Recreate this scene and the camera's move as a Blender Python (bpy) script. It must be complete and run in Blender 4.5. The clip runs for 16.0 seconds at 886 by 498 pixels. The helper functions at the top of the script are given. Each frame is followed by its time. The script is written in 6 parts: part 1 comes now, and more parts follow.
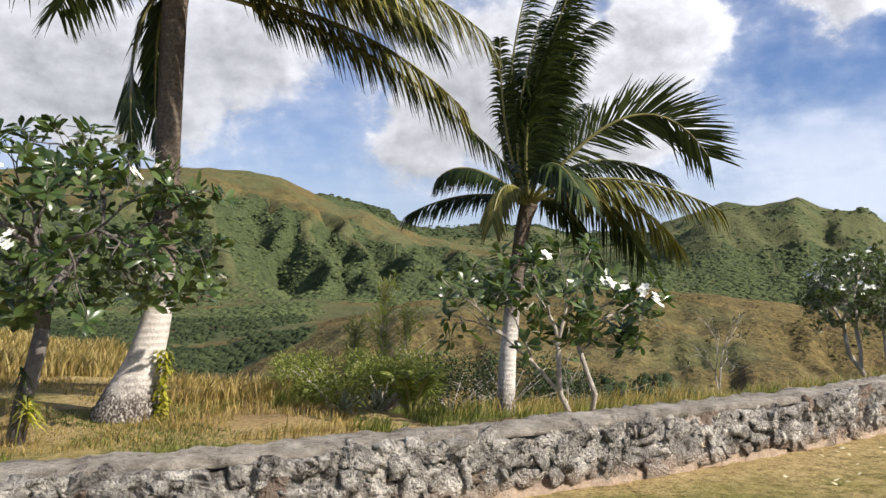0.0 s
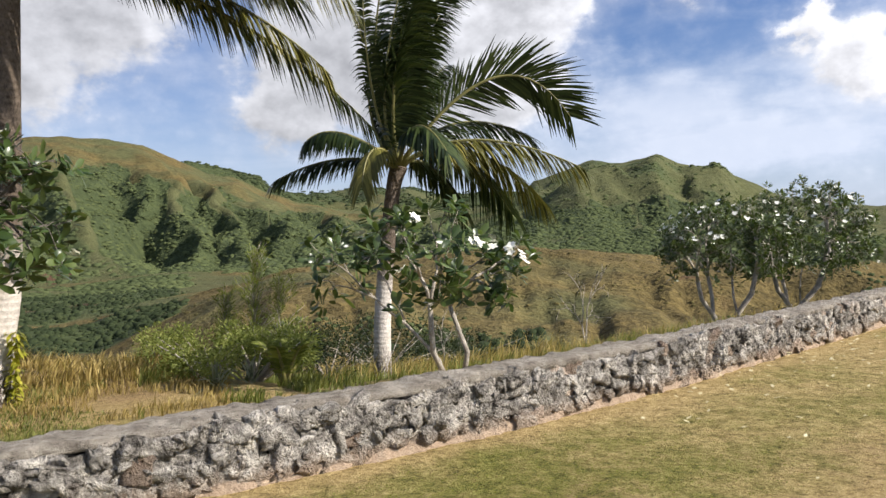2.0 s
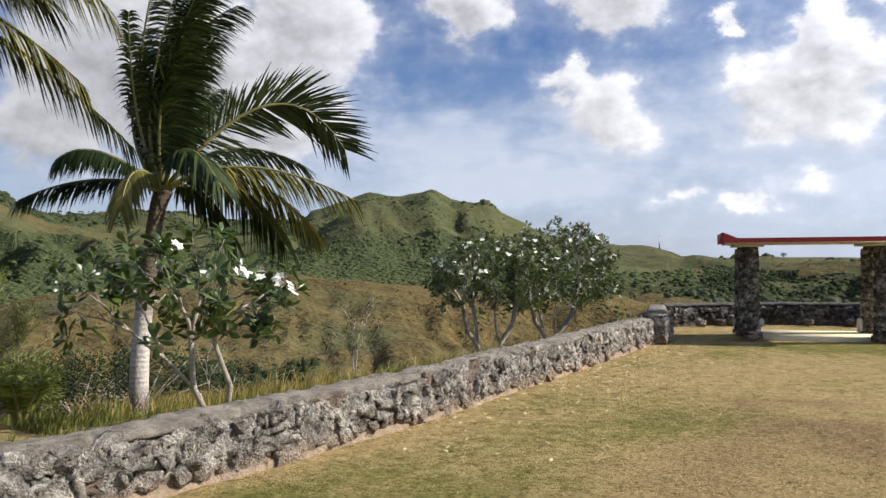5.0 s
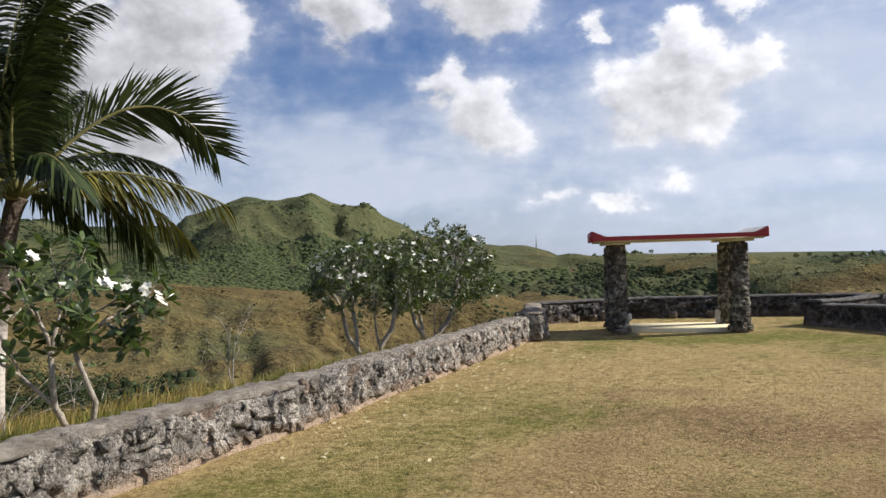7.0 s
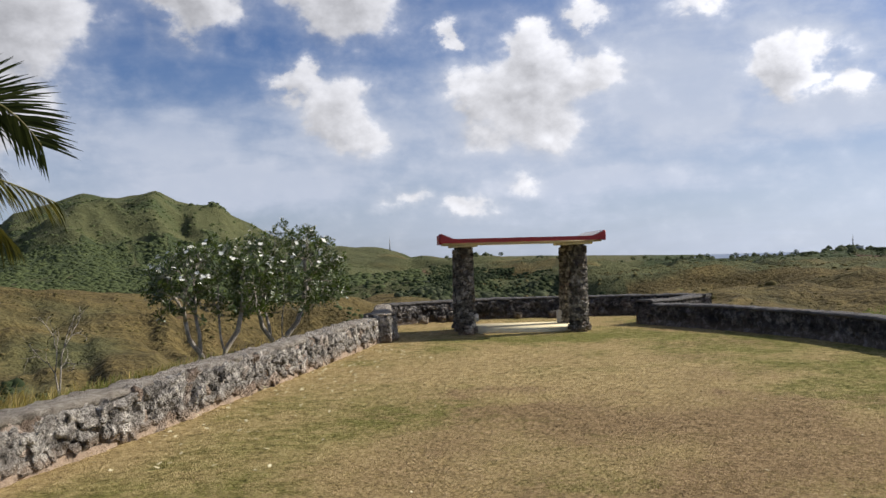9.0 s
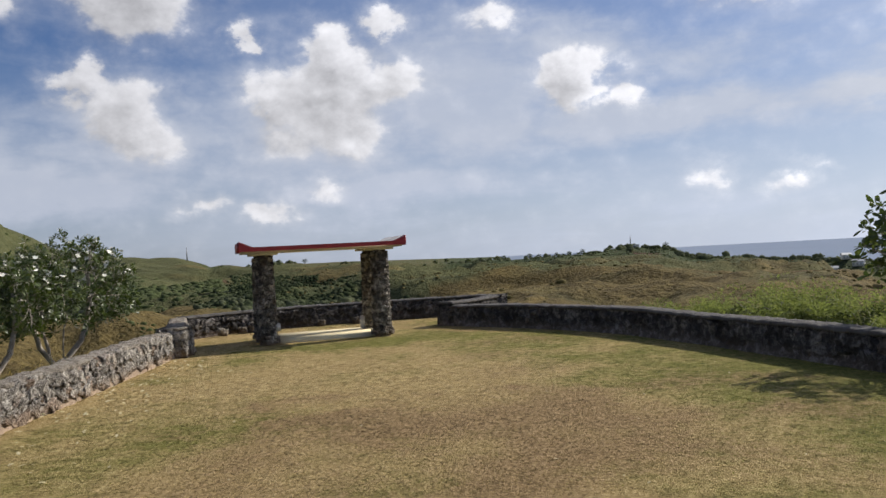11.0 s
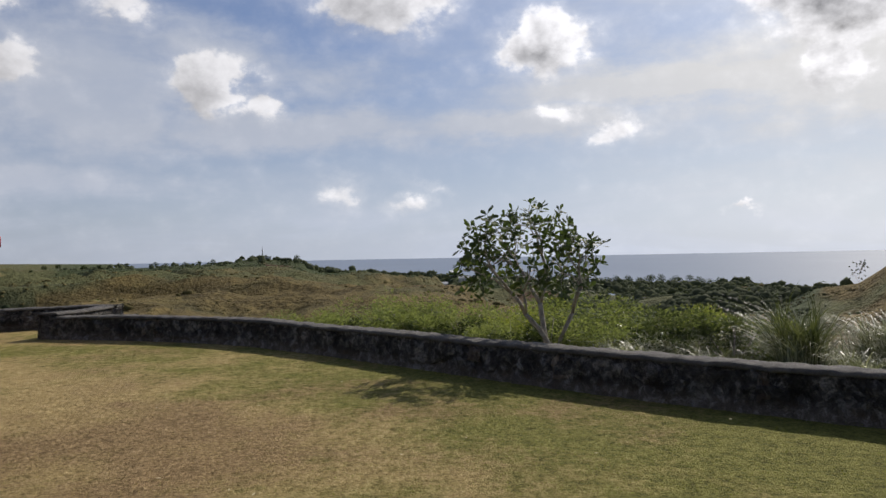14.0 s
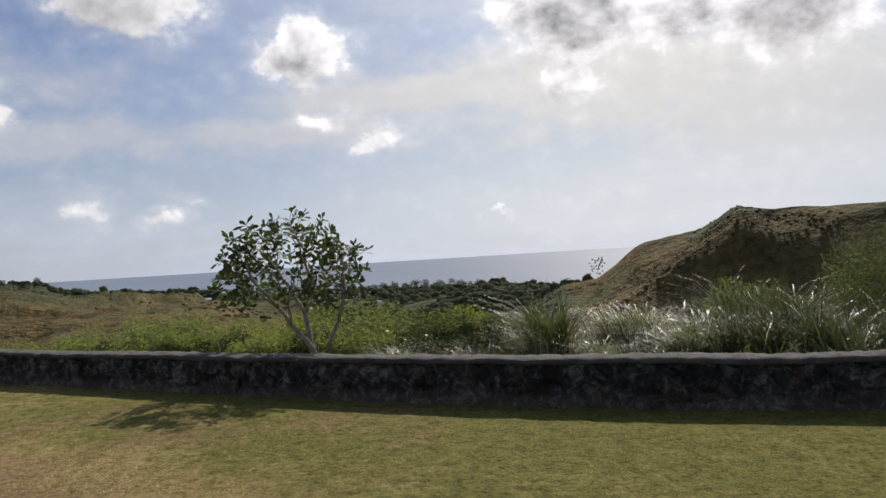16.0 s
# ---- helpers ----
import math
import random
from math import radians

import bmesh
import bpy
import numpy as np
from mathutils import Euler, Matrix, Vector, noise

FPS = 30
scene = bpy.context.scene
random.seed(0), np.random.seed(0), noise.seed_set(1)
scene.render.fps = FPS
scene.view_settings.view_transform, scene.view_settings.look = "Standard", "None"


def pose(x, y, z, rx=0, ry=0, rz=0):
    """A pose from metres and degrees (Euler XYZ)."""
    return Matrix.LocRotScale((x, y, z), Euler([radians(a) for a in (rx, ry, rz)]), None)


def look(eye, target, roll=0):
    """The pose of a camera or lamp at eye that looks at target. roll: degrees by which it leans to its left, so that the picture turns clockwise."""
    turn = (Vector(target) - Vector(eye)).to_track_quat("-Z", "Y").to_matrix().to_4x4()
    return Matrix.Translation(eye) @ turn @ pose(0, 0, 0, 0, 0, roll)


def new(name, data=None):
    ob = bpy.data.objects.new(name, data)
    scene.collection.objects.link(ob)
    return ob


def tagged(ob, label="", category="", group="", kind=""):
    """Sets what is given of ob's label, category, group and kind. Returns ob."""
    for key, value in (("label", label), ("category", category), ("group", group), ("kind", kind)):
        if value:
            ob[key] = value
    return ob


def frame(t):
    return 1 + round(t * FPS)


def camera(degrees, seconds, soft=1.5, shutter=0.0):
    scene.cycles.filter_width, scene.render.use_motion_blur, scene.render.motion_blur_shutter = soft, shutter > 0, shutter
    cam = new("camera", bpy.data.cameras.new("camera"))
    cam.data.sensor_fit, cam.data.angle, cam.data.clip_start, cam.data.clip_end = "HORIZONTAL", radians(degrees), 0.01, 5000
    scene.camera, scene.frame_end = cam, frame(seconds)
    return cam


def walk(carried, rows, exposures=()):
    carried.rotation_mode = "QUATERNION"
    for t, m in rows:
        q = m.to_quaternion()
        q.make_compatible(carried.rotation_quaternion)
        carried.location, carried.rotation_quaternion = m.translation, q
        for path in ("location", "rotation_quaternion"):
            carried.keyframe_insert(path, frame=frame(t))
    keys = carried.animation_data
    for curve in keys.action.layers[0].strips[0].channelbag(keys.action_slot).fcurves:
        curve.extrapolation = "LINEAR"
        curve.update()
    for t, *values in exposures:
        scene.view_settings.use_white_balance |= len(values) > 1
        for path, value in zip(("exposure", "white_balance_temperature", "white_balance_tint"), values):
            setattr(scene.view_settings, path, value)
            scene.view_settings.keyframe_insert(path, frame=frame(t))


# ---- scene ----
# ---------------------------------------------------------------- camera
cam = camera(57.8, 16.0)
# seconds, x, y, z, yaw, pitch, roll
ROWS = [
    (0, -0.000, 0.000, 1.637, 0.01, 1.48, 0.35),
    (0.5, 0.011, 0.004, 1.639, -1.60, 1.01, 0.22),
    (1, 0.025, 0.011, 1.631, -3.45, 0.22, 0.37),
    (1.5, 0.046, 0.021, 1.632, -5.67, -0.70, -0.45),
    (2, 0.072, 0.001, 1.637, -8.77, -1.23, -1.78),
    (2.5, 0.098, 0.004, 1.642, -12.18, -0.98, -2.07),
    (3, 0.115, 0.005, 1.641, -15.21, -0.59, -1.78),
    (3.5, 0.121, 0.010, 1.642, -18.16, -0.54, -1.14),
    (4, 0.128, 0.003, 1.646, -20.21, -0.08, -0.51),
    (6.5, 0.195, -0.036, 1.662, -31.33, 0.73, -1.53),
    (7, 0.197, -0.055, 1.661, -33.06, 0.66, -1.70),
    (7.5, 0.206, -0.075, 1.661, -34.81, 0.75, -1.39),
    (8, 0.220, -0.091, 1.659, -37.49, 0.73, -1.18),
    (10.5, 0.332, -0.102, 1.647, -53.58, 0.30, -2.74),
    (11, 0.335, -0.117, 1.653, -57.38, 0.39, -3.04),
    (11.5, 0.350, -0.139, 1.657, -61.55, 0.45, -2.85),
    (12, 0.367, -0.147, 1.658, -67.17, 0.47, -2.27),
    (12.5, 0.371, -0.168, 1.657, -71.42, 0.54, -1.66),
    (13, 0.383, -0.185, 1.661, -75.43, 0.57, -1.27),
    (13.5, 0.390, -0.205, 1.653, -79.69, 0.49, -0.98),
    (14, 0.384, -0.233, 1.648, -83.21, 0.28, -1.05),
    (14.5, 0.393, -0.259, 1.645, -87.58, -0.02, -1.21),
    (15, 0.422, -0.282, 1.645, -92.82, -0.27, -1.47),
    (15.5, 0.454, -0.318, 1.634, -96.10, -0.39, -1.63),
    (16, 0.506, -0.282, 1.628, -99.78, 0.31, -3.49),
]
EXPOSURES = [(0, 0.57, 6480, 12), (2, 0.55, 6480, 12), (4, 0.39, 6480, 12), (7, 0.22, 6450, 12), (11, -0.09, 6520, 12), (12.5, -0.14, 6560, 12), (13.5, -0.27, 6600, 12), (16, -0.27, 6750, 12)]
walk(cam, [(t, pose(x, y, z, 90 + pitch, 0, yaw) @ pose(0, 0, 0, 0, 0, roll)) for t, x, y, z, yaw, pitch, roll in ROWS], EXPOSURES)

SUN_AZ, SUN_EL = 115.5, 36.0        # degrees clockwise from +y, and up


def heading(az, el=0.0):
    a, e = radians(az), radians(el)
    return Vector((math.sin(a) * math.cos(e), math.cos(a) * math.cos(e), math.sin(e)))


# ---------------------------------------------------------------- node helper
class Nodes:
    """Short hand for building node trees."""

    def __init__(self, tree):
        self.t = tree
        tree.nodes.clear()

    def n(self, kind, ins=None, **props):
        node = self.t.nodes.new(kind)
        for k, v in props.items():
            setattr(node, k, v)
        for k, v in (ins or {}).items():
            self.put(node.inputs[k], v)
        return node

    def put(self, socket, v):
        if isinstance(v, bpy.types.NodeSocket):
            self.t.links.new(v, socket)
        elif isinstance(v, bpy.types.Node):
            self.t.links.new(v.outputs[0], socket)
        elif isinstance(v, (tuple, list)) and len(v) == 3 and socket.type == "RGBA":
            socket.default_value = (*v, 1)
        else:
            socket.default_value = v

    def m(self, op, a, b=None, c=None, clamp=False):
        node = self.n("ShaderNodeMath", operation=op, use_clamp=clamp)
        for i, v in enumerate((a, b, c)):
            if v is not None:
                self.put(node.inputs[i], v)
        return node.outputs[0]

    def mix(self, f, a, b, mode="MIX"):
        node = self.n("ShaderNodeMix", data_type="RGBA", blend_type=mode)
        for i, v in ((0, f), (6, a), (7, b)):
            self.put(node.inputs[i], v)
        return node.outputs[2]

    def ramp(self, f, stops):
        node = self.n("ShaderNodeValToRGB", {0: f})
        e = node.color_ramp.elements
        while len(e) < len(stops):
            e.new(0.5)
        for el, (p, c) in zip(e, stops):
            el.position = p
            el.color = (*c, 1) if isinstance(c, (tuple, list)) else (c, c, c, 1)
        return node.outputs[0]

    def noise(self, vec, scale, detail=4, rough=0.55, dist=0.0):
        node = self.n("ShaderNodeTexNoise", {"Scale": scale, "Detail": detail, "Roughness": rough, "Distortion": dist})
        if vec is not None:
            self.put(node.inputs["Vector"], vec)
        return node.outputs[0]

    def smooth(self, v, lo, hi):
        node = self.n("ShaderNodeMapRange", {0: v, 1: lo, 2: hi}, interpolation_type="SMOOTHSTEP")
        return node.outputs[0]


# ---------------------------------------------------------------- sky, clouds and sun
# heaped clouds: azimuth, elevation, half width, half height (degrees), density
CLOUDS = [
    (-24, 12.8, 13, 6.0, 0.95), (-14, 15.5, 6, 4.5, 0.9), (-3.5, 18.5, 4.5, 2.6, 0.9), (-1.2, 9.4, 4.6, 3.2, 0.9),
    (5.5, 12.6, 10.5, 6.4, 1.0), (15.2, 16.2, 4.6, 4.2, 1.0), (12.5, 10.0, 6.0, 4.2, 0.9),
    (26.3, 17.6, 3.2, 2.5, 0.95), (36.9, 17.8, 4.6, 2.9, 0.9), (33.9, 12.4, 2.0, 1.7, 0.85), (36.2, 10.2, 2.9, 2.6, 0.85), (38.0, 8.4, 2.5, 1.6, 0.75),
    (50.2, 11.6, 4.6, 3.8, 0.92), (50.0, 14.4, 2.4, 1.8, 0.9), (46.6, 11.3, 2.8, 2.2, 0.88), (46.8, 8.4, 3.6, 1.6, 0.6), (54.6, 12.4, 2.8, 2.1, 0.85), (51.8, 9.0, 2.6, 1.9, 0.7),
    (44.1, 15.4, 1.2, 0.9, 0.75), (54.0, 16.4, 2.1, 1.1, 0.8), (61.4, 16.2, 2.4, 1.3, 0.62),
    (40.7, 3.9, 1.9, 1.0, 0.62), (45.3, 3.7, 2.1, 1.1, 0.66), (49.2, 5.0, 2.1, 1.0, 0.6),
    (67.0, 11.8, 2.6, 2.3, 1.0), (70.9, 10.5, 2.1, 1.1, 0.7), (79.2, 17.9, 4.8, 2.5, 1.0), (90.7, 14.4, 2.9, 2.3, 1.0),
    (91.4, 9.8, 2.6, 0.9, 0.55), (95.6, 8.2, 2.5, 1.2, 0.66), (75.8, 4.0, 1.7, 1.3, 0.56), (81.0, 3.4, 1.8, 0.8, 0.5), (82.2, 4.6, 1.7, 0.6, 0.42),
    (110.2, 16.2, 5.8, 3.4, 1.0), (109.6, 11.6, 2.6, 2.2, 0.8), (117.5, 15.4, 4.2, 2.6, 0.92), (124.6, 14.6, 5.2, 3.4, 1.0), (104.2, 2.5, 1.5, 0.25, 0.6),
    (12, 27, 20, 7, 0.7), (60, 30, 16, 6, 0.6), (-60, 18, 25, 8, 0.8), (160, 20, 24, 9, 0.7), (-120, 22, 28, 9, 0.7),
]
# thin grey-white sheets behind them
SHEETS = [
    (25, 8.0, 7.5, 2.8, 0.8), (30, 5.5, 10, 2.4, 0.75), (37, 9.0, 6.5, 3.6, 0.85), (48, 9.5, 9, 4.2, 0.85), (59, 11.5, 7.5, 5.0, 0.95), (54, 5.0, 10, 2.2, 0.6), (72, 8.8, 13, 1.7, 0.7), (21, 12.0, 2.6, 1.4, 0.4),
    (98, 11.4, 12, 1.7, 0.8), (112, 11.5, 12, 3.2, 0.95), (88, 9.0, 10, 1.6, 0.7), (66, 14.0, 7, 2.2, 0.7), (74, 12.5, 8, 1.6, 0.5), (126, 9, 12, 5, 0.7), (60, 24, 20, 5, 0.6),
]

world = bpy.data.worlds.new("sky")
scene.world = world
world.use_nodes = True
w = Nodes(world.node_tree)
sky = w.n("ShaderNodeTexSky", sky_type="NISHITA", sun_disc=False, sun_elevation=radians(SUN_EL), sun_rotation=radians(SUN_AZ),
          altitude=60, air_density=1.0, dust_density=1.2, ozone_density=1.5)
co = w.n("ShaderNodeTexCoord").outputs["Generated"]
sep = w.n("ShaderNodeSeparateXYZ", {0: co})
az = w.m("MULTIPLY", w.m("ARCTAN2", sep.outputs[0], sep.outputs[1]), 180 / math.pi)
el = w.m("MULTIPLY", w.m("ARCSINE", sep.outputs[2]), 180 / math.pi)
flat = w.n("ShaderNodeCombineXYZ", {0: w.m("MULTIPLY", az, 0.1), 1: w.m("MULTIPLY", el, 0.13), 2: 0.3}).outputs[0]
sunward = w.n("ShaderNodeCombineXYZ", {0: w.m("MULTIPLY", w.m("ADD", az, 0.7), 0.1), 1: w.m("MULTIPLY", w.m("ADD", el, 0.8), 0.13), 2: 0.3}).outputs[0]


def frayed(vec, a_amp, e_amp):
    """Azimuth and elevation, stirred by eddies."""
    eddy = w.n("ShaderNodeTexNoise", {"Vector": vec, "Scale": 2.6, "Detail": 5, "Roughness": 0.6})
    parts_ = w.n("ShaderNodeSeparateColor", {0: eddy.outputs["Color"]})
    return (w.m("ADD", az, w.m("MULTIPLY", w.m("SUBTRACT", parts_.outputs[0], 0.5), a_amp)), w.m("ADD", el, w.m("MULTIPLY", w.m("SUBTRACT", parts_.outputs[1], 0.5), e_amp)))


def puff(blobs, azw, elw, right=0.0, up=0.0):
    """Cloud thickness at a direction, from soft blobs; right and up look that many degrees aside."""
    total = None
    for a, e, wid, hei, dens in blobs:
        da = w.m("MULTIPLY_ADD", azw, 1 / wid, (right - a) / wid)
        de = w.m("MULTIPLY_ADD", elw, 1 / hei, (up - e) / hei)
        q = w.m("MULTIPLY_ADD", de, de, w.m("MULTIPLY", da, da))
        g = w.m("MULTIPLY", w.m("POWER", 0.42, q), dens)
        total = g if total is None else w.m("SMOOTH_MAX", total, g, 0.12)
    return total


def billow(vec):
    """Cauliflower heads at several sizes, 0 to 1."""
    heads = w.n("ShaderNodeTexVoronoi", {"Vector": vec, "Scale": 4.0, "Detail": 4.0, "Roughness": 0.55, "Smoothness": 0.5}, feature="SMOOTH_F1", normalize=True)
    fine = w.noise(vec, 5.0, 6, 0.56, 0.3)
    return w.m("ADD", w.m("MULTIPLY", w.m("SUBTRACT", 1.0, w.m("MULTIPLY", heads.outputs["Distance"], 1.35)), 0.6), w.m("MULTIPLY", fine, 0.4))


azw, elw = frayed(flat, 6.5, 4.2)
thick = puff(CLOUDS, azw, elw)
shade = puff(CLOUDS, azw, elw, 0.9, 1.5)
sheet = puff(SHEETS, *frayed(w.n("ShaderNodeCombineXYZ", {0: w.m("MULTIPLY", az, 0.06), 1: w.m("MULTIPLY", el, 0.16), 2: 7.3}).outputs[0], 12.0, 4.0))
head, head_sun = billow(flat), billow(sunward)
body = w.m("ADD", thick, w.m("MULTIPLY", w.m("SUBTRACT", head, 0.55), 0.75))
crisp = w.smooth(body, 0.35, 0.60)
wisp = w.smooth(body, 0.0, 0.66)
mask = w.m("ADD", w.m("MULTIPLY", crisp, 0.6), w.m("MULTIPLY", wisp, 0.4))
veil_n = w.noise(w.n("ShaderNodeCombineXYZ", {0: w.m("MULTIPLY", az, 0.03), 1: w.m("MULTIPLY", el, 0.14), 2: 4.0}), 2.0, 5, 0.55, 0.6)
near_sun = w.n("ShaderNodeVectorMath", operation="DOT_PRODUCT")
w.put(near_sun.inputs[0], co)
near_sun.inputs[1].default_value = heading(SUN_AZ, SUN_EL)
glow = w.smooth(near_sun.outputs["Value"], 0.72, 1.0)
veil = w.m("ADD", w.m("ADD", 0.02, w.m("MULTIPLY", w.smooth(veil_n, 0.35, 0.75), 0.22)), w.m("MULTIPLY", w.smooth(el, 15.0, -1.0), 0.60), clamp=True)
veil = w.m("ADD", veil, w.m("ADD", w.m("MULTIPLY", glow, 0.2), w.m("MULTIPLY", w.smooth(az, 30.0, 80.0), 0.20)), clamp=True)
veil = w.m("ADD", veil, w.m("MULTIPLY", w.smooth(w.m("ADD", sheet, w.m("MULTIPLY", w.m("SUBTRACT", head, 0.55), 0.5)), 0.08, 0.8), 0.62), clamp=True)
relief = w.m("MULTIPLY", w.m("SUBTRACT", head, head_sun), w.m("ADD", 0.95, w.m("MULTIPLY", glow, 1.1)))
core = w.m("MULTIPLY", w.smooth(thick, 0.5, 1.0), w.m("ADD", 0.03, w.m("MULTIPLY", glow, 0.45)))
lit = w.m("SUBTRACT", 1.10, w.m("ADD", core, w.m("MULTIPLY", w.smooth(shade, 0.25, 1.0), 0.36)))
lit = w.m("ADD", w.m("ADD", lit, relief), w.m("MULTIPLY", glow, 0.3))
cloud_col = w.n("ShaderNodeVectorMath", operation="SCALE", ins={0: (0.80, 0.81, 0.84)})
w.put(cloud_col.inputs["Scale"], lit)
veil_col = w.mix(glow, (0.585, 0.655, 0.785), (1.03, 1.03, 1.0))
bg_sky = w.n("ShaderNodeBackground", {0: w.mix(1.0, sky.outputs[0], (0.60, 0.83, 1.22), "MULTIPLY"), 1: 0.068})
bg_veil = w.n("ShaderNodeBackground", {0: veil_col, 1: w.m("ADD", 0.84, w.m("MULTIPLY", w.smooth(az, 25.0, 100.0), w.m("ADD", 0.10, w.m("MULTIPLY", w.smooth(el, 9.0, 1.0), 0.22))))})
bg_cloud = w.n("ShaderNodeBackground", {0: cloud_col.outputs[0], 1: w.m("ADD", w.m("ADD", 0.70, w.m("MULTIPLY", w.smooth(az, 2.0, 16.0), 0.14)), w.m("MULTIPLY", w.smooth(az, 15.0, 100.0), 0.40))})
m1 = w.n("ShaderNodeMixShader", {0: veil, 1: bg_sky.outputs[0], 2: bg_veil.outputs[0]})
m2 = w.n("ShaderNodeMixShader", {0: w.m("MULTIPLY", mask, 0.94), 1: m1.outputs[0], 2: bg_cloud.outputs[0]})
w.n("ShaderNodeOutputWorld", {0: m2.outputs[0]})

sun = new("sun", bpy.data.lights.new("sun", "SUN"))
sun.data.energy, sun.data.angle, sun.data.color = 4.8, radians(0.6), (1.0, 0.94, 0.84)
sun.matrix_world = look(heading(SUN_AZ, SUN_EL) * 200, (0, 0, 0))
# ---------------------------------------------------------------- materials
def material(name, build):
    mat = bpy.data.materials.new(name)
    mat.use_nodes = True
    k = Nodes(mat.node_tree)
    col, rough, height, dist, extra = build(k)
    bs = k.n("ShaderNodeBsdfPrincipled", {"Base Color": col, "Roughness": rough})
    for key, v in extra.items():
        k.put(bs.inputs[key], v)
    if height is not None:
        b = k.n("ShaderNodeBump", {"Strength": 0.9, "Distance": dist, "Height": height})
        k.put(bs.inputs["Normal"], b.outputs[0])
    k.n("ShaderNodeOutputMaterial", {0: bs.outputs[0]})
    return mat


def where(k):
    return k.n("ShaderNodeTexCoord").outputs["Object"]


def world_pos(k):
    return k.n("ShaderNodeNewGeometry").outputs["Position"]


def attr(k, name):
    return k.n("ShaderNodeAttribute", attribute_name=name).outputs["Fac"]


def rnd(k):
    return k.n("ShaderNodeObjectInfo").outputs["Random"]


def island(k):
    return k.n("ShaderNodeNewGeometry").outputs["Random Per Island"]


def m_lawn(k):
    p = world_pos(k)
    dry, bare = attr(k, "dry"), attr(k, "bare")
    fine = k.noise(p, 60, 5, 0.8)
    mid = k.noise(p, 6, 7, 0.72)
    wide = k.noise(p, 1.3, 5, 0.6)
    grain = k.noise(p, 22, 5, 0.7)
    tone = k.m("ADD", k.m("MULTIPLY", fine, 0.34), k.m("ADD", k.m("MULTIPLY", grain, 0.36), k.m("MULTIPLY", mid, 0.3)))
    green = k.ramp(tone, [(0.41, (0.062, 0.064, 0.016)), (0.5, (0.178, 0.172, 0.042)), (0.61, (0.30, 0.285, 0.088))])
    tan = k.ramp(tone, [(0.41, (0.165, 0.115, 0.048)), (0.5, (0.395, 0.288, 0.126)), (0.61, (0.60, 0.465, 0.228))])
    russet = k.ramp(tone, [(0.39, (0.07, 0.044, 0.024)), (0.5, (0.245, 0.162, 0.080)), (0.61, (0.42, 0.295, 0.155))])
    mix_ = k.m("ADD", k.m("MULTIPLY", k.m("SUBTRACT", mid, 0.5), 1.0), k.m("MULTIPLY", k.m("SUBTRACT", wide, 0.5), 1.7))
    f = k.smooth(k.m("ADD", dry, mix_), -0.1, 1.1)
    c = k.mix(f, green, tan)
    r = k.m("MULTIPLY", k.smooth(k.m("ADD", bare, k.m("MULTIPLY", k.m("SUBTRACT", mid, 0.5), 1.5)), 0.25, 0.95), 0.85)
    c = k.mix(r, c, russet)
    h = k.m("ADD", k.m("MULTIPLY", fine, 0.22), k.m("ADD", k.m("MULTIPLY", grain, 0.5), k.m("MULTIPLY", mid, 0.9)))
    return c, 0.95, h, 0.07, {"Specular IOR Level": 0.1}


def m_land(k):
    p = world_pos(k)
    forest, dry = attr(k, "forest"), attr(k, "dry")
    n1 = k.noise(p, 0.12, 6, 0.65)
    n2 = k.noise(p, 0.9, 4, 0.65)
    n3 = k.noise(p, 0.02, 4, 0.55)
    canopy = k.n("ShaderNodeTexVoronoi", {"Vector": p, "Scale": 0.16, "Randomness": 1.0})
    # forest and grass greens lean to blue, a haze tint put into the colour
    fcol = k.ramp(k.m("ADD", k.m("MULTIPLY", n1, 0.7), k.m("MULTIPLY", n2, 0.3)), [(0.3, (0.030, 0.041, 0.019)), (0.52, (0.062, 0.079, 0.034)), (0.75, (0.104, 0.124, 0.050))])
    gcol = k.ramp(k.m("ADD", k.m("MULTIPLY", n1, 0.5), k.m("MULTIPLY", n2, 0.5)), [(0.3, (0.046, 0.054, 0.024)), (0.5, (0.094, 0.099, 0.043)), (0.72, (0.155, 0.150, 0.068))])
    dcol = k.ramp(k.m("ADD", k.m("MULTIPLY", n1, 0.45), k.m("MULTIPLY", n2, 0.55)), [(0.32, (0.042, 0.034, 0.014)), (0.48, (0.120, 0.091, 0.036)), (0.70, (0.235, 0.175, 0.068))])
    f = k.smooth(k.m("ADD", dry, k.m("MULTIPLY", k.m("SUBTRACT", n3, 0.5), 0.7)), 0.3, 0.7)
    c = k.mix(f, gcol, dcol)
    g = k.smooth(k.m("ADD", forest, k.m("MULTIPLY", k.m("SUBTRACT", n1, 0.5), 0.5)), 0.38, 0.58)
    c = k.mix(g, c, fcol)
    soil = k.ramp(n2, [(0.3, (0.055, 0.030, 0.022)), (0.7, (0.15, 0.082, 0.052))])
    c = k.mix(k.smooth(k.m("ADD", attr(k, "bare"), k.m("MULTIPLY", k.m("SUBTRACT", n1, 0.5), 0.6)), 0.3, 0.8), c, soil)
    h = k.m("ADD", k.m("MULTIPLY", n1, 2.0), k.m("MULTIPLY", n2, 0.5))
    h = k.m("SUBTRACT", h, k.m("MULTIPLY", k.m("MULTIPLY", canopy.outputs["Distance"], g), 1.2))
    return c, 0.95, h, 1.6, {"Specular IOR Level": 0.1}


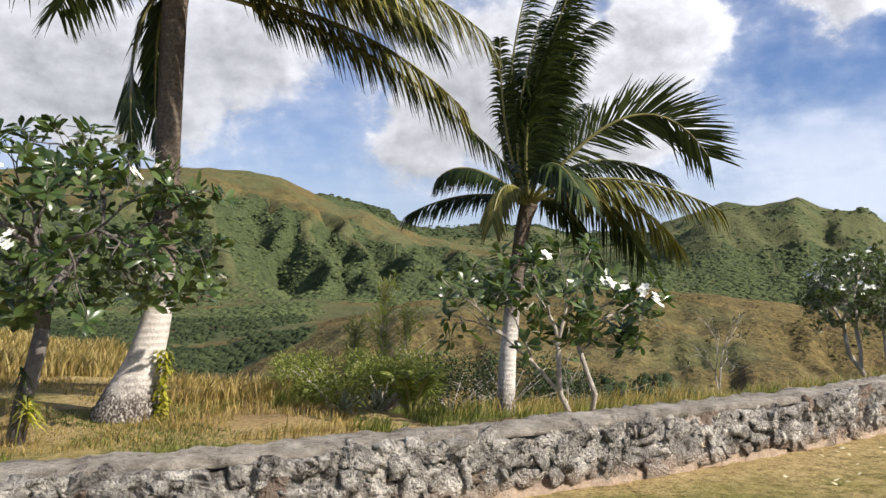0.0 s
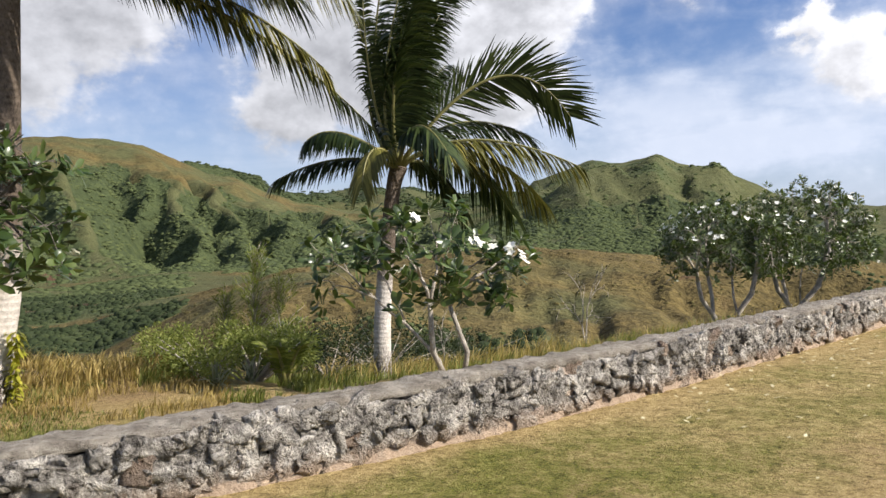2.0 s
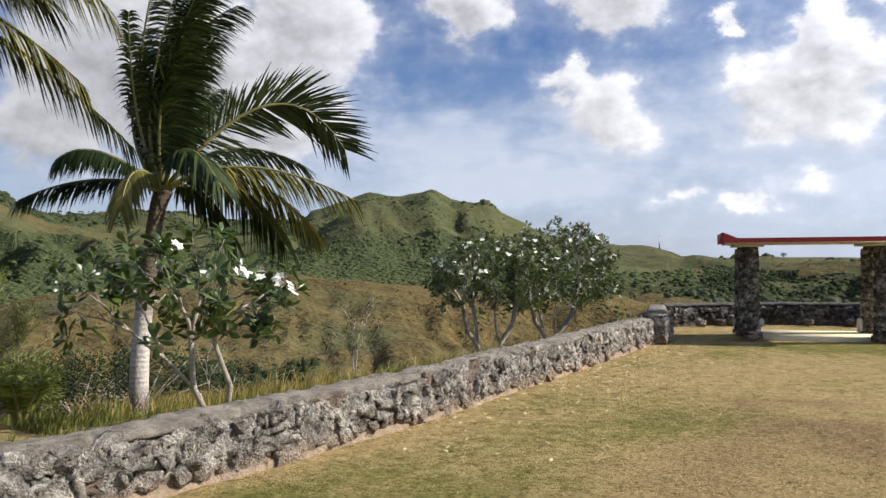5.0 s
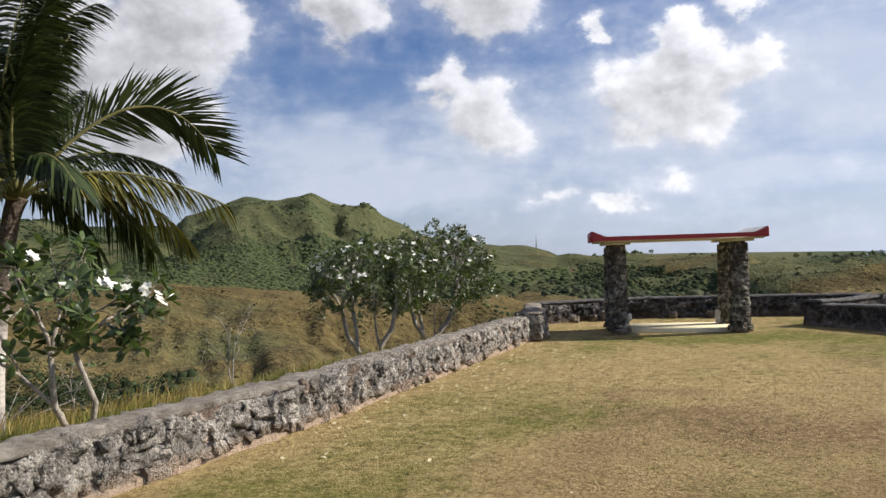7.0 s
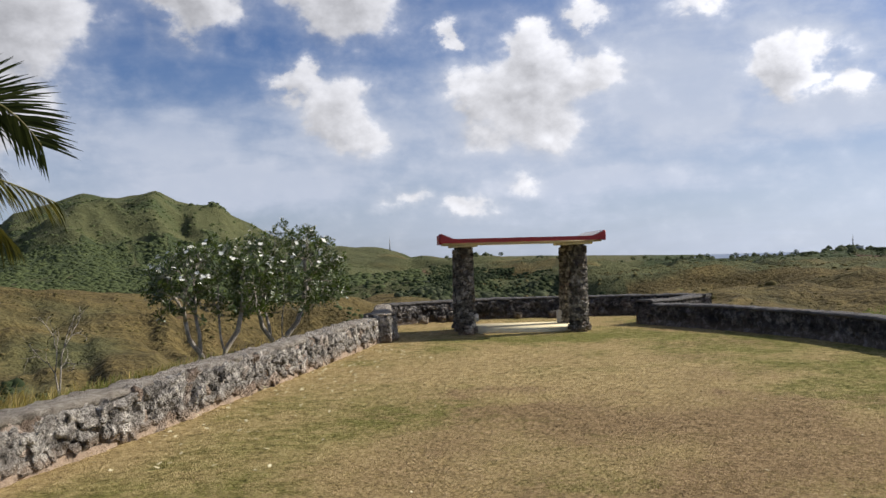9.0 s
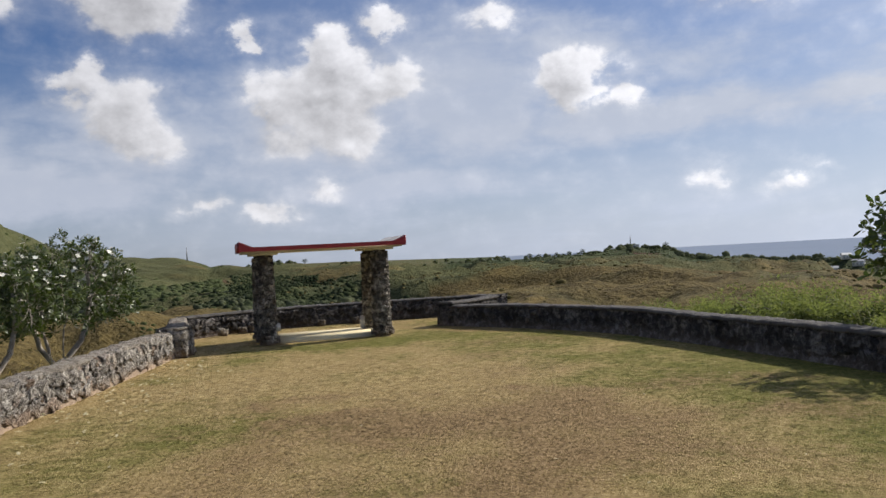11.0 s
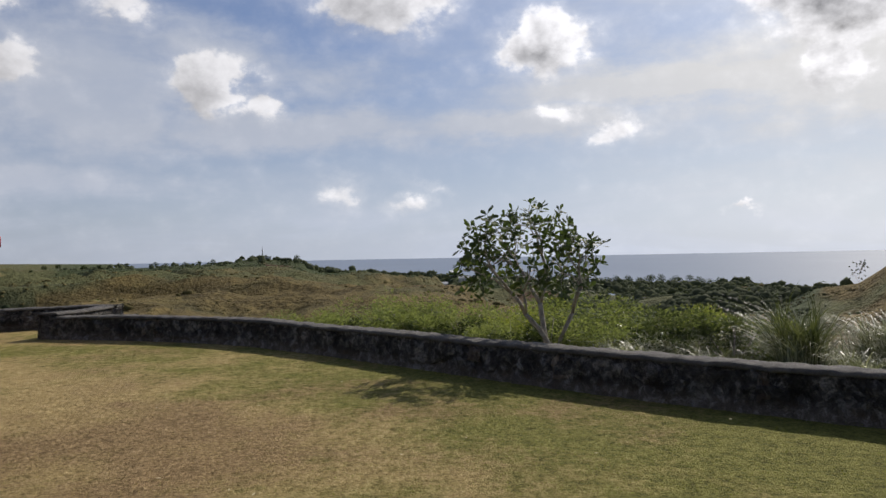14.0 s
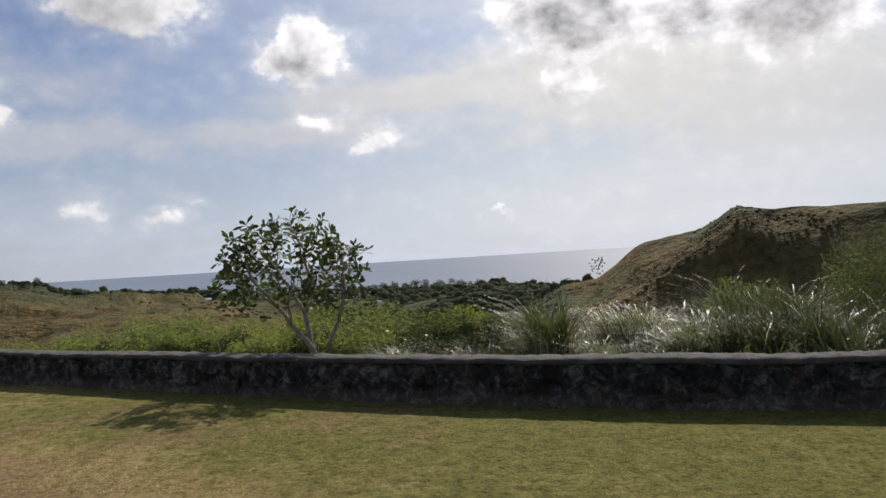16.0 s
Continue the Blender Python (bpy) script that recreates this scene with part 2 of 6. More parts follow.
def m_sea(k):
    p = world_pos(k)
    n = k.noise(k.n("ShaderNodeMapping", {0: p, 3: (1.0, 0.35, 1.0)}), 0.05, 6, 0.65)
    band = k.noise(k.n("ShaderNodeMapping", {0: p, 3: (0.3, 1.0, 1.0)}), 0.004, 3, 0.5)
    c = k.ramp(band, [(0.3, (0.175, 0.22, 0.295)), (0.7, (0.225, 0.27, 0.345))])
    return c, k.m("ADD", 0.34, k.m("MULTIPLY", band, 0.16)), n, 0.7, {"IOR": 1.33, "Specular IOR Level": 0.045}


def stone(tint, spread, pale):
    """Pitted, lichen-stained limestone; each stone has a tone of its own."""
    def build(k):
        o, pos = rnd(k), world_pos(k)
        n1, n2 = k.noise(pos, 8, 7, 0.72, 0.6), k.noise(pos, 55, 5, 0.75)
        big = k.noise(pos, 2.3, 4, 0.6)
        pits = k.n("ShaderNodeTexVoronoi", {"Vector": pos, "Scale": 24.0, "Randomness": 1.0}).outputs["Distance"]
        d, m, l = tint
        base = k.ramp(k.m("ADD", k.m("MULTIPLY", n1, 0.6), k.m("ADD", k.m("MULTIPLY", n2, 0.22), k.m("MULTIPLY", big, 0.18))), [(0.40, d), (0.50, m), (0.60, l)])
        warm = k.ramp(n1, [(0.3, (0.22, 0.15, 0.11)), (0.7, (0.52, 0.40, 0.30))])
        c = k.mix(k.m("MULTIPLY", k.smooth(o, 0.88, 0.98), pale), base, warm)
        tone = k.m("ADD", 1.0 - spread / 2, k.m("MULTIPLY", k.m("FRACT", k.m("MULTIPLY", o, 7.3)), spread))
        c = k.mix(1.0, c, k.n("ShaderNodeCombineColor", {0: tone, 1: tone, 2: tone}).outputs[0], "MULTIPLY")
        z = k.n("ShaderNodeSeparateXYZ", {0: pos}).outputs[2]
        soil = k.smooth(k.m("ADD", z, k.m("MULTIPLY", k.m("SUBTRACT", n1, 0.5), 0.25)), 0.17, 0.0)
        c = k.mix(k.m("MULTIPLY", soil, 0.85 * pale), c, k.ramp(n2, [(0.3, (0.30, 0.21, 0.145)), (0.7, (0.54, 0.42, 0.31))]))
        h = k.m("ADD", k.m("MULTIPLY", n1, 1.5), k.m("ADD", k.m("MULTIPLY", n2, 0.45), k.m("MULTIPLY", k.smooth(pits, 0.0, 0.4), 0.5)))
        return c, 0.95, h, 0.1, {"Specular IOR Level": 0.12}
    return build


def m_mortar(k):
    pos = world_pos(k)
    z = k.n("ShaderNodeSeparateXYZ", {0: pos}).outputs[2]
    n1, n2 = k.noise(pos, 5, 6, 0.65, 0.3), k.noise(pos, 38, 5, 0.7)
    c = k.ramp(k.m("ADD", k.m("MULTIPLY", n1, 0.7), k.m("MULTIPLY", n2, 0.3)), [(0.32, (0.032, 0.028, 0.025)), (0.5, (0.11, 0.097, 0.085)), (0.68, (0.28, 0.245, 0.205))])
    # sandy soil splashed up on the foot of the wall
    soil = k.smooth(k.m("ADD", z, k.m("MULTIPLY", k.m("SUBTRACT", n1, 0.5), 0.22)), 0.11, 0.0)
    c = k.mix(k.m("MULTIPLY", soil, 0.8), c, k.ramp(n2, [(0.3, (0.34, 0.24, 0.16)), (0.7, (0.55, 0.42, 0.30))]))
    return c, 0.97, k.m("ADD", n1, k.m("MULTIPLY", n2, 0.5)), 0.05, {"Specular IOR Level": 0.15}


def m_cap(k):
    pos = world_pos(k)
    n1, n2, n3 = k.noise(pos, 4, 6, 0.65, 0.4), k.noise(pos, 50, 5, 0.7), k.noise(pos, 14, 5, 0.7)
    c = k.ramp(k.m("ADD", k.m("MULTIPLY", n1, 0.6), k.m("MULTIPLY", n3, 0.4)), [(0.34, (0.15, 0.126, 0.10)), (0.5, (0.39, 0.345, 0.285)), (0.66, (0.66, 0.595, 0.50))])
    cr = k.noise(k.n("ShaderNodeMapping", {0: pos, 3: (1, 1, 5)}), 17, 6, 0.75, 1.2)
    c = k.mix(k.m("MULTIPLY", k.smooth(cr, 0.44, 0.36), 0.75), c, (0.055, 0.048, 0.042))
    return c, 0.95, k.m("ADD", k.m("MULTIPLY", k.m("ADD", n3, cr), 0.8), k.m("MULTIPLY", n2, 0.5)), 0.085, {"Specular IOR Level": 0.12}


def plain(c1, c2, scale, rough, dist=0.01, **extra):
    def build(k):
        p = world_pos(k)
        n1, n2 = k.noise(p, scale, 5, 0.6), k.noise(p, scale * 9, 4, 0.6)
        c = k.ramp(k.m("ADD", k.m("MULTIPLY", n1, 0.65), k.m("MULTIPLY", n2, 0.35)), [(0.32, c1), (0.68, c2)])
        return c, rough, k.m("ADD", n1, n2), dist, extra
    return build


def leafy(dark, mid, light, trans=0.25, rough=0.42, spread=1.0, use_island=True):
    def build(k):
        o = island(k) if use_island else rnd(k)
        n = k.noise(world_pos(k), 3.0, 3, 0.6)
        f = k.m("ADD", k.m("MULTIPLY", o, 0.6 * spread), k.m("MULTIPLY", n, 0.5))
        c = k.ramp(f, [(0.18, dark), (0.5, mid), (0.9, light)])
        return c, rough, None, 0, {"Transmission Weight": 0.0, "Subsurface Weight": 0.0, "Specular IOR Level": 0.5}
    return build


def leaf_material(name, dark, mid, light, trans=0.3, rough=0.4, gloss=0.22, patch=2.5):
    """Leaves that let some light through."""
    mat = bpy.data.materials.new(name)
    mat.use_nodes = True
    k = Nodes(mat.node_tree)
    f = k.m("ADD", k.m("MULTIPLY", island(k), 0.55 if patch > 1 else 0.3), k.m("ADD", k.m("MULTIPLY", k.noise(world_pos(k), patch, 4, 0.65), 0.35 if patch > 1 else 0.7), k.m("MULTIPLY", rnd(k), 0.15)))
    c = k.ramp(f, [(0.2, dark), (0.52, mid), (0.88, light)])
    bs = k.n("ShaderNodeBsdfPrincipled", {"Base Color": c, "Roughness": rough, "Specular IOR Level": gloss})
    tc = k.mix(1.0, c, (1.25, 1.32, 0.72), "MULTIPLY")
    tr = k.n("ShaderNodeBsdfTranslucent", {0: tc})
    mx = k.n("ShaderNodeMixShader", {0: trans, 1: bs.outputs[0], 2: tr.outputs[0]})
    k.n("ShaderNodeOutputMaterial", {0: mx.outputs[0]})
    return mat


def m_bark(k):
    p = world_pos(k)
    n1, n2 = k.noise(p, 7, 5, 0.65), k.noise(p, 45, 5, 0.65)
    c = k.ramp(k.m("ADD", k.m("MULTIPLY", n1, 0.6), k.m("MULTIPLY", n2, 0.4)), [(0.3, (0.15, 0.125, 0.10)), (0.5, (0.38, 0.335, 0.28)), (0.72, (0.68, 0.62, 0.54))])
    return c, 0.85, k.m("ADD", n1, n2), 0.02, {}


def m_palm_bark(k):
    p = world_pos(k)
    z = k.n("ShaderNodeSeparateXYZ", {0: where(k)}).outputs[2]
    n1, n2 = k.noise(p, 3.2, 5, 0.65), k.noise(k.n("ShaderNodeMapping", {0: p, 3: (1.6, 1.6, 1.0)}), 26, 6, 0.75)
    ring = k.m("SINE", k.m("ADD", k.m("MULTIPLY", z, 84.0), k.m("MULTIPLY", n1, 3.0)))
    pale = k.ramp(k.m("ADD", k.m("MULTIPLY", n1, 0.4), k.m("MULTIPLY", n2, 0.6)), [(0.3, (0.40, 0.345, 0.30)), (0.5, (0.66, 0.60, 0.535)), (0.7, (0.80, 0.745, 0.67))])
    brown = k.ramp(n2, [(0.3, (0.065, 0.048, 0.036)), (0.7, (0.22, 0.175, 0.135))])
    # sunlit pale below, shaded brown above, both as colour; root scars at the foot
    f = k.smooth(k.m("ADD", z, k.m("MULTIPLY", k.m("SUBTRACT", n1, 0.5), 0.9)), 1.25, 2.0)
    c = k.mix(f, pale, brown)
    foot = k.m("MULTIPLY", k.smooth(k.m("ADD", z, k.m("MULTIPLY", n1, 0.5)), 0.9, 0.45), k.smooth(n2, 0.66, 0.44))
    c = k.mix(foot, c, (0.045, 0.032, 0.024))
    c = k.mix(k.m("MULTIPLY", k.smooth(ring, 0.85, 1.0), 0.16), c, (0.10, 0.085, 0.07))
    return c, 0.9, k.m("ADD", k.m("MULTIPLY", ring, 0.1), k.m("MULTIPLY", n2, 1.0)), 0.03, {"Specular IOR Level": 0.2}


MAT = {
    "lawn": material("dry lawn", m_lawn), "land": material("hill cover", m_land), "sea": material("sea water", m_sea),
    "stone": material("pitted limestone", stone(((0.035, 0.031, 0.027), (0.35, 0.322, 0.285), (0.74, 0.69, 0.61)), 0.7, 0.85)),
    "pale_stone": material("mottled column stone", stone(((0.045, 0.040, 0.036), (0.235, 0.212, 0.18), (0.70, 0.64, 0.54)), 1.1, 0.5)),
    # limestone and cap darkened in colour for the walls in shade
    "dark_stone": material("limestone darkened for shade", stone(((0.032, 0.030, 0.029), (0.098, 0.092, 0.088), (0.36, 0.335, 0.31)), 0.7, 0.3)), "mortar": material("old mortar", m_mortar), "cap": material("weathered mortar cap", m_cap), "dark_cap": material("mortar cap darkened for the shaded walls", plain((0.045, 0.042, 0.040), (0.17, 0.158, 0.145), 6, 0.95, 0.03)),
    "dark_bark": material("dark bark", plain((0.08, 0.068, 0.058), (0.24, 0.21, 0.18), 14, 0.9, 0.02)),
    "bark": material("pale bark", m_bark), "palm_bark": material("palm bark", m_palm_bark),
    "red": material("red paint", plain((0.26, 0.02, 0.024), (0.42, 0.035, 0.04), 3, 0.5, 0.004)),
    "cream": material("cream paint", plain((0.62, 0.56, 0.40), (0.78, 0.72, 0.54), 2, 0.8, 0.004)),
    "slab": material("worn cream concrete", plain((0.68, 0.58, 0.36), (0.88, 0.79, 0.54), 1.6, 0.9, 0.006, **{"Specular IOR Level": 0.1})),
    "roof": material("stained white concrete", plain((0.45, 0.42, 0.38), (0.74, 0.71, 0.66), 2.2, 0.85, 0.006)),
    "white": material("white wall", plain((0.62, 0.62, 0.60), (0.78, 0.78, 0.76), 0.6, 0.8, 0.004)),
    "metal": material("grey metal", plain((0.20, 0.20, 0.20), (0.34, 0.34, 0.34), 2, 0.5, 0.002, Metallic=0.6)),
    "petal": material("white petal", plain((0.80, 0.78, 0.66), (0.88, 0.87, 0.80), 12, 0.6, 0.002)),
    "tin": material("grey tin roof", plain((0.28, 0.29, 0.30), (0.45, 0.46, 0.47), 0.7, 0.5, 0.004)),
    "litter": material("fallen pale leaves", plain((0.45, 0.36, 0.16), (0.78, 0.72, 0.48), 7, 0.8, 0.002)),
    "frangipani": leaf_material("frangipani leaf", (0.022, 0.040, 0.012), (0.056, 0.092, 0.026), (0.125, 0.165, 0.050), 0.26, 0.3, 0.5),
    "frangipani_small": leaf_material("small frangipani leaf", (0.028, 0.044, 0.013), (0.068, 0.098, 0.027), (0.15, 0.18, 0.055), 0.28, 0.3, 0.5),
    "frond": leaf_material("palm frond leaflet", (0.012, 0.021, 0.008), (0.030, 0.047, 0.016), (0.085, 0.108, 0.034), 0.14, 0.32),
    "frond_old": leaf_material("yellowing palm leaflet", (0.055, 0.055, 0.016), (0.135, 0.130, 0.032), (0.30, 0.26, 0.07), 0.16, 0.42),
    "rib": material("palm rib", plain((0.12, 0.12, 0.035), (0.26, 0.23, 0.075), 4, 0.5, 0.003)),
    "feather_bush": leaf_material("feathery bush leaf", (0.10, 0.125, 0.048), (0.205, 0.235, 0.092), (0.33, 0.35, 0.165), 0.42, 0.7, 0.1, 1.2),
    "bush": leaf_material("bush leaf", (0.10, 0.125, 0.030), (0.22, 0.25, 0.065), (0.38, 0.39, 0.13), 0.42, 0.6),
    # dark leaf, deepened in colour for the shaded bank behind the wall
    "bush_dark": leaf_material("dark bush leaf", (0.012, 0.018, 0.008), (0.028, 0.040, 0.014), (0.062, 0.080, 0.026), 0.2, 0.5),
    "grass_dry": leaf_material("dry tall grass", (0.17, 0.120, 0.042), (0.36, 0.265, 0.095), (0.56, 0.44, 0.18), 0.34, 0.55),
    "grass_green": leaf_material("green tall grass", (0.075, 0.090, 0.022), (0.165, 0.185, 0.045), (0.32, 0.32, 0.10), 0.4, 0.5),
    "yellow": leaf_material("yellow variegated leaf", (0.16, 0.17, 0.02), (0.40, 0.38, 0.045), (0.62, 0.56, 0.10), 0.35, 0.4),
    "reed": leaf_material("silvery reed", (0.075, 0.085, 0.040), (0.20, 0.21, 0.125), (0.56, 0.56, 0.45), 0.34, 0.36),
    "turf_dry": leaf_material("dry turf", (0.27, 0.195, 0.09), (0.41, 0.305, 0.145), (0.56, 0.435, 0.235), 0.3, 0.9, 0.02, 0.9),
    "russet": leaf_material("russet turf", (0.10, 0.064, 0.034), (0.21, 0.138, 0.07), (0.38, 0.27, 0.145), 0.2, 0.9, 0.02, 0.9),
    "turf_green": leaf_material("green turf", (0.12, 0.145, 0.022), (0.19, 0.215, 0.036), (0.28, 0.285, 0.075), 0.3, 0.9, 0.02, 0.9),
    # blue is raised in this green as a tint of distant haze
    "forest": leaf_material("forest crown", (0.042, 0.055, 0.026), (0.074, 0.093, 0.040), (0.116, 0.136, 0.056), 0.12, 0.9, 0.05, 0.015),
    # darkened copy of the forest crown, hill and cloud shade in its colour
    "forest_dark": leaf_material("dark crown with hill and cloud shade", (0.016, 0.023, 0.011), (0.034, 0.046, 0.021), (0.066, 0.080, 0.034), 0.0, 0.9, 0.05, 0.03),
    # crown colour lightened to carry haze and light from behind
    "coast_wood": leaf_material("tree crown lightened for haze", (0.080, 0.094, 0.058), (0.125, 0.142, 0.084), (0.17, 0.188, 0.112), 0.48, 0.9, 0.05, 0.03),
    "sea_leaf": leaf_material("leathery backlit leaf", (0.030, 0.046, 0.018), (0.066, 0.094, 0.034), (0.12, 0.15, 0.06), 0.34, 0.55, 0.2),
    "heath": leaf_material("heath", (0.060, 0.055, 0.020), (0.13, 0.108, 0.042), (0.24, 0.19, 0.08), 0.0, 0.9, 0.05),
    "hedge": leaf_material("seaward shrub leaf", (0.060, 0.078, 0.034), (0.125, 0.148, 0.064), (0.22, 0.24, 0.12), 0.34, 0.7, 0.1, 1.2),
    # darkened copy of the shrub leaf, for the shade between bushes
    "hedge_shade": leaf_material("shrub leaf darkened for shaded gaps", (0.026, 0.036, 0.014), (0.060, 0.078, 0.030), (0.12, 0.14, 0.058), 0.3, 0.6, 0.15, 1.2),
    "hill_scrub": leaf_material("brown hill scrub", (0.055, 0.045, 0.022), (0.10, 0.080, 0.040), (0.17, 0.135, 0.068), 0.3, 0.9, 0.05),
    "reed_green": leaf_material("green reed", (0.040, 0.050, 0.022), (0.085, 0.100, 0.045), (0.20, 0.21, 0.12), 0.3, 0.4),
    "sapling": leaf_material("feathery green leaf", (0.08, 0.10, 0.022), (0.17, 0.20, 0.045), (0.31, 0.33, 0.09), 0.4, 0.6, 0.15),
    "wood_tree": leaf_material("far tree leaf", (0.030, 0.042, 0.022), (0.056, 0.076, 0.036), (0.10, 0.122, 0.056), 0.3, 0.7),
}
# ---------------------------------------------------------------- mesh helpers
class Geo:
    """Vertices and faces of one mesh in the making."""

    def __init__(self):
        self.v, self.f = [], []

    def add(self, verts, faces):
        n = len(self.v)
        self.v.extend(tuple(p) for p in verts)
        self.f.extend(tuple(i + n for i in f) for f in faces)

    def tube(self, pts, radii, sides=6, close=True):
        """A tapered limb along points."""
        pts = [Vector(p) for p in pts]
        n0, up = len(self.v), Vector((0.3, 0.9, 0.2))
        for i, p in enumerate(pts):
            d = (pts[min(i + 1, len(pts) - 1)] - pts[max(i - 1, 0)]).normalized()
            a = d.cross(up)
            a = a.normalized() if a.length > 1e-4 else Vector((1, 0, 0))
            b = d.cross(a)
            for s in range(sides):
                t = 2 * math.pi * s / sides
                self.v.append(tuple(p + (a * math.cos(t) + b * math.sin(t)) * radii[i]))
        for i in range(len(pts) - 1):
            for s in range(sides):
                q = n0 + i * sides
                self.f.append((q + s, q + (s + 1) % sides, q + sides + (s + 1) % sides, q + sides + s))
        if close:
            self.f.append(tuple(n0 + (len(pts) - 1) * sides + s for s in range(sides)))
            self.f.append(tuple(n0 + s for s in reversed(range(sides))))

    def blade(self, root, way, side, length, width, bend, segs=3, tip=0.0, belly=0.45):
        """A leaf or blade of grass: a strip that widens to its belly and bends down."""
        root, way, side = Vector(root), Vector(way).normalized(), Vector(side).normalized()
        down = Vector((0, 0, -1))
        rows = []
        for i in range(segs + 1):
            s = i / segs
            c = root + way * (length * s) + down * (bend * length * s * s)
            wd = width * (math.sin(math.pi * min(1, max(0.03, s ** (0.7 if belly < 0.5 else 1.5)))) if tip == 0 else (1 - s) + tip)
            rows.append((c - side * wd * 0.5, c + side * wd * 0.5))
        n = len(self.v)
        for a, b in rows:
            self.v += [tuple(a), tuple(b)]
        for i in range(segs):
            q = n + 2 * i
            self.f.append((q, q + 1, q + 3, q + 2))

    def mesh(self, name, mat, smooth=True):
        me = bpy.data.meshes.new(name)
        me.from_pydata(self.v, [], self.f)
        me.materials.append(mat)
        if smooth:
            me.polygons.foreach_set("use_smooth", [True] * len(me.polygons))
        me.update()
        return me


def part(name, geo, mat, parent, label="", smooth=True):
    """One mesh under a thing or part, in the thing's own coordinates."""
    me = geo if isinstance(geo, bpy.types.Mesh) else geo.mesh(name, mat, smooth)
    ob = new(name, me)
    ob.parent = parent
    return tagged(ob, label)


def thing(name, at, label, category, group="", kind="", turn=0.0):
    ob = new(name)
    ob.empty_display_size = 0.2
    ob.matrix_basis = pose(*at, 0, 0, turn)
    return tagged(ob, label, category, group, kind)


def box(geo, lo, hi, bevel=0.01):
    bm = bmesh.new()
    bmesh.ops.create_cube(bm, size=1)
    c, s = [(a + b) / 2 for a, b in zip(lo, hi)], [b - a for a, b in zip(lo, hi)]
    for v in bm.verts:
        v.co = Vector([c[i] + v.co[i] * s[i] for i in range(3)])
    if bevel:
        bmesh.ops.bevel(bm, geom=bm.edges[:], offset=bevel, segments=2, affect="EDGES")
    bm.verts.index_update()
    geo.add([v.co for v in bm.verts], [[v.index for v in f.verts] for f in bm.faces])
    bm.free()


# ---------------------------------------------------------------- land
def lattice(ix, iy, seed):
    h = (ix.astype(np.int64) * 374761393 + iy.astype(np.int64) * 668265263 + seed * 974711) & 0x7FFFFFFF
    h = ((h ^ (h >> 13)) * 1274126177) & 0x7FFFFFFF
    return ((h ^ (h >> 16)) & 0xFFFF) / 65535.0


def vnoise(x, y, seed=0):
    ix, iy = np.floor(x), np.floor(y)
    fx, fy = x - ix, y - iy
    fx, fy = fx * fx * (3 - 2 * fx), fy * fy * (3 - 2 * fy)
    a, b = lattice(ix, iy, seed), lattice(ix + 1, iy, seed)
    c, d = lattice(ix, iy + 1, seed), lattice(ix + 1, iy + 1, seed)
    return (a + (b - a) * fx) * (1 - fy) + (c + (d - c) * fx) * fy


def fbm(x, y, octaves=5, seed=0, gain=0.5):
    """Layered noise about 0, in -1..1."""
    x, y = np.asarray(x, float), np.asarray(y, float)
    out, amp, tot = 0.0, 1.0, 0.0
    for o in range(octaves):
        out = out + amp * (vnoise(x, y, seed + o) * 2 - 1)
        tot += amp
        x, y, amp = x * 2.03 + 5.1, y * 2.03 + 1.7, amp * gain
    return out / tot


def curve(pairs):
    xs, ys = zip(*pairs)
    return lambda a: np.interp(a, xs, ys)


EYE_Z = 1.65
# the foot of the outer edge of the terrace, by azimuth
edge_r = curve([(-40, 6), (-25, 12), (-12, 11), (0, 8.5), (10, 9.2), (20, 10.5), (30, 14), (38, 18), (45, 23), (55, 23.5), (62, 21.5), (70, 18), (80, 14.5), (90, 12), (100, 10.5), (110, 10), (140, 10)])
# rim of the slope beyond it
rim_r = curve([(-40, 26), (-28, 26), (-20, 20), (-12, 15), (0, 14), (15, 16), (30, 20), (40, 25), (60, 30), (80, 24), (100, 22), (140, 20)])
rim_z = curve([(-40, -0.15), (-28, -0.25), (-22, -0.55), (-15, -1.0), (-12, -1.0), (0, -0.9), (15, -1.0), (30, -1.1), (45, -1.6), (60, -1.8), (80, -1.0), (100, -0.8), (140, -0.6)])
# gully
gul_r = curve([(-40, 60), (0, 58), (30, 70), (50, 80), (75, 70), (100, 62), (108, 72), (115, 78), (140, 70)])
gul_z = curve([(-40, -9), (-18, -11), (-8, -11.5), (5, -11), (20, -10), (35, -9.5), (50, -8), (62, -7), (80, -6.5), (100, -8), (108, -11), (115, -13), (140, -11)])
# brown ridge, and the near hill on the seaward side
rid_r = curve([(-40, 150), (0, 150), (20, 175), (40, 190), (60, 210), (80, 190), (100, 150), (108, 118), (120, 105), (140, 95)])
rid_e = curve([(-40, -6), (-20, -7.6), (-15, -7.8), (-11.6, -6.3), (-7.3, -4.5), (-3.4, -3.35), (0.7, -2.7), (5, -2.3), (10.7, -1.8), (14, -1.62), (18.8, -1.95), (22.8, -2.6), (26.7, -3.2), (31, -3.5), (37, -3.3), (42, -2.6), (46, -2.5), (50, -1.9), (56, -2.3), (64, -1.9), (72, -2.0), (80, -2.6), (88, -3.6), (100, -4.0), (106, -3.6), (108.2, -3.05), (110.6, -2.5), (112, -1.4), (113.5, -0.35), (116.1, 0.5), (117.6, 0.8), (119.9, 2.05), (122.3, 1.42), (125, 1.4), (128.8, 1.5), (140, 1.6)])
# second hollow
hol_r = curve([(-40, 300), (30, 330), (60, 340), (90, 300), (140, 200)])
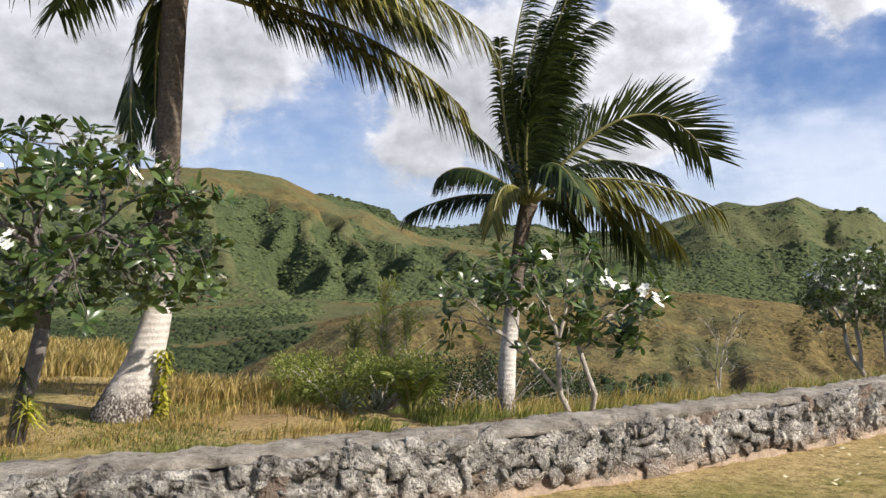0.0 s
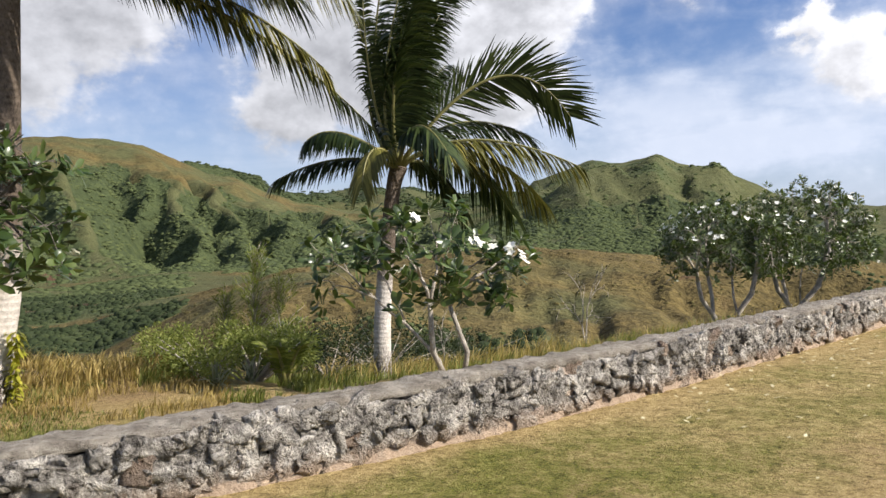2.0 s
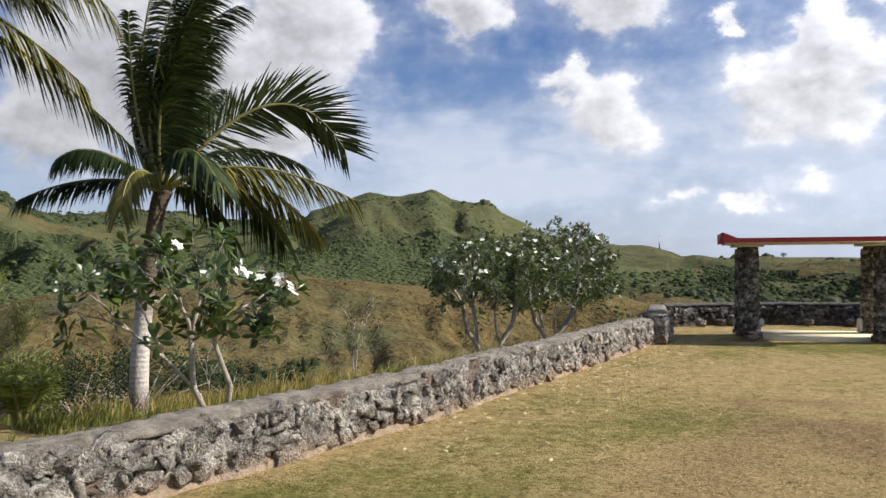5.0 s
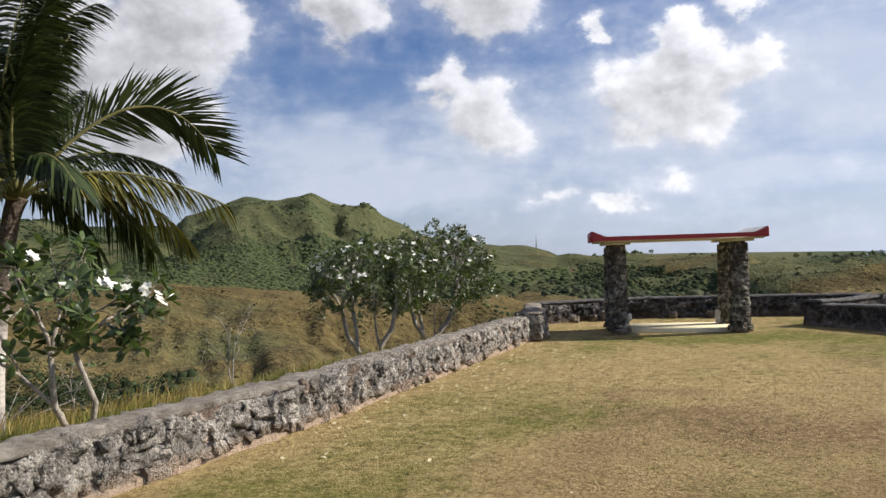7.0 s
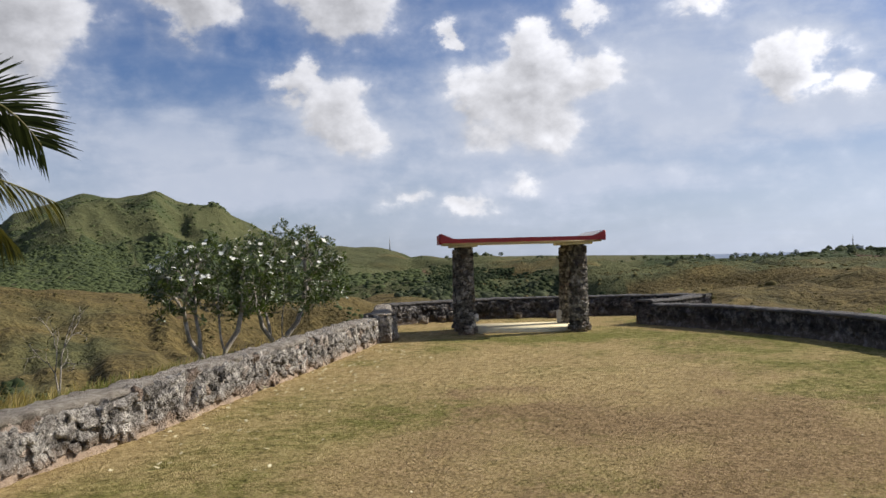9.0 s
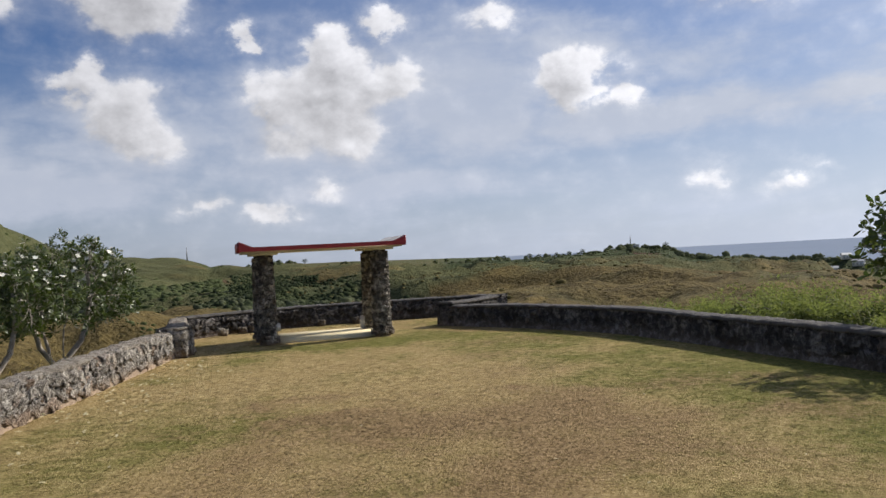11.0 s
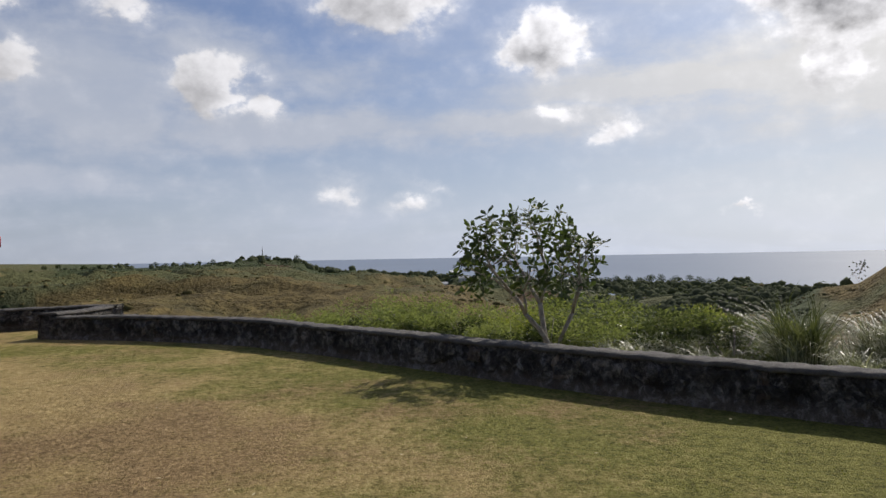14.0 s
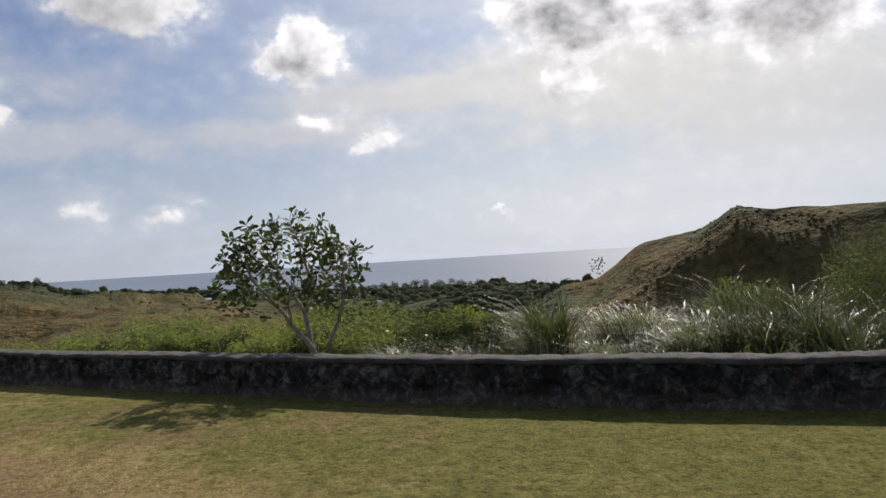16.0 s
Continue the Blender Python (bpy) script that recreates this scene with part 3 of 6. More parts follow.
hol_z = curve([(-40, -20), (-10, -19), (5, -17), (20, -17), (35, -17), (45, -16), (52, -13), (60, -12), (70, -12), (80, -15), (90, -18), (100, -19), (140, -18)])
# foot of the mountains
foot_r = curve([(-40, 480), (10, 520), (30, 560), (60, 520), (90, 480), (140, 380)])
foot_e = curve([(-40, -2.6), (-17, -2.6), (-11, -2.15), (-5, -2.2), (0.7, -1.9), (10, -1.45), (20, -1.35), (30, -1.2), (37, -0.9), (42, -1.2), (46, -1.15), (52, -1.1), (58, -1.4), (65, -1.5), (72, -1.6), (76, -1.9), (85, -2.6), (95, -3.1), (105, -3.4), (140, -4)])
# first crest
cre_r = curve([(-40, 1000), (-6, 1000), (-2, 1050), (6, 1200), (12, 1350), (16, 1400), (30, 1350), (40, 1050), (55, 950), (75, 850), (85, 760), (100, 690), (110, 640), (140, 600)])
cre_e = curve([(-40, 5.6), (-29, 6.1), (-23, 6.52), (-17.8, 6.82), (-16, 6.9), (-13.7, 6.79), (-11.4, 6.3), (-9.6, 5.5), (-8.4, 4.95), (-7.4, 4.5), (-5.6, 4.2), (-3.5, 3.1), (-1.5, 2.45), (2, 1.7), (6, 1.3), (10, 1.5), (13, 1.9), (14.8, 2.7), (15.2, 3.3), (16.8, 3.8), (19.3, 4.7), (20.4, 4.45), (21.6, 4.35), (22.6, 4.56), (23.95, 4.95), (25.2, 4.2), (26.1, 3.95), (27.5, 3.92), (28.7, 3.25), (29.8, 2.72), (31.2, 1.95), (34, 1.15), (37.3, 0.8), (39.0, 0.75), (40.2, 0.4), (41.2, 0.05), (44, -0.1), (46, -0.05), (49.3, -0.35), (56.5, -0.72), (63, -0.66), (67, -0.62), (69, -0.3), (70.6, -0.1), (73, -0.45), (74.2, -0.95), (75.8, -1.25), (79.6, -1.6), (83.4, -1.9), (88, -2.15), (94, -2.4), (100, -2.5), (103, -2.75), (106, -3.1), (140, -3.6)])
# far ridge behind the gap
far_r = curve([(-40, 1700), (-3, 1600), (0, 2100), (16, 2300), (40, 1900), (72, 1500), (78, 1050), (100, 820), (140, 720)])
far_e = curve([(-40, 4), (-12, 4.6), (-8.6, 5.3), (-6.9, 4.95), (-5.05, 4.38), (-4.0, 4.25), (-3.1, 3.4), (-1.8, 3.05), (0.2, 3.12), (1.8, 3.2), (3.4, 3.4), (4.9, 3.2), (6.6, 3.25), (8.5, 2.75), (11.8, 2.72), (15.6, 2.6), (20, 2), (30, 0.9), (40, -0.2), (48, -0.45), (56, -0.72), (66, -0.75), (70, -0.9), (74, -1.5), (78, -2.6), (90, -3.4), (140, -4.5)])
SEA_Z = -30.5


def crest_z(r, e):
    return EYE_Z + r * np.tan(np.radians(e))


# spurs (1) and ravines (0) of the mountain faces, by azimuth at half height
spur_line = curve([(-44, 0.5), (-37, 1), (-33, 0.2), (-29, 1), (-25.5, 0.25), (-22.5, 0.95), (-20, 0.35), (-16.8, 1.0), (-15, 0.6), (-12.3, 0.0), (-10.0, 1.0), (-8.3, 0.1), (-6.3, 1.0), (-4.9, 0.25), (-2.6, 0.9), (-0.6, 0.15),
                   (1.8, 0.9), (4, 0.2), (7, 0.95), (9, 0.25), (12, 0.8), (14.5, 0.1), (17.2, 0.95), (18.6, 0.3), (20.3, 1.0), (21.8, 0.35), (23.6, 1.0), (25.4, 0.2), (27.2, 0.95), (29, 0.25), (32, 0.8), (35, 0.3), (38, 0.8), (44, 0.5)])


def land(a, r):
    """Height of the land, and how wooded and how dry it is, by azimuth in degrees and distance."""
    x, y = r * np.sin(np.radians(a)), r * np.cos(np.radians(a))
    a = np.where(a < -45, -90 - a, a)
    a = np.where(a > 145, 290 - a, a)
    a = np.clip(a, -40, 140)
    tail = np.interp(a, [-40, 50, 66, 75, 80], [-6.0, -10.0, -40.0, -60.0, -60.0])
    rs = [0 * a, edge_r(a), rim_r(a), gul_r(a), rid_r(a), hol_r(a), foot_r(a), cre_r(a), far_r(a), far_r(a) * 1.35, 0 * a + 6000]
    brow_e = cre_e(a) + 0.14 * fbm(a / 0.9, 0 * a, 3, 64) * np.clip((a - 38) / 4, 0, 1) * np.clip((78 - a) / 6, 0, 1)
    zs = [0 * a, 0 * a - 0.04, rim_z(a), gul_z(a), crest_z(rid_r(a), rid_e(a)), hol_z(a), crest_z(foot_r(a), foot_e(a)), crest_z(cre_r(a), brow_e), crest_z(far_r(a), far_e(a)), tail, tail]
    z = np.zeros_like(r)
    k = np.zeros_like(r)
    for i in range(len(rs) - 1):
        t = np.clip((r - rs[i]) / np.maximum(rs[i + 1] - rs[i], 1e-3), 0, 1)
        inside = (r >= rs[i]) & ((r < rs[i + 1]) | (i == len(rs) - 2))
        pw = 1.0 if i in (6,) else 0.5
        s = t * t * (3 - 2 * t)
        s = pw * t + (1 - pw) * s
        z = np.where(inside, zs[i] + (zs[i + 1] - zs[i]) * s, z)
        k = np.where(inside, i + t, k)
    # rough ground: gullies and spurs, least at the crests
    mid = np.sin(np.pi * np.clip(k - np.floor(k), 0, 1))
    out = np.clip((r - edge_r(a)) / 25, 0, 1)
    high = np.clip((40 - a) / 8, 0, 1)            # mountains, not the low plain
    z = z + out * fbm(x / 14, y / 14, 3, 3) * np.clip(r / 150, 0.12, 1.0) * 1.1
    brow = np.clip((k - 2.3) * 2, 0, 1) * np.clip((4.6 - k) * 2, 0, 1)
    z = z + brow * (1 - 2.4 * np.abs(fbm(x / 34, y / 34, 4, 13))) * 2.6 * (0.15 + 0.85 * mid)
    gully = np.abs(fbm(a / 4.2 + 0.5 * fbm(x / 30, y / 30, 3, 28), k * 0.7, 4, 29))
    z = z - brow * np.clip(0.30 - gully, 0, 1) * 4.2 * np.sin(np.pi * np.clip((k - 2.35) / 1.75, 0, 1)) * np.clip((60 - a) / 10, 0.3, 1)
    z = z + out * fbm(x / 45, y / 45, 4, 7) * np.clip(r / 120, 0, 1) * 3.2 * (0.35 + 0.65 * mid) * (0.35 + 0.65 * np.where(k > 5.3, high, 1.0)) * np.where((a > 44) & (a < 100) & (k > 2.6) & (k < 5.6), 1.7, 1.0)
    # spurs and ravines on the mountain faces
    wx, wy = x + 60 * fbm(x / 150, y / 150, 3, 21), y + 60 * fbm(x / 150, y / 150, 3, 22)
    up_ = np.clip((k - 5.95) / 0.3, 0, 1)
    dn_ = np.clip((7.03 - k) / 0.55, 0, 1)
    face = up_ * up_ * (3 - 2 * up_) * dn_ * dn_ * (3 - 2 * dn_) * high
    lean = a - 5.0 * (6.5 - k) + 2.2 * fbm(a / 3.0, k * 5.0, 4, 31)
    spur = spur_line(lean)
    small = 1 - 2.4 * np.abs(fbm(wx / 55, wy / 80, 4, 35))
    flute = 1 - 2.6 * np.abs(fbm((a + 0.9 * fbm(a / 2, r / 160, 3, 34)) / 2.6 + r / 700, r / 420, 4, 38, 0.55))
    depth = np.interp(a, [-40, -3, 4, 14, 20, 40], [30, 30, 24, 6, 6, 10])
    z = z + face * ((spur - 0.8) * depth + (small - 0.3) * np.interp(a, [5, 15], [11, 8]))
    z = z + np.clip((a - 9) / 5, 0, 1) * high * np.clip((k - 6.12) / 0.35, 0, 1) * np.clip((7.35 - k) / 0.7, 0, 1) * (flute - 0.75) * 6.5 * (0.25 + 0.75 * dn_)
    # a lower ridge in front of the far peak, with a dip behind it
    peak = np.clip((a - 15.5) / 3, 0, 1) * np.clip((33 - a) / 5, 0, 1)
    z = z + peak * (24 * np.exp(-((r - 905 - 12 * (a - 22)) / 85) ** 2) - 20 * np.exp(-((r - 1085 - 10 * (a - 22)) / 95) ** 2))
    roll = np.clip((k - 3.1) * 2, 0, 1) * np.clip((6.85 - k) * 2, 0, 1) * np.clip((a - 34) / 8, 0, 1) * np.clip((112 - a) / 10, 0, 1)
    z = z + roll * ((1 - 2.4 * np.abs(fbm(wx / 105, wy / 105, 3, 37))) * 14.0 - 7.5) * np.clip(r / 420, 0.3, 1)
    z = z + np.clip((k - 6) * 3, 0, 1) * np.clip((8.3 - k) * 4, 0, 1) * fbm(x / 26, y / 26, 3, 77) * 2.2 * high
    z = z + np.clip((k - 6.9) * 8, 0, 1) * np.clip((8.3 - k) * 3, 0, 1) * -2.2 * np.abs(fbm(x / 170, y / 200, 4, 36)) * 34 * high * mid
    # cover
    hollow = np.where(a > 10, np.clip(0.75 - flute, 0, 1), 1 - spur)
    tree_line = 6.55 + 0.22 * fbm(wx / 90, wy / 90, 4, 51) + np.where(a > 10, 0.14, 0.36) * hollow - 0.22 * np.clip((a - 12) / 4, 0, 1)
    wood = np.clip((k - np.interp(a, [-8, 0], [5.75, 5.15])) * 2.2, 0, 1) * np.clip((tree_line - k) * 7.0, 0, 1) * high
    wood = wood * np.clip(0.95 + 0.9 * fbm(x / 60, y / 60, 4, 57) + 0.5 * hollow - 0.9 * np.clip((spur - 0.72) * 3, 0, 1) * np.clip((k - 5.95) * 4, 0, 1), 0, 1)
    wood = np.maximum(wood, np.clip(0.6 + 0.9 * fbm(x / 120, y / 120, 3, 61), 0, 1) * np.clip((k - 4.2) * 2, 0, 1) * np.clip((6.1 - k) * 3, 0, 1) * np.clip((54 - a) / 8, 0, 1) * np.clip((a + 7) / 5, 0.2, 1))
    left = np.clip((-7.5 - a) / 4, 0, 1) * np.clip((k - 2.5) * 3, 0, 1) * np.clip((5.95 - k) * 6, 0, 1)
    wood = np.maximum(wood, left * np.clip(0.85 + 1.6 * fbm(x / 60, y / 45, 4, 5), 0, 1))
    # peak's left half is more wooded, its darker colour standing for cloud shadow
    wood = np.maximum(wood, np.clip((a - 10) / 4, 0, 1) * np.clip((35 - a) / 3, 0, 1) * np.clip((k - 6.0) * 4, 0, 1) * np.clip((7.05 - k) * 20, 0, 1) * (0.44 + 0.35 * fbm(x / 50, y / 50, 4, 191) - 0.12 * np.clip((a - 22) / 4, 0, 1)))
    gul = np.clip((k - 2.25) * 4, 0, 1) * np.clip((3.3 - k) * 4, 0, 1) * np.clip((44 - a) / 10, 0, 1)
    wood = np.maximum(wood, gul * np.clip(0.42 + 1.5 * fbm(x / 16, y / 16, 3, 15), 0, 0.9))
    clear_ = np.clip((2 - a) / 3, 0, 1) * np.clip((k - 5.62 - 0.3 * fbm(a / 3, k * 0, 3, 19)) * 7, 0, 1) * np.clip((6.0 - k) * 12, 0, 1) * np.clip(0.8 + 1.4 * fbm(x / 60, y / 60, 4, 18), 0, 1)
    wood = wood * (1 - 0.9 * clear_)
    low = np.clip((a - 36) / 6, 0, 1)
    dell = np.exp(-((a - 46) / 6.0) ** 2) * np.clip((k - 3.75) * 4, 0, 1) * np.clip((5.5 - k) * 3, 0, 1)
    wood = np.maximum(wood, dell * np.clip(0.85 + 0.7 * fbm(x / 50, y / 50, 3, 83), 0, 1))
    plain_wood = np.clip(-0.1 + 0.8 * np.clip(0.5 - (1 - 2.4 * np.abs(fbm(wx / 105, wy / 105, 3, 37))), 0, 1) + 1.35 * fbm(x / 90, y / 60, 4, 81), 0, 1) * np.clip((k - 3.4) * 4, 0, 1) * low * np.clip((7.4 - k) * 3, 0, 1)
    wood = np.maximum(wood, plain_wood * np.clip(1.0 - (a - 52) / 25, 0.45, 1))
    wood = np.maximum(wood, np.clip((k - 6.02) * 7, 0, 1) * np.clip((a - 54) / 6, 0, 1) * np.clip(0.85 + 0.8 * fbm(x / 60, y / 60, 3, 91), 0, 1))
    wood = np.maximum(wood, np.exp(-((a - 70.7) / 1.7) ** 2) * np.clip((k - 6.55) * 6, 0, 1))
    wood = np.maximum(wood, np.clip((a - 93) / 4, 0, 1) * np.clip((109 - a) / 3, 0, 1) * np.clip((k - 4.7) * 4, 0, 1) * (0.75 + 0.5 * fbm(x / 40, y / 40, 3, 93)))
    wood = np.where(k > 7.02, wood * (1 - high) + high * (0.58 + 0.35 * np.clip((1 - a) / 2, 0, 1) + 0.6 * fbm(x / 120, y / 120, 3, 44)), wood)
    dry = np.where((k > 2.6) & (k < 4.5), 0.72 + 0.4 * fbm(x / 22, y / 22, 3, 17), 0.42)
    dry = dry + np.clip((k - 6.55) * 3, 0, 1) * np.clip((7.05 - k) * 20, 0, 1) * np.clip((2 - a) / 8, 0, 1) * 0.12
    dry = dry - 0.3 * np.clip((k - 5.9) * 4, 0, 1) * np.clip((6.62 - k) * 8, 0, 1) * high
    dry = dry - 0.42 * np.clip((k - 5.6) * 3, 0, 1) * np.clip((a - 5) / 4, 0, 1) * high
    dry = np.where((a > 104) & (k > 3.0) & (k < 4.6), 0.72 + 0.6 * fbm(x / 9, y / 9, 4, 27), dry)
    dry = dry + 0.25 * np.clip((k - 6.35) * 3, 0, 1) * np.clip((7.0 - k) * 20, 0, 1) * peak * np.clip((6.75 - k) * 8, 0, 1)
    wood = np.where((a > 107) & (k > 2.9) & (k < 4.3), np.maximum(wood, 0.30 + 0.5 * fbm(x / 13, y / 13, 4, 127)), wood)
    lee = np.clip((a - 88) / 5, 0, 1) * np.clip((110 - a) / 2.5, 0, 1) * np.clip((k - 2.6) * 3, 0, 1) * np.clip((5 - k) * 3, 0, 1)
    wood = np.maximum(wood, lee * (0.62 + 0.5 * fbm(x / 14, y / 14, 3, 95)))
    dry = dry - 0.16 * peak * (k > 6.3) - 0.5 * lee - 0.06 * low * (k > 3.2) + 0.35 * fbm(x / 40, y / 40, 4, 99)
    return z, wood, dry


LAWN_R = 30.0
rr = np.concatenate([[0.0], np.geomspace(0.6, 20.0, 120), np.geomspace(20.25, 220.0, 180), np.geomspace(222.0, 450.0, 32), np.arange(458.0, 1480.0, 8.0), np.geomspace(1490.0, 5900.0, 28)])
aa = np.concatenate([np.arange(-36, 136, 0.34), np.arange(136, 324, 4.0)])
A, R = np.meshgrid(aa, rr)
A180 = np.where(A > 180, A - 360, A)
Z, WOOD, DRY = land(A180, R)
X, Y = R * np.sin(np.radians(A)), R * np.cos(np.radians(A))


def wall_distance(x, y, line):
    best = np.full(np.shape(x), 1e9)
    for (ax, ay), (bx, by) in zip(line[:-1], line[1:]):
        dx, dy = bx - ax, by - ay
        t = np.clip(((x - ax) * dx + (y - ay) * dy) / (dx * dx + dy * dy), 0, 1)
        best = np.minimum(best, np.hypot(x - ax - t * dx, y - ay - t * dy))
    return best


# front feet of the parapets
LEFT_WALL = [(-6.2, 2.9), (-3.6, 4.0), (-0.7, 5.33), (0.9, 6.1), (2.3, 6.92), (3.8, 7.82), (5.4, 8.98), (6.8, 9.9), (9.75, 12.0), (10.25, 12.36)]
RIGHT_WALL = [(16.3, 10.05), (16.0, 8.12), (15.25, 5.68), (13.85, 3.76), (12.27, 1.88), (10.27, -0.42), (8.82, -2.35), (7.82, -3.9), (7.07, -5.2), (6.37, -6.95), (5.67, -9.55)]
FAR_WALL = [(12.95, 15.2), (14.4, 15.15), (16.2, 14.2), (17.9, 12.6), (19.2, 11.2), (19.3, 10.2)]

def by_heading(line):
    pts = sorted((math.degrees(math.atan2(x, y)), math.hypot(x, y)) for x, y in line)
    return pts


wall_line = by_heading(LEFT_WALL)[:-1] + by_heading([(10.95, 13.0), (12.95, 15.25), (14.4, 15.15), (16.2, 14.2), (17.9, 12.6), (18.7, 11.1)]) + by_heading(RIGHT_WALL)
terrace_r = curve(wall_line)


def beyond_walls(x, y, gap=0.75):
    return np.hypot(x, y) > terrace_r(np.degrees(np.arctan2(x, y))) + gap


near_left, near_right = wall_distance(X, Y, LEFT_WALL), wall_distance(X, Y, RIGHT_WALL)
lawn_dry = 0.74 - 0.5 * np.exp(-((near_left - 1.2) / 1.1) ** 2) * (near_left > 0.3) * np.clip((11 - R) / 4, 0.3, 1) - 0.30 * np.exp(-(near_right / 3.0) ** 2)
lawn_dry = lawn_dry - 0.75 * np.clip((A180 - 68) / 32, 0, 1) * np.clip((165 - A180) / 25, 0, 1) * (R < 12) - 0.22 * np.clip((R - 10) / 4, 0, 1)
lawn_dry = lawn_dry - 0.2 * np.clip((5 - A180) / 12, 0, 1) * np.clip((A180 + 120) / 40, 0, 1) * (R < 11) + 0.6 * fbm(X / 3.4, Y / 3.4, 2, 11) + 0.4 * fbm(X / 1.6, Y / 1.6, 5, 12) + 0.2 * fbm(X / 0.45, Y / 0.45, 3, 14)
lawn_dry = lawn_dry + 0.45 * np.exp(-(near_left / 0.28) ** 2)
lawn_dry = lawn_dry * 0.75 + 0.14 + 0.16 * np.clip((A180 - 18) / 14, 0, 1) * np.clip((78 - A180) / 12, 0, 1) - 0.42 * np.clip((A180 - 72) / 30, 0, 1) * np.clip((165 - A180) / 25, 0, 1) * np.clip((R - 5) / 3, 0, 1) - 0.35 * np.exp(-((near_left - 1.6) / 1.3) ** 2) * np.clip((10 - R) / 3, 0, 1) + 0.35 * np.exp(-((A180 + 14) / 8) ** 2) * (R > 8) + 0.12
lawn_bare = 0.08 + 0.5 * np.exp(-((A180 + 14) / 7) ** 2) * (R > 8) + 0.12 + 0.42 * np.exp(-(((A180 - 62) / 28) ** 2 + ((R - 7.4) / 2.4) ** 2)) + 0.75 * fbm(X / 1.3, Y / 1.3, 5, 40) + 0.35 * fbm(X / 3.0, Y / 3.0, 2, 41)


def patch(px, py, rx, ry, turn=0.0):
    """A soft oval spot on the lawn, with a ragged edge."""
    c_, s_ = math.cos(radians(turn)), math.sin(radians(turn))
    u_, v_ = (X - px) * c_ + (Y - py) * s_, (Y - py) * c_ - (X - px) * s_
    return np.exp(-((u_ / rx) ** 2 + (v_ / ry) ** 2) * (1 + 1.2 * fbm(X / 0.35, Y / 0.35, 3, 201)))


# greener turf by the gate and along the shaded wall; thin soil where feet have worn it
lawn_dry = lawn_dry + 0.55 * fbm(X / 2.3, Y / 1.7, 4, 205) - 0.9 * patch(13.4, 9.5, 2.2, 0.7, -40) - 0.5 * patch(5.6, 6.2, 0.9, 0.5) - 0.35 * patch(5.0, 3.4, 0.8, 0.5)
lawn_dry = lawn_dry - 0.08 * np.exp(-((near_right - 1.2) / 1.5) ** 2) * np.clip((A180 - 50) / 15, 0, 1)
lawn_dry = lawn_dry + 0.35 * patch(7.6, 2.0, 1.6, 1.0, 10) + 0.3 * patch(8.7, 5.8, 1.8, 1.0)
lawn_bare = lawn_bare + 0.6 * patch(7.74, 6.65, 0.75, 0.3, -50) + 0.75 * patch(6.9, 5.45, 0.6, 0.22, -50) + 0.7 * patch(6.75, 4.4, 0.4, 0.2, -50) + 0.12 * patch(7.4, 1.9, 1.5, 0.7, 20) + 0.3 * patch(8.3, 3.6, 1.7, 1.0, -20)
lawn_bare = lawn_bare + 0.25 * patch(8.9, 5.4, 1.5, 0.6, -50)
on_lawn = R < np.maximum(edge_r(np.clip(A180, -40, 140)) + 0.8 + fbm(X / 1.5, Y / 1.5, 3, 9) * 1.2, (14.5 + 2 * fbm(X / 2, Y / 2, 3, 8)) * (A180 < -7))

land_bare = np.exp(-((A180 - 69.5) / 3.0) ** 2) * np.exp(-((R / cre_r(np.clip(A180, -40, 140)) - 0.86) / 0.05) ** 2) * 1.2 + np.clip(fbm(X / 30, Y / 30, 4, 141) * 2.2 - 0.75, 0, 1) * np.clip((R - 60) / 60, 0, 1) * (R < 600)
me = bpy.data.meshes.new("ground")
nr, na = A.shape
idx = np.arange(nr * na).reshape(nr, na)
nxt = np.roll(idx, -1, axis=1)
quads = np.stack([idx[:-1], nxt[:-1], nxt[1:], idx[1:]], -1).reshape(-1, 4)
me.vertices.add(nr * na)
me.vertices.foreach_set("co", np.stack([X, Y, Z], -1).ravel())
me.loops.add(quads.size)
me.loops.foreach_set("vertex_index", quads[:, ::-1].ravel())
me.polygons.add(len(quads))
me.polygons.foreach_set("loop_start", np.arange(0, quads.size, 4))
me.polygons.foreach_set("loop_total", np.full(len(quads), 4))
me.materials.append(MAT["land"])
me.materials.append(MAT["lawn"])
me.polygons.foreach_set("material_index", on_lawn[:-1].ravel().astype(np.int32))
me.polygons.foreach_set("use_smooth", np.ones(len(quads), bool))
me.update(calc_edges=True)
for name, lay in (("forest", WOOD), ("dry", np.where(on_lawn, lawn_dry, DRY)), ("bare", np.where(on_lawn, lawn_bare, land_bare))):
    me.attributes.new(name, "FLOAT", "POINT").data.foreach_set("value", lay.ravel().astype(np.float32))
me.validate()
tagged(new("ground", me), "sun-dried lawn terrace falling away to brown and wooded hills", "ground", kind="structure")


def ground_z(x, y):
    a, r = np.array([math.degrees(math.atan2(x, y))]), np.array([math.hypot(x, y)])
    return float(land(a, r)[0][0])


g = Geo()
S, N = 5900.0, 48
ring = [(S * math.sin(2 * math.pi * i / N), S * math.cos(2 * math.pi * i / N), SEA_Z) for i in range(N)]
g.add([(0, 0, SEA_Z), *ring], [(0, 1 + (i + 1) % N, 1 + i) for i in range(N)])
sea = tagged(new("sea", g.mesh("sea", MAT["sea"])), "calm hazy blue-grey sea reaching the horizon", "sea", kind="structure")
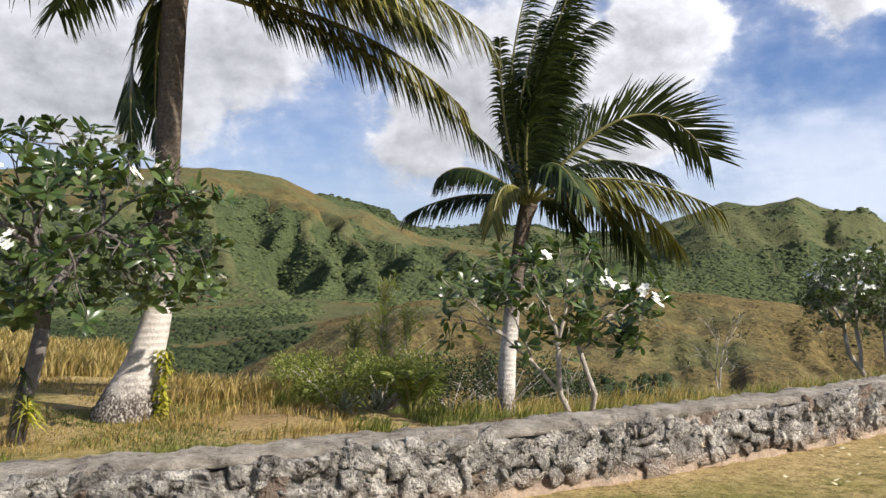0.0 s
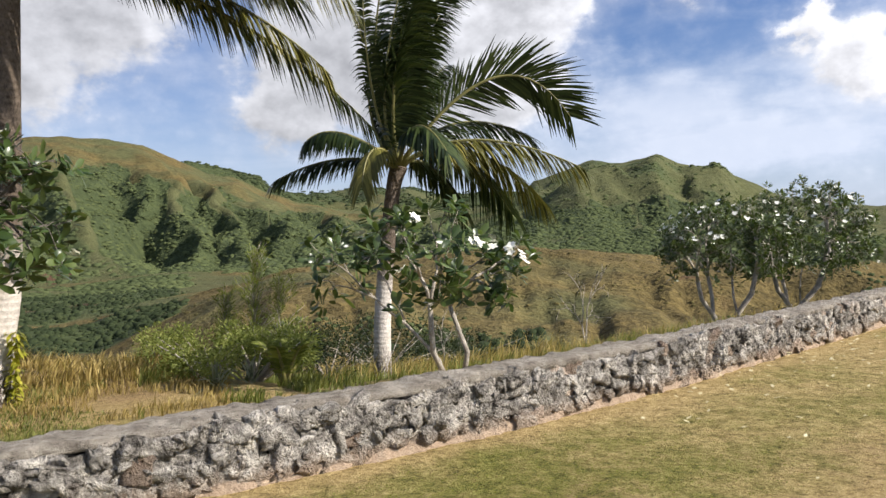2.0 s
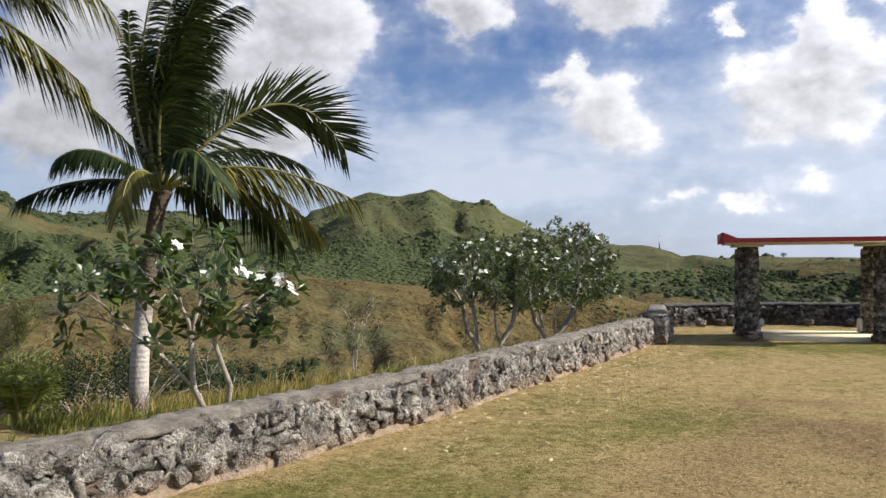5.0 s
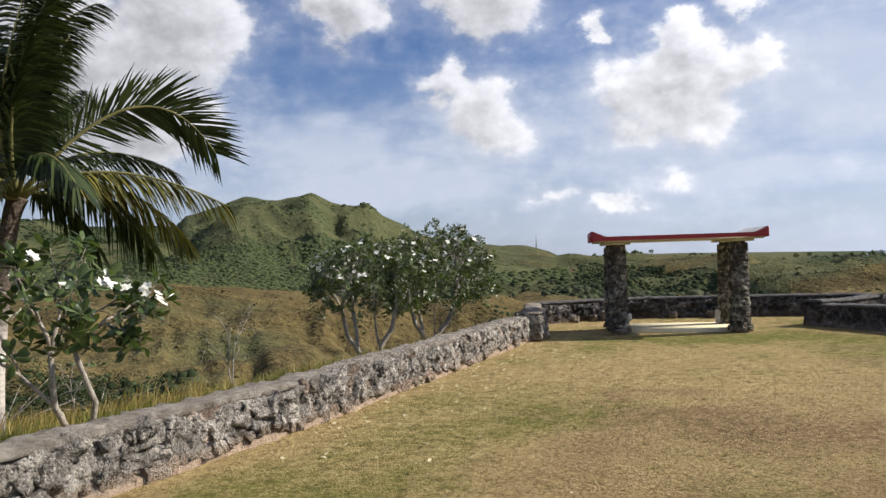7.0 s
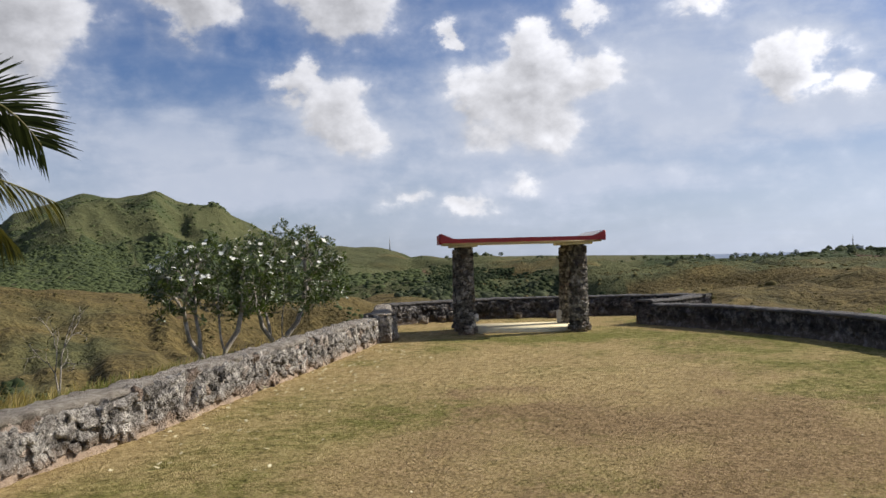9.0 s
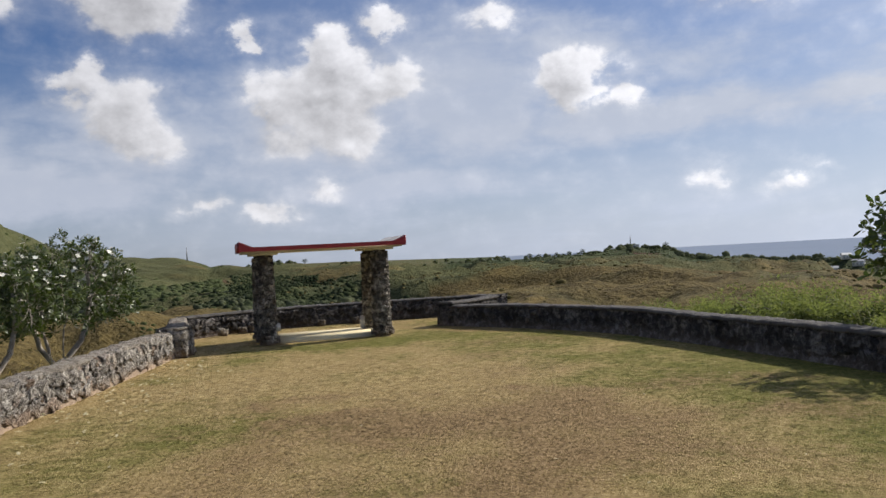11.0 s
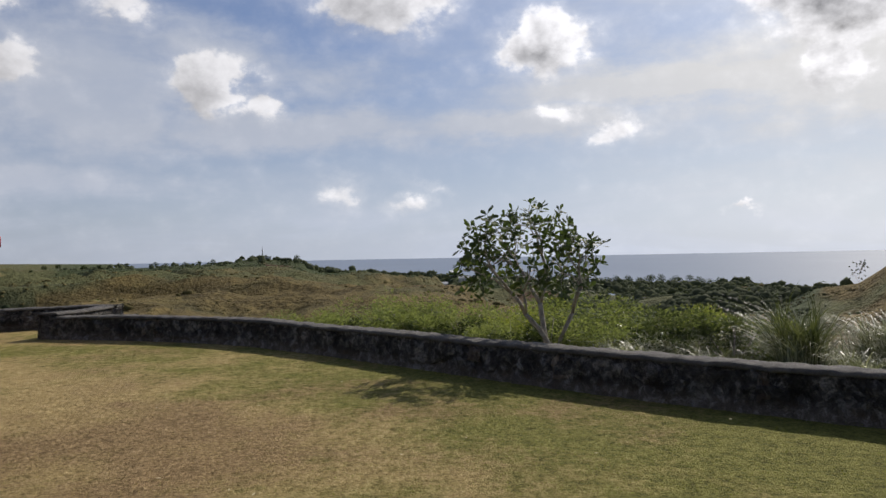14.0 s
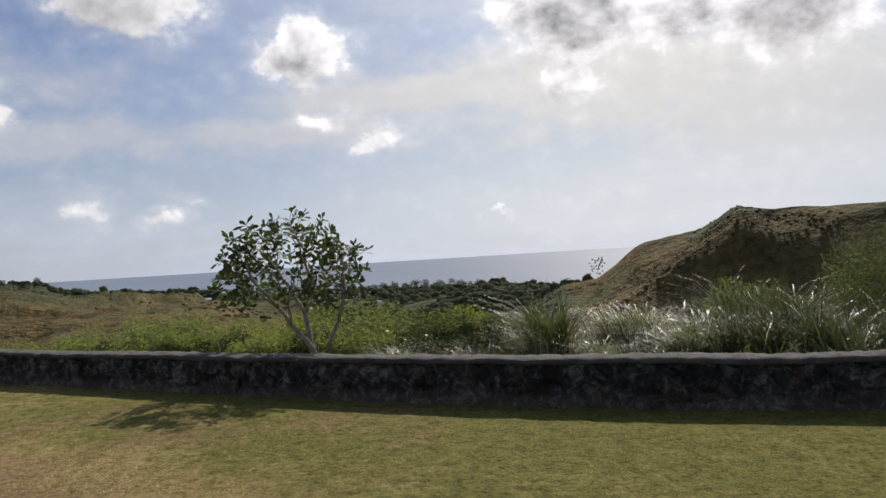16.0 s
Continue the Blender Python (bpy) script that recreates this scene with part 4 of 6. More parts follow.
# ---------------------------------------------------------------- walls
def along(line, step):
    """Points spaced evenly along a polyline, with the way to the right of travel."""
    pts = [Vector((*p, 0)) for p in line]
    # one round of corner cutting
    soft = [pts[0]]
    for a, b in zip(pts[:-1], pts[1:]):
        soft += [a.lerp(b, 0.25), a.lerp(b, 0.75)]
    soft.append(pts[-1])
    out, left = [], 0.0
    for a, b in zip(soft[:-1], soft[1:]):
        d = (b - a).length
        if d < 1e-6:
            continue
        while left <= d:
            out.append((a.lerp(b, left / d), (b - a).normalized()))
            left += step
        left -= d
    return out


def stone_mesh(seed):
    """A rough, pitted block, about 1 across, its face to -y."""
    rng = random.Random(seed)
    bm = bmesh.new()
    bmesh.ops.create_cube(bm, size=1)
    bmesh.ops.subdivide_edges(bm, edges=bm.edges[:], cuts=3, use_grid_fill=True)
    off = Vector((rng.random() * 50, rng.random() * 50, rng.random() * 50))
    for v in bm.verts:
        p = v.co.copy()
        round_ = p.normalized() * 0.56
        v.co = p.lerp(round_, 0.34) + noise.noise_vector(p * 1.7 + off) * 0.30 + noise.noise_vector(p * 4.3 + off) * 0.16 + noise.noise_vector(p * 9.0 + off) * 0.07
    bmesh.ops.triangulate(bm, faces=bm.faces[:])
    me_ = bpy.data.meshes.new("stone")
    bm.to_mesh(me_)
    bm.free()
    me_.materials.append(MAT["stone"])
    me_.polygons.foreach_set("use_smooth", [True] * len(me_.polygons))
    return me_


STONES = [stone_mesh(i) for i in range(12)]
# darkened copies for the walls that stand in shade
SHADED_STONES = [m.copy() for m in STONES]
PALE_STONES = [m.copy() for m in STONES]
for m in PALE_STONES:
    m.name = "pale_stone"
    m.materials[0] = MAT["pale_stone"]
for m in SHADED_STONES:
    m.name = "dark_stone"
    m.materials[0] = MAT["dark_stone"]


def parapet(name, line, height, thick, label, side=1.0, stones=True, size=0.2, seed=1, sunk=0.0, face="mortar"):
    """A rubble wall: mortar core, capping, and stones set in its face. side: 1 if the face looks right along the line."""
    rng = random.Random(seed)
    top = thing(name, (0, 0, 0), label, "wall", kind="structure")
    pts = along(line, 0.04)
    core, cap = Geo(), Geo()

    def sweep(geo, profile, rough, seed_):
        m = len(profile)
        n0 = len(geo.v)
        for i, (p, d) in enumerate(pts):
            out = Vector((d.y, -d.x, 0)) * side
            for j, (o, z) in enumerate(profile):
                q = p + out * o + Vector((0, 0, z))
                e = noise.fractal(q * 4.5 + Vector((seed_, 0, 0)), 0.8, 2.0, 4) * rough + noise.fractal(q * 17 + Vector((seed_, 0, 0)), 0.7, 2.0, 3) * (0.015 if face == "mortar" else 0.008)
                wave = noise.noise(Vector((p.x * 0.55, p.y * 0.55, seed_))) * 0.028 if z > 0.2 else 0
                geo.v.append(tuple(q + out * e * (0.8 if o > -thick / 2 else -0.8) + Vector((0, 0, wave + (e * 0.5 if z > 0.05 else 0)))))
        for i in range(len(pts) - 1):
            for j in range(m - 1):
                q = n0 + i * m + j
                geo.f.append((q, q + 1, q + m + 1, q + m) if side < 0 else (q, q + m, q + m + 1, q + 1))
        for i in (0, len(pts) - 1):
            geo.f.append(tuple(n0 + i * m + j for j in range(m)))

    h = height - 0.05
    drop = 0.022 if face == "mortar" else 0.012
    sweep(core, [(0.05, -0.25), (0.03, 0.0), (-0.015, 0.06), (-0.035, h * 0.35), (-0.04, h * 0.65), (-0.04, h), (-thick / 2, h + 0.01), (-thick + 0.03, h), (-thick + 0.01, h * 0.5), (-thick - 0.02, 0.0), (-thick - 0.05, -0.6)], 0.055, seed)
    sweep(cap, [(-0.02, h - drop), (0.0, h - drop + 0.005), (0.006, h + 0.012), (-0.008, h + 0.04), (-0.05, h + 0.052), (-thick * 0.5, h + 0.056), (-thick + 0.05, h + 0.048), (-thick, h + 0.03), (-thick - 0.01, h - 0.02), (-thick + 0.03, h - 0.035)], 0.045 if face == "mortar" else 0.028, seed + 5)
    # shaded walls take the darkened stone and cap; the link keeps the pale cap
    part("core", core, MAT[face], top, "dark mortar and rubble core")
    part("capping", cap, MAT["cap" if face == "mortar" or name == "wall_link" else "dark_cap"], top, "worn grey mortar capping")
    if stones:
        length = len(pts) * 0.04
        rows = [(0.065, 0.10), (0.165, 0.11), (0.265, 0.11), (0.36, 0.10)] if size < 0.22 else [(0.12, 0.19), (0.28, 0.17)]
        for ri, (zc, zh) in enumerate(rows):
            s = rng.random() * 0.1
            while s < length - 0.1:
                wd = size * rng.choice((0.45, 0.6, 0.8, 1.0, 1.0, 1.25, 1.5)) * rng.uniform(0.9, 1.1)
                i = min(int((s + wd / 2) / 0.04), len(pts) - 1)
                p, d = pts[i]
                out = Vector((d.y, -d.x, 0)) * side
                ang = math.degrees(math.atan2(d.y, d.x)) + (0 if side > 0 else 180)
                zz = (zc + 0.03 * math.sin(s * 2.7 + ri) + rng.uniform(-0.02, 0.02)) * height / 0.46
                st = part("stone", (STONES if face == "mortar" else SHADED_STONES)[rng.randrange(12)], None, top)
                sunk_ = sunk + rng.uniform(-0.005, 0.02)
                hh = zh * rng.choice((0.8, 1.0, 1.1, 1.3, 1.7 if ri in (1, 2) and size < 0.22 else 1.1)) * height / 0.46
                zz = min(zz, height - (0.028 if face == "mortar" else 0.11) - 0.52 * max(hh, 0.1))
                st.matrix_basis = Matrix.Translation(p + out * (rng.uniform(-0.05, -0.005) - sunk_) + Vector((0, 0, zz))) @ pose(0, 0, 0, rng.uniform(-10, 10), rng.choice((0, 0, 180)) + rng.uniform(-24, 24), ang + rng.uniform(-9, 9)) @ Matrix.Diagonal((wd * 1.2, rng.uniform(0.10, 0.17), hh * 1.18, 1))
                s += wd * 0.92
    return top


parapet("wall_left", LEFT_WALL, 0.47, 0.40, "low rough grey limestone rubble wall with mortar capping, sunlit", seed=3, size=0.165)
parapet("wall_right", RIGHT_WALL, 0.46, 0.42, "low limestone rubble wall beside the lawn, shade put into its dark stone", seed=8, size=0.27, sunk=0.035, face="dark_stone")
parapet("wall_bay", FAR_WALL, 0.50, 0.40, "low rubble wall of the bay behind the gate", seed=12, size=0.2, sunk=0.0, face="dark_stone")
parapet("wall_return", [(16.3, 9.93), (17.4, 9.93), (18.7, 9.98)], 0.52, 0.42, "short return of the rubble wall, coloured dark for shade", side=1.0, stones=False, seed=15, face="dark_stone")
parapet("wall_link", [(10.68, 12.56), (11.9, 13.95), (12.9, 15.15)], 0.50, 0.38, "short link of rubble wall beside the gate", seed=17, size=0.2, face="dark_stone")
for i, (bx_, by_, bs_) in enumerate(((13.7, 14.85, 0.17), (14.6, 14.75, 0.24), (14.3, 14.8, 0.14), (16.1, 13.85, 0.15), (17.15, 12.85, 0.26), (16.75, 13.2, 0.16))):
    rock = thing("rock", (bx_, by_, 0), "pale limestone rock lying at the foot of the wall", "rock", "rocks by the wall", turn=47 * i)
    part("rock_body", PALE_STONES[i], None, rock).matrix_basis = Matrix.Translation((0, 0, bs_ * 0.38)) @ Matrix.Diagonal((bs_ * 1.3, bs_, bs_, 1))

# pier that ends the sunlit wall
pier = thing("wall_pier", (10.45, 12.55, 0), "squat rubble pier at the end of the low wall", "wall", kind="structure", turn=35)
g = Geo()
box(g, (-0.27, -0.27, -0.3), (0.27, 0.27, 0.50), 0.03)
part("pier_core", g, MAT["mortar"], pier)
g = Geo()
box(g, (-0.275, -0.275, 0.495), (0.275, 0.275, 0.535), 0.018)
part("pier_cap", g, MAT["cap"], pier)
rng = random.Random(5)
for zz in (0.09, 0.24, 0.39):
    for f in range(4):
        for o in (-0.14, 0.13):
            st = part("stone", STONES[rng.randrange(12)], None, pier)
            st.matrix_basis = pose(0, 0, 0, 0, 0, 90 * f) @ Matrix.Translation((o + rng.uniform(-0.03, 0.03), -0.225, zz)) @ pose(0, 0, 0, 0, rng.uniform(-15, 15), 0) @ Matrix.Diagonal((0.29, 0.13, 0.19, 1))

# ---------------------------------------------------------------- gate
GATE = Vector((13.68, 11.66, 0))
gate = thing("stone_gate", GATE, "open stone gate, four rubble columns under a flat red-edged roof", "gate", turn=-41)
# across the opening is x; y points away over the bay
GW, GD, GH = 1.22, 0.56, 1.83


def column(x, y, seed):
    rng = random.Random(seed)
    g = Geo()
    g.tube([(x, y, -0.2), (x, y, 0.0), (x, y, 0.5), (x, y, GH)], [0.178, 0.175, 0.158, 0.150], 14)
    col = part("column", g, MAT["mortar"], gate, "rubble stone column, pale and dark stones")
    z = 0.07
    while z < GH - 0.03:
        n = 12
        off = rng.random()
        for i in range(n):
            a = 2 * math.pi * (i + off + rng.uniform(-0.15, 0.15)) / n
            r = 0.178 - 0.026 * z / GH + (0.035 if z < 0.12 else 0)
            st = part("stone", PALE_STONES[rng.randrange(12)], None, col)
            st.matrix_basis = Matrix.Translation((x + r * math.sin(a), y - r * math.cos(a), z + rng.uniform(-0.03, 0.03))) @ pose(0, 0, 0, 0, rng.uniform(-40, 40), math.degrees(a)) @ Matrix.Diagonal((rng.uniform(0.075, 0.12), 0.07, rng.uniform(0.055, 0.10), 1))
        z += 0.088
    return col


for i, (sx, sy) in enumerate(((-1, -1), (1, -1), (-1, 1), (1, 1))):
    column(sx * GW, sy * GD, 20 + i)
    g = Geo()
    box(g, (sx * GW - 0.27, sy * GD - 0.27, GH), (sx * GW + 0.27, sy * GD + 0.27, GH + 0.05), 0.008)
    part("capital", g, MAT["cream"], gate, "thin cream capital")
RX, RY = 1.72, 1.0
g = Geo()
box(g, (-RX + 0.06, -RY + 0.06, GH + 0.05), (RX - 0.06, RY - 0.06, GH + 0.11), 0.006)
part("soffit", g, MAT["cream"], gate, "cream painted soffit")
g = Geo()
box(g, (-RX + 0.05, -RY + 0.05, GH + 0.112), (RX - 0.05, RY - 0.05, GH + 0.17), 0.006)
part("roof_slab", g, MAT["roof"], gate, "stained white roof slab")


def fascia(sy):
    """A red edge board that sweeps up into a horn at both ends."""
    g = Geo()
    n = 28
    for i in range(n + 1):
        x = -RX + 2 * RX * i / n
        up = max(0.0, (abs(x) - (RX - 0.26)) / 0.26)
        up = 0.105 * up ** 1.2
        for y in (sy * RY - 0.025, sy * RY + 0.025):
            g.v += [(x, y, GH + 0.085), (x, y, GH + 0.172 + up)]
    for i in range(n):
        q = 4 * i
        g.f += [(q, q + 4, q + 5, q + 1), (q + 2, q + 3, q + 7, q + 6), (q + 1, q + 5, q + 7, q + 3), (q, q + 2, q + 6, q + 4)]
    g.f += [(0, 1, 3, 2), (4 * n, 4 * n + 2, 4 * n + 3, 4 * n + 1)]
    part("fascia", g, MAT["red"], gate, "red painted edge with upturned ends", smooth=False)


fascia(-1), fascia(1)
for sx in (-1, 1):
    g = Geo()
    box(g, (sx * RX - 0.025, -RY + 0.03, GH + 0.075), (sx * RX + 0.025, RY - 0.03, GH + 0.285), 0.006)
    part("end_fascia", g, MAT["red"], gate, "red painted end board")
    g = Geo()
    g.add([(sx * (RX - 0.03), -RY + 0.04, GH + 0.28), (sx * (RX - 0.03), RY - 0.04, GH + 0.28), (sx * (RX - 0.27), RY - 0.04, GH + 0.175), (sx * (RX - 0.27), -RY + 0.04, GH + 0.175),
           (sx * (RX - 0.03), -RY + 0.04, GH + 0.168), (sx * (RX - 0.03), RY - 0.04, GH + 0.168), (sx * (RX - 0.27), RY - 0.04, GH + 0.168), (sx * (RX - 0.27), -RY + 0.04, GH + 0.168)],
          [(0, 1, 2, 3), (7, 6, 5, 4), (0, 3, 7, 4), (1, 5, 6, 2), (0, 4, 5, 1), (2, 6, 7, 3)])
    part("horn", g, MAT["roof"], gate, "white upswept roof end", smooth=False)
g = Geo()
box(g, (-GW - 0.1, -0.5, -0.1), (GW + 0.1, GD + 0.35, 0.06), 0.01)
part("floor_slab", g, MAT["slab"], gate, "worn cream concrete floor slab")
for px, py, z0, z1 in ((-GW + 0.2, -GD, 0.24, 0.40), (GW - 0.2, GD, 0.06, 0.36)):
    g = Geo()
    box(g, (px - 0.07, py - 0.09, z0), (px + 0.07, py + 0.09, z1), 0.02)
    part("bench_stub", g, MAT["roof"], gate, "broken pale concrete stub on the column")
# ---------------------------------------------------------------- woody plants
def leaf_tuft(name, seed, count, length, width, mat, lift=(5, 60), bend=0.25):
    """A rosette of leaves at the end of a twig, its axis z."""
    rng = random.Random(seed)
    g = Geo()
    for i in range(count):
        t = 2 * math.pi * (i * 0.381966 + rng.uniform(-0.06, 0.06))
        e = radians(rng.uniform(*lift))
        way = Vector((math.cos(t) * math.cos(e), math.sin(t) * math.cos(e), math.sin(e)))
        side = way.cross(Vector((0, 0, 1))).normalized()
        side = (side + Vector((0, 0, rng.uniform(-0.5, 0.5)))).normalized()
        ln = length * rng.uniform(0.7, 1.15)
        root = way * 0.015 - Vector((0, 0, 0.08 * rng.random() * length / 0.16))
        leaf(g, root, way, side, ln, width * rng.uniform(0.85, 1.15), bend * rng.uniform(0.3, 1.5))
    return g.mesh(name, mat)


def leaf(g, root, way, side, length, width, bend):
    """An obovate leaf folded along its midrib, broadest past the middle."""
    n = len(g.v)
    nrm = way.cross(side)
    shape = ((0.0, 0.05), (0.25, 0.45), (0.55, 0.95), (0.8, 0.9), (1.0, 0.08))
    for s, wd in shape:
        c = Vector(root) + way * (length * s) + Vector((0, 0, -bend * length * s * s))
        for o in (-0.5, 0.0, 0.5):
            g.v.append(tuple(c + side * (o * wd * width) + nrm * (abs(o) * 0.3 * wd * width)))
    for i in range(len(shape) - 1):
        q = n + 3 * i
        g.f += [(q, q + 1, q + 4, q + 3), (q + 1, q + 2, q + 5, q + 4)]


def split(points, rng):
    """Two groups of points, by distance to two seeds."""
    a, b = rng.sample(points, 2)
    for _ in range(3):
        one = [p for p in points if (p - a).length <= (p - b).length]
        two = [p for p in points if (p - a).length > (p - b).length]
        if not one or not two:
            h = len(points) // 2
            return points[:h], points[h:]
        a, b = sum(one, Vector()) / len(one), sum(two, Vector()) / len(two)
    return one, two


def grow(g, start, way, targets, tips, rng, r_tip, step=0.42):
    """Limbs that fork again and again until each reaches a tip."""
    r0 = r_tip * len(targets) ** 0.5
    if len(targets) == 1:
        end = targets[0]
        midp = start + way * ((end - start).length * 0.45)
        midp = midp.lerp((start + end) / 2, 0.45)
        g.tube([start, midp, end], [r0 * 1.05, r0, r0 * 0.7], 5)
        tips.append((end, (end - midp).normalized()))
        return
    for group in split(targets, rng):
        c = sum(group, Vector()) / len(group)
        reach = (c - start).length * step * rng.uniform(0.8, 1.25)
        d = ((c - start).normalized() * 0.75 + way * 0.35 + Vector((rng.uniform(-0.2, 0.2), rng.uniform(-0.2, 0.2), rng.uniform(-0.05, 0.2)))).normalized()
        nxt = start + d * max(reach, 0.08)
        rg = r_tip * len(group) ** 0.5
        mid_ = start.lerp(nxt, 0.5) + Vector((rng.uniform(-1, 1), rng.uniform(-1, 1), rng.uniform(-1, 1))) * reach * 0.08
        g.tube([start, mid_, nxt], [min(r0, rg * 1.25), rg * 1.05, rg], 6)
        grow(g, nxt, d, group, tips, rng, r_tip, step)


TUFTS = [leaf_tuft("leaf_tuft", 40 + i, 11, 0.19, 0.068, MAT["frangipani"]) for i in range(4)]
SMALL = [leaf_tuft("leaf_tuft", 80 + i, 13, 0.14, 0.037, MAT["frangipani_small"], (5, 70)) for i in range(4)]
SPARSE = [leaf_tuft("leaf_tuft", 60 + i, 6, 0.15, 0.066, MAT["sea_leaf"], (0, 75)) for i in range(4)]


def flower_mesh(seed):
    rng = random.Random(seed)
    g = Geo()
    for f in range(4):
        c = Vector((rng.uniform(-0.045, 0.045), rng.uniform(-0.045, 0.045), rng.uniform(0.03, 0.09)))
        for i in range(5):
            t = 2 * math.pi * (i / 5 + 0.13 * f)
            way = Vector((math.cos(t), math.sin(t), 0.45)).normalized()
            side = way.cross(Vector((0, 0, 1))).normalized()
            g.blade(c, way, side, 0.05, 0.034, 0.2, 3)
    return g.mesh("blossom", MAT["petal"])


FLOWERS = [flower_mesh(i) for i in range(3)]


def frangipani(name, stems, centre, radii, count, label, tufts, flowers, seed, r_tip=0.008, floor_=-0.75, group="frangipani trees", leafy_=1.0, bark="bark", step=0.42, inner=0.5):
    """stems: lists of points, from the ground up; the crown's tips are shared out among their tops."""
    rng = random.Random(seed)
    base = Vector(stems[0][0])
    top = thing(name, base, label, "tree", group)
    c, rad = Vector(centre), Vector(radii)
    pts = []
    while len(pts) < count:
        u = Vector((rng.gauss(0, 1), rng.gauss(0, 1), rng.gauss(0, 1))).normalized() * rng.uniform(inner, 1.12) ** 0.6
        if u.z < floor_:
            continue
        q = c + Vector((u.x * rad.x, u.y * rad.y, u.z * rad.z))
        q += Vector((rng.uniform(-1, 1), rng.uniform(-1, 1), rng.uniform(-1, 1))) * 0.10
        pts.append(q - base)
    tops = [Vector(s[-1]) - base for s in stems]
    share = [[] for _ in stems]
    for q in pts:
        i = min(range(len(stems)), key=lambda j: (q - tops[j]).length * (1 if j else 1.0))
        share[i].append(q)
    g, tips = Geo(), []
    for s, mine in zip(stems, share):
        line = [Vector(p) - base for p in s]
        r0 = r_tip * max(len(mine), 2) ** 0.5
        n = len(line)
        g.tube(line, [r0 * (1.25 - 0.25 * i / (n - 1)) for i in range(n)], 8)
        if mine:
            grow(g, line[-1], (line[-1] - line[-2]).normalized(), mine, tips, rng, r_tip, step)
    part("crown_wood", g, MAT[bark], top, "pale grey knobbly branches" if bark == "bark" else "dark knobbly branches")
    for i, (p, d) in enumerate(tips):
        if rng.random() > leafy_:
            continue
        z = (d * 0.6 + Vector((0, 0, 0.7))).normalized()
        m = z.to_track_quat("Z", "Y").to_matrix().to_4x4() @ pose(0, 0, 0, 0, 0, rng.uniform(0, 360))
        s = rng.uniform(0.8, 1.2)
        o = part("leaf_tuft", tufts[rng.randrange(len(tufts))], None, top)
        o.matrix_basis = Matrix.Translation(p) @ m @ Matrix.Diagonal((s, s, s, 1))
        if rng.random() < flowers and p.z > (c - base).z + rad.z * (0.15 if tufts is SMALL else -0.5):
            o = part("blossom", FLOWERS[rng.randrange(3)], None, top, "white five-petalled blossoms")
            o.matrix_basis = Matrix.Translation(p + z * 0.05) @ m @ Matrix.Diagonal((0.8, 0.8, 0.8, 1) if tufts is SMALL else (1.3, 1.3, 1.3, 1))
    return top


def gz(x, y, down=0.04):
    return ground_z(x, y) - down


frangipani("frangipani_tree", [[(-4.03, 7.6, gz(-4.03, 7.6)), (-3.97, 7.63, 0.35), (-3.88, 7.67, 0.75), (-3.83, 7.7, 1.05)]], (-4.0, 7.8, 1.95), (2.0, 1.35, 1.05), 235,
           "frangipani tree with glossy leaves and white blossom, plant on trunk", TUFTS, 0.14, 1, 0.0046, -0.7, bark="dark_bark")
frangipani("frangipani_tree", [[(1.45, 8.88, gz(1.45, 8.88)), (1.36, 8.88, 0.2), (1.18, 8.9, 0.42), (1.0, 8.92, 0.62)], [(1.47, 8.9, gz(1.47, 8.9)), (1.3, 8.88, 0.28), (1.28, 8.85, 0.5), (1.27, 8.84, 0.85)], [(1.62, 8.86, gz(1.62, 8.86)), (1.68, 8.86, 0.28), (1.6, 8.87, 0.5), (1.5, 8.88, 0.8)]], (1.22, 8.9, 1.3), (1.2, 0.85, 0.62), 84,
           "small forked frangipani with bare pale stems and white blossom", TUFTS, 0.24, 2, 0.0046, -0.85)
def fan(x, y, tops):
    """Stems that leave one foot and lean apart."""
    z0 = gz(x, y)
    return [[(x + 0.02 * q, y, z0), (x + (tx - x) * 0.10 - 0.05 * (q - 0.5), y + (ty - y) * 0.2, z0 + (tz - z0) * 0.40), (x + (tx - x) * 0.70 + 0.05 * (q - 0.5), y + (ty - y) * 0.6, z0 + (tz - z0) * 0.70), (tx, ty, tz)] for q, (tx, ty, tz) in enumerate(tops)]


frangipani("frangipani_tree", fan(7.70, 14.7, [(7.30, 14.6, 0.52), (7.66, 14.9, 0.60)]) + fan(8.06, 14.5, [(8.12, 14.8, 0.50), (8.45, 14.5, 0.62)]),
           (7.9, 14.6, 1.10), (1.28, 1.1, 0.96), 420, "rounded frangipani bush with white blossom behind the wall", SMALL, 0.42, 3, 0.0036, -0.52, step=0.34, inner=0.5)
frangipani("frangipani_tree", fan(9.66, 15.25, [(9.25, 15.2, 0.60), (9.58, 15.5, 0.56)]) + fan(9.80, 15.18, [(9.92, 15.3, 0.52), (10.26, 15.0, 0.66)]),
           (9.85, 15.0, 1.25), (1.36, 1.15, 1.14), 500, "dense frangipani bush covered in white blossom", SMALL, 0.5, 4, 0.0035, -0.52, step=0.34, inner=0.5)
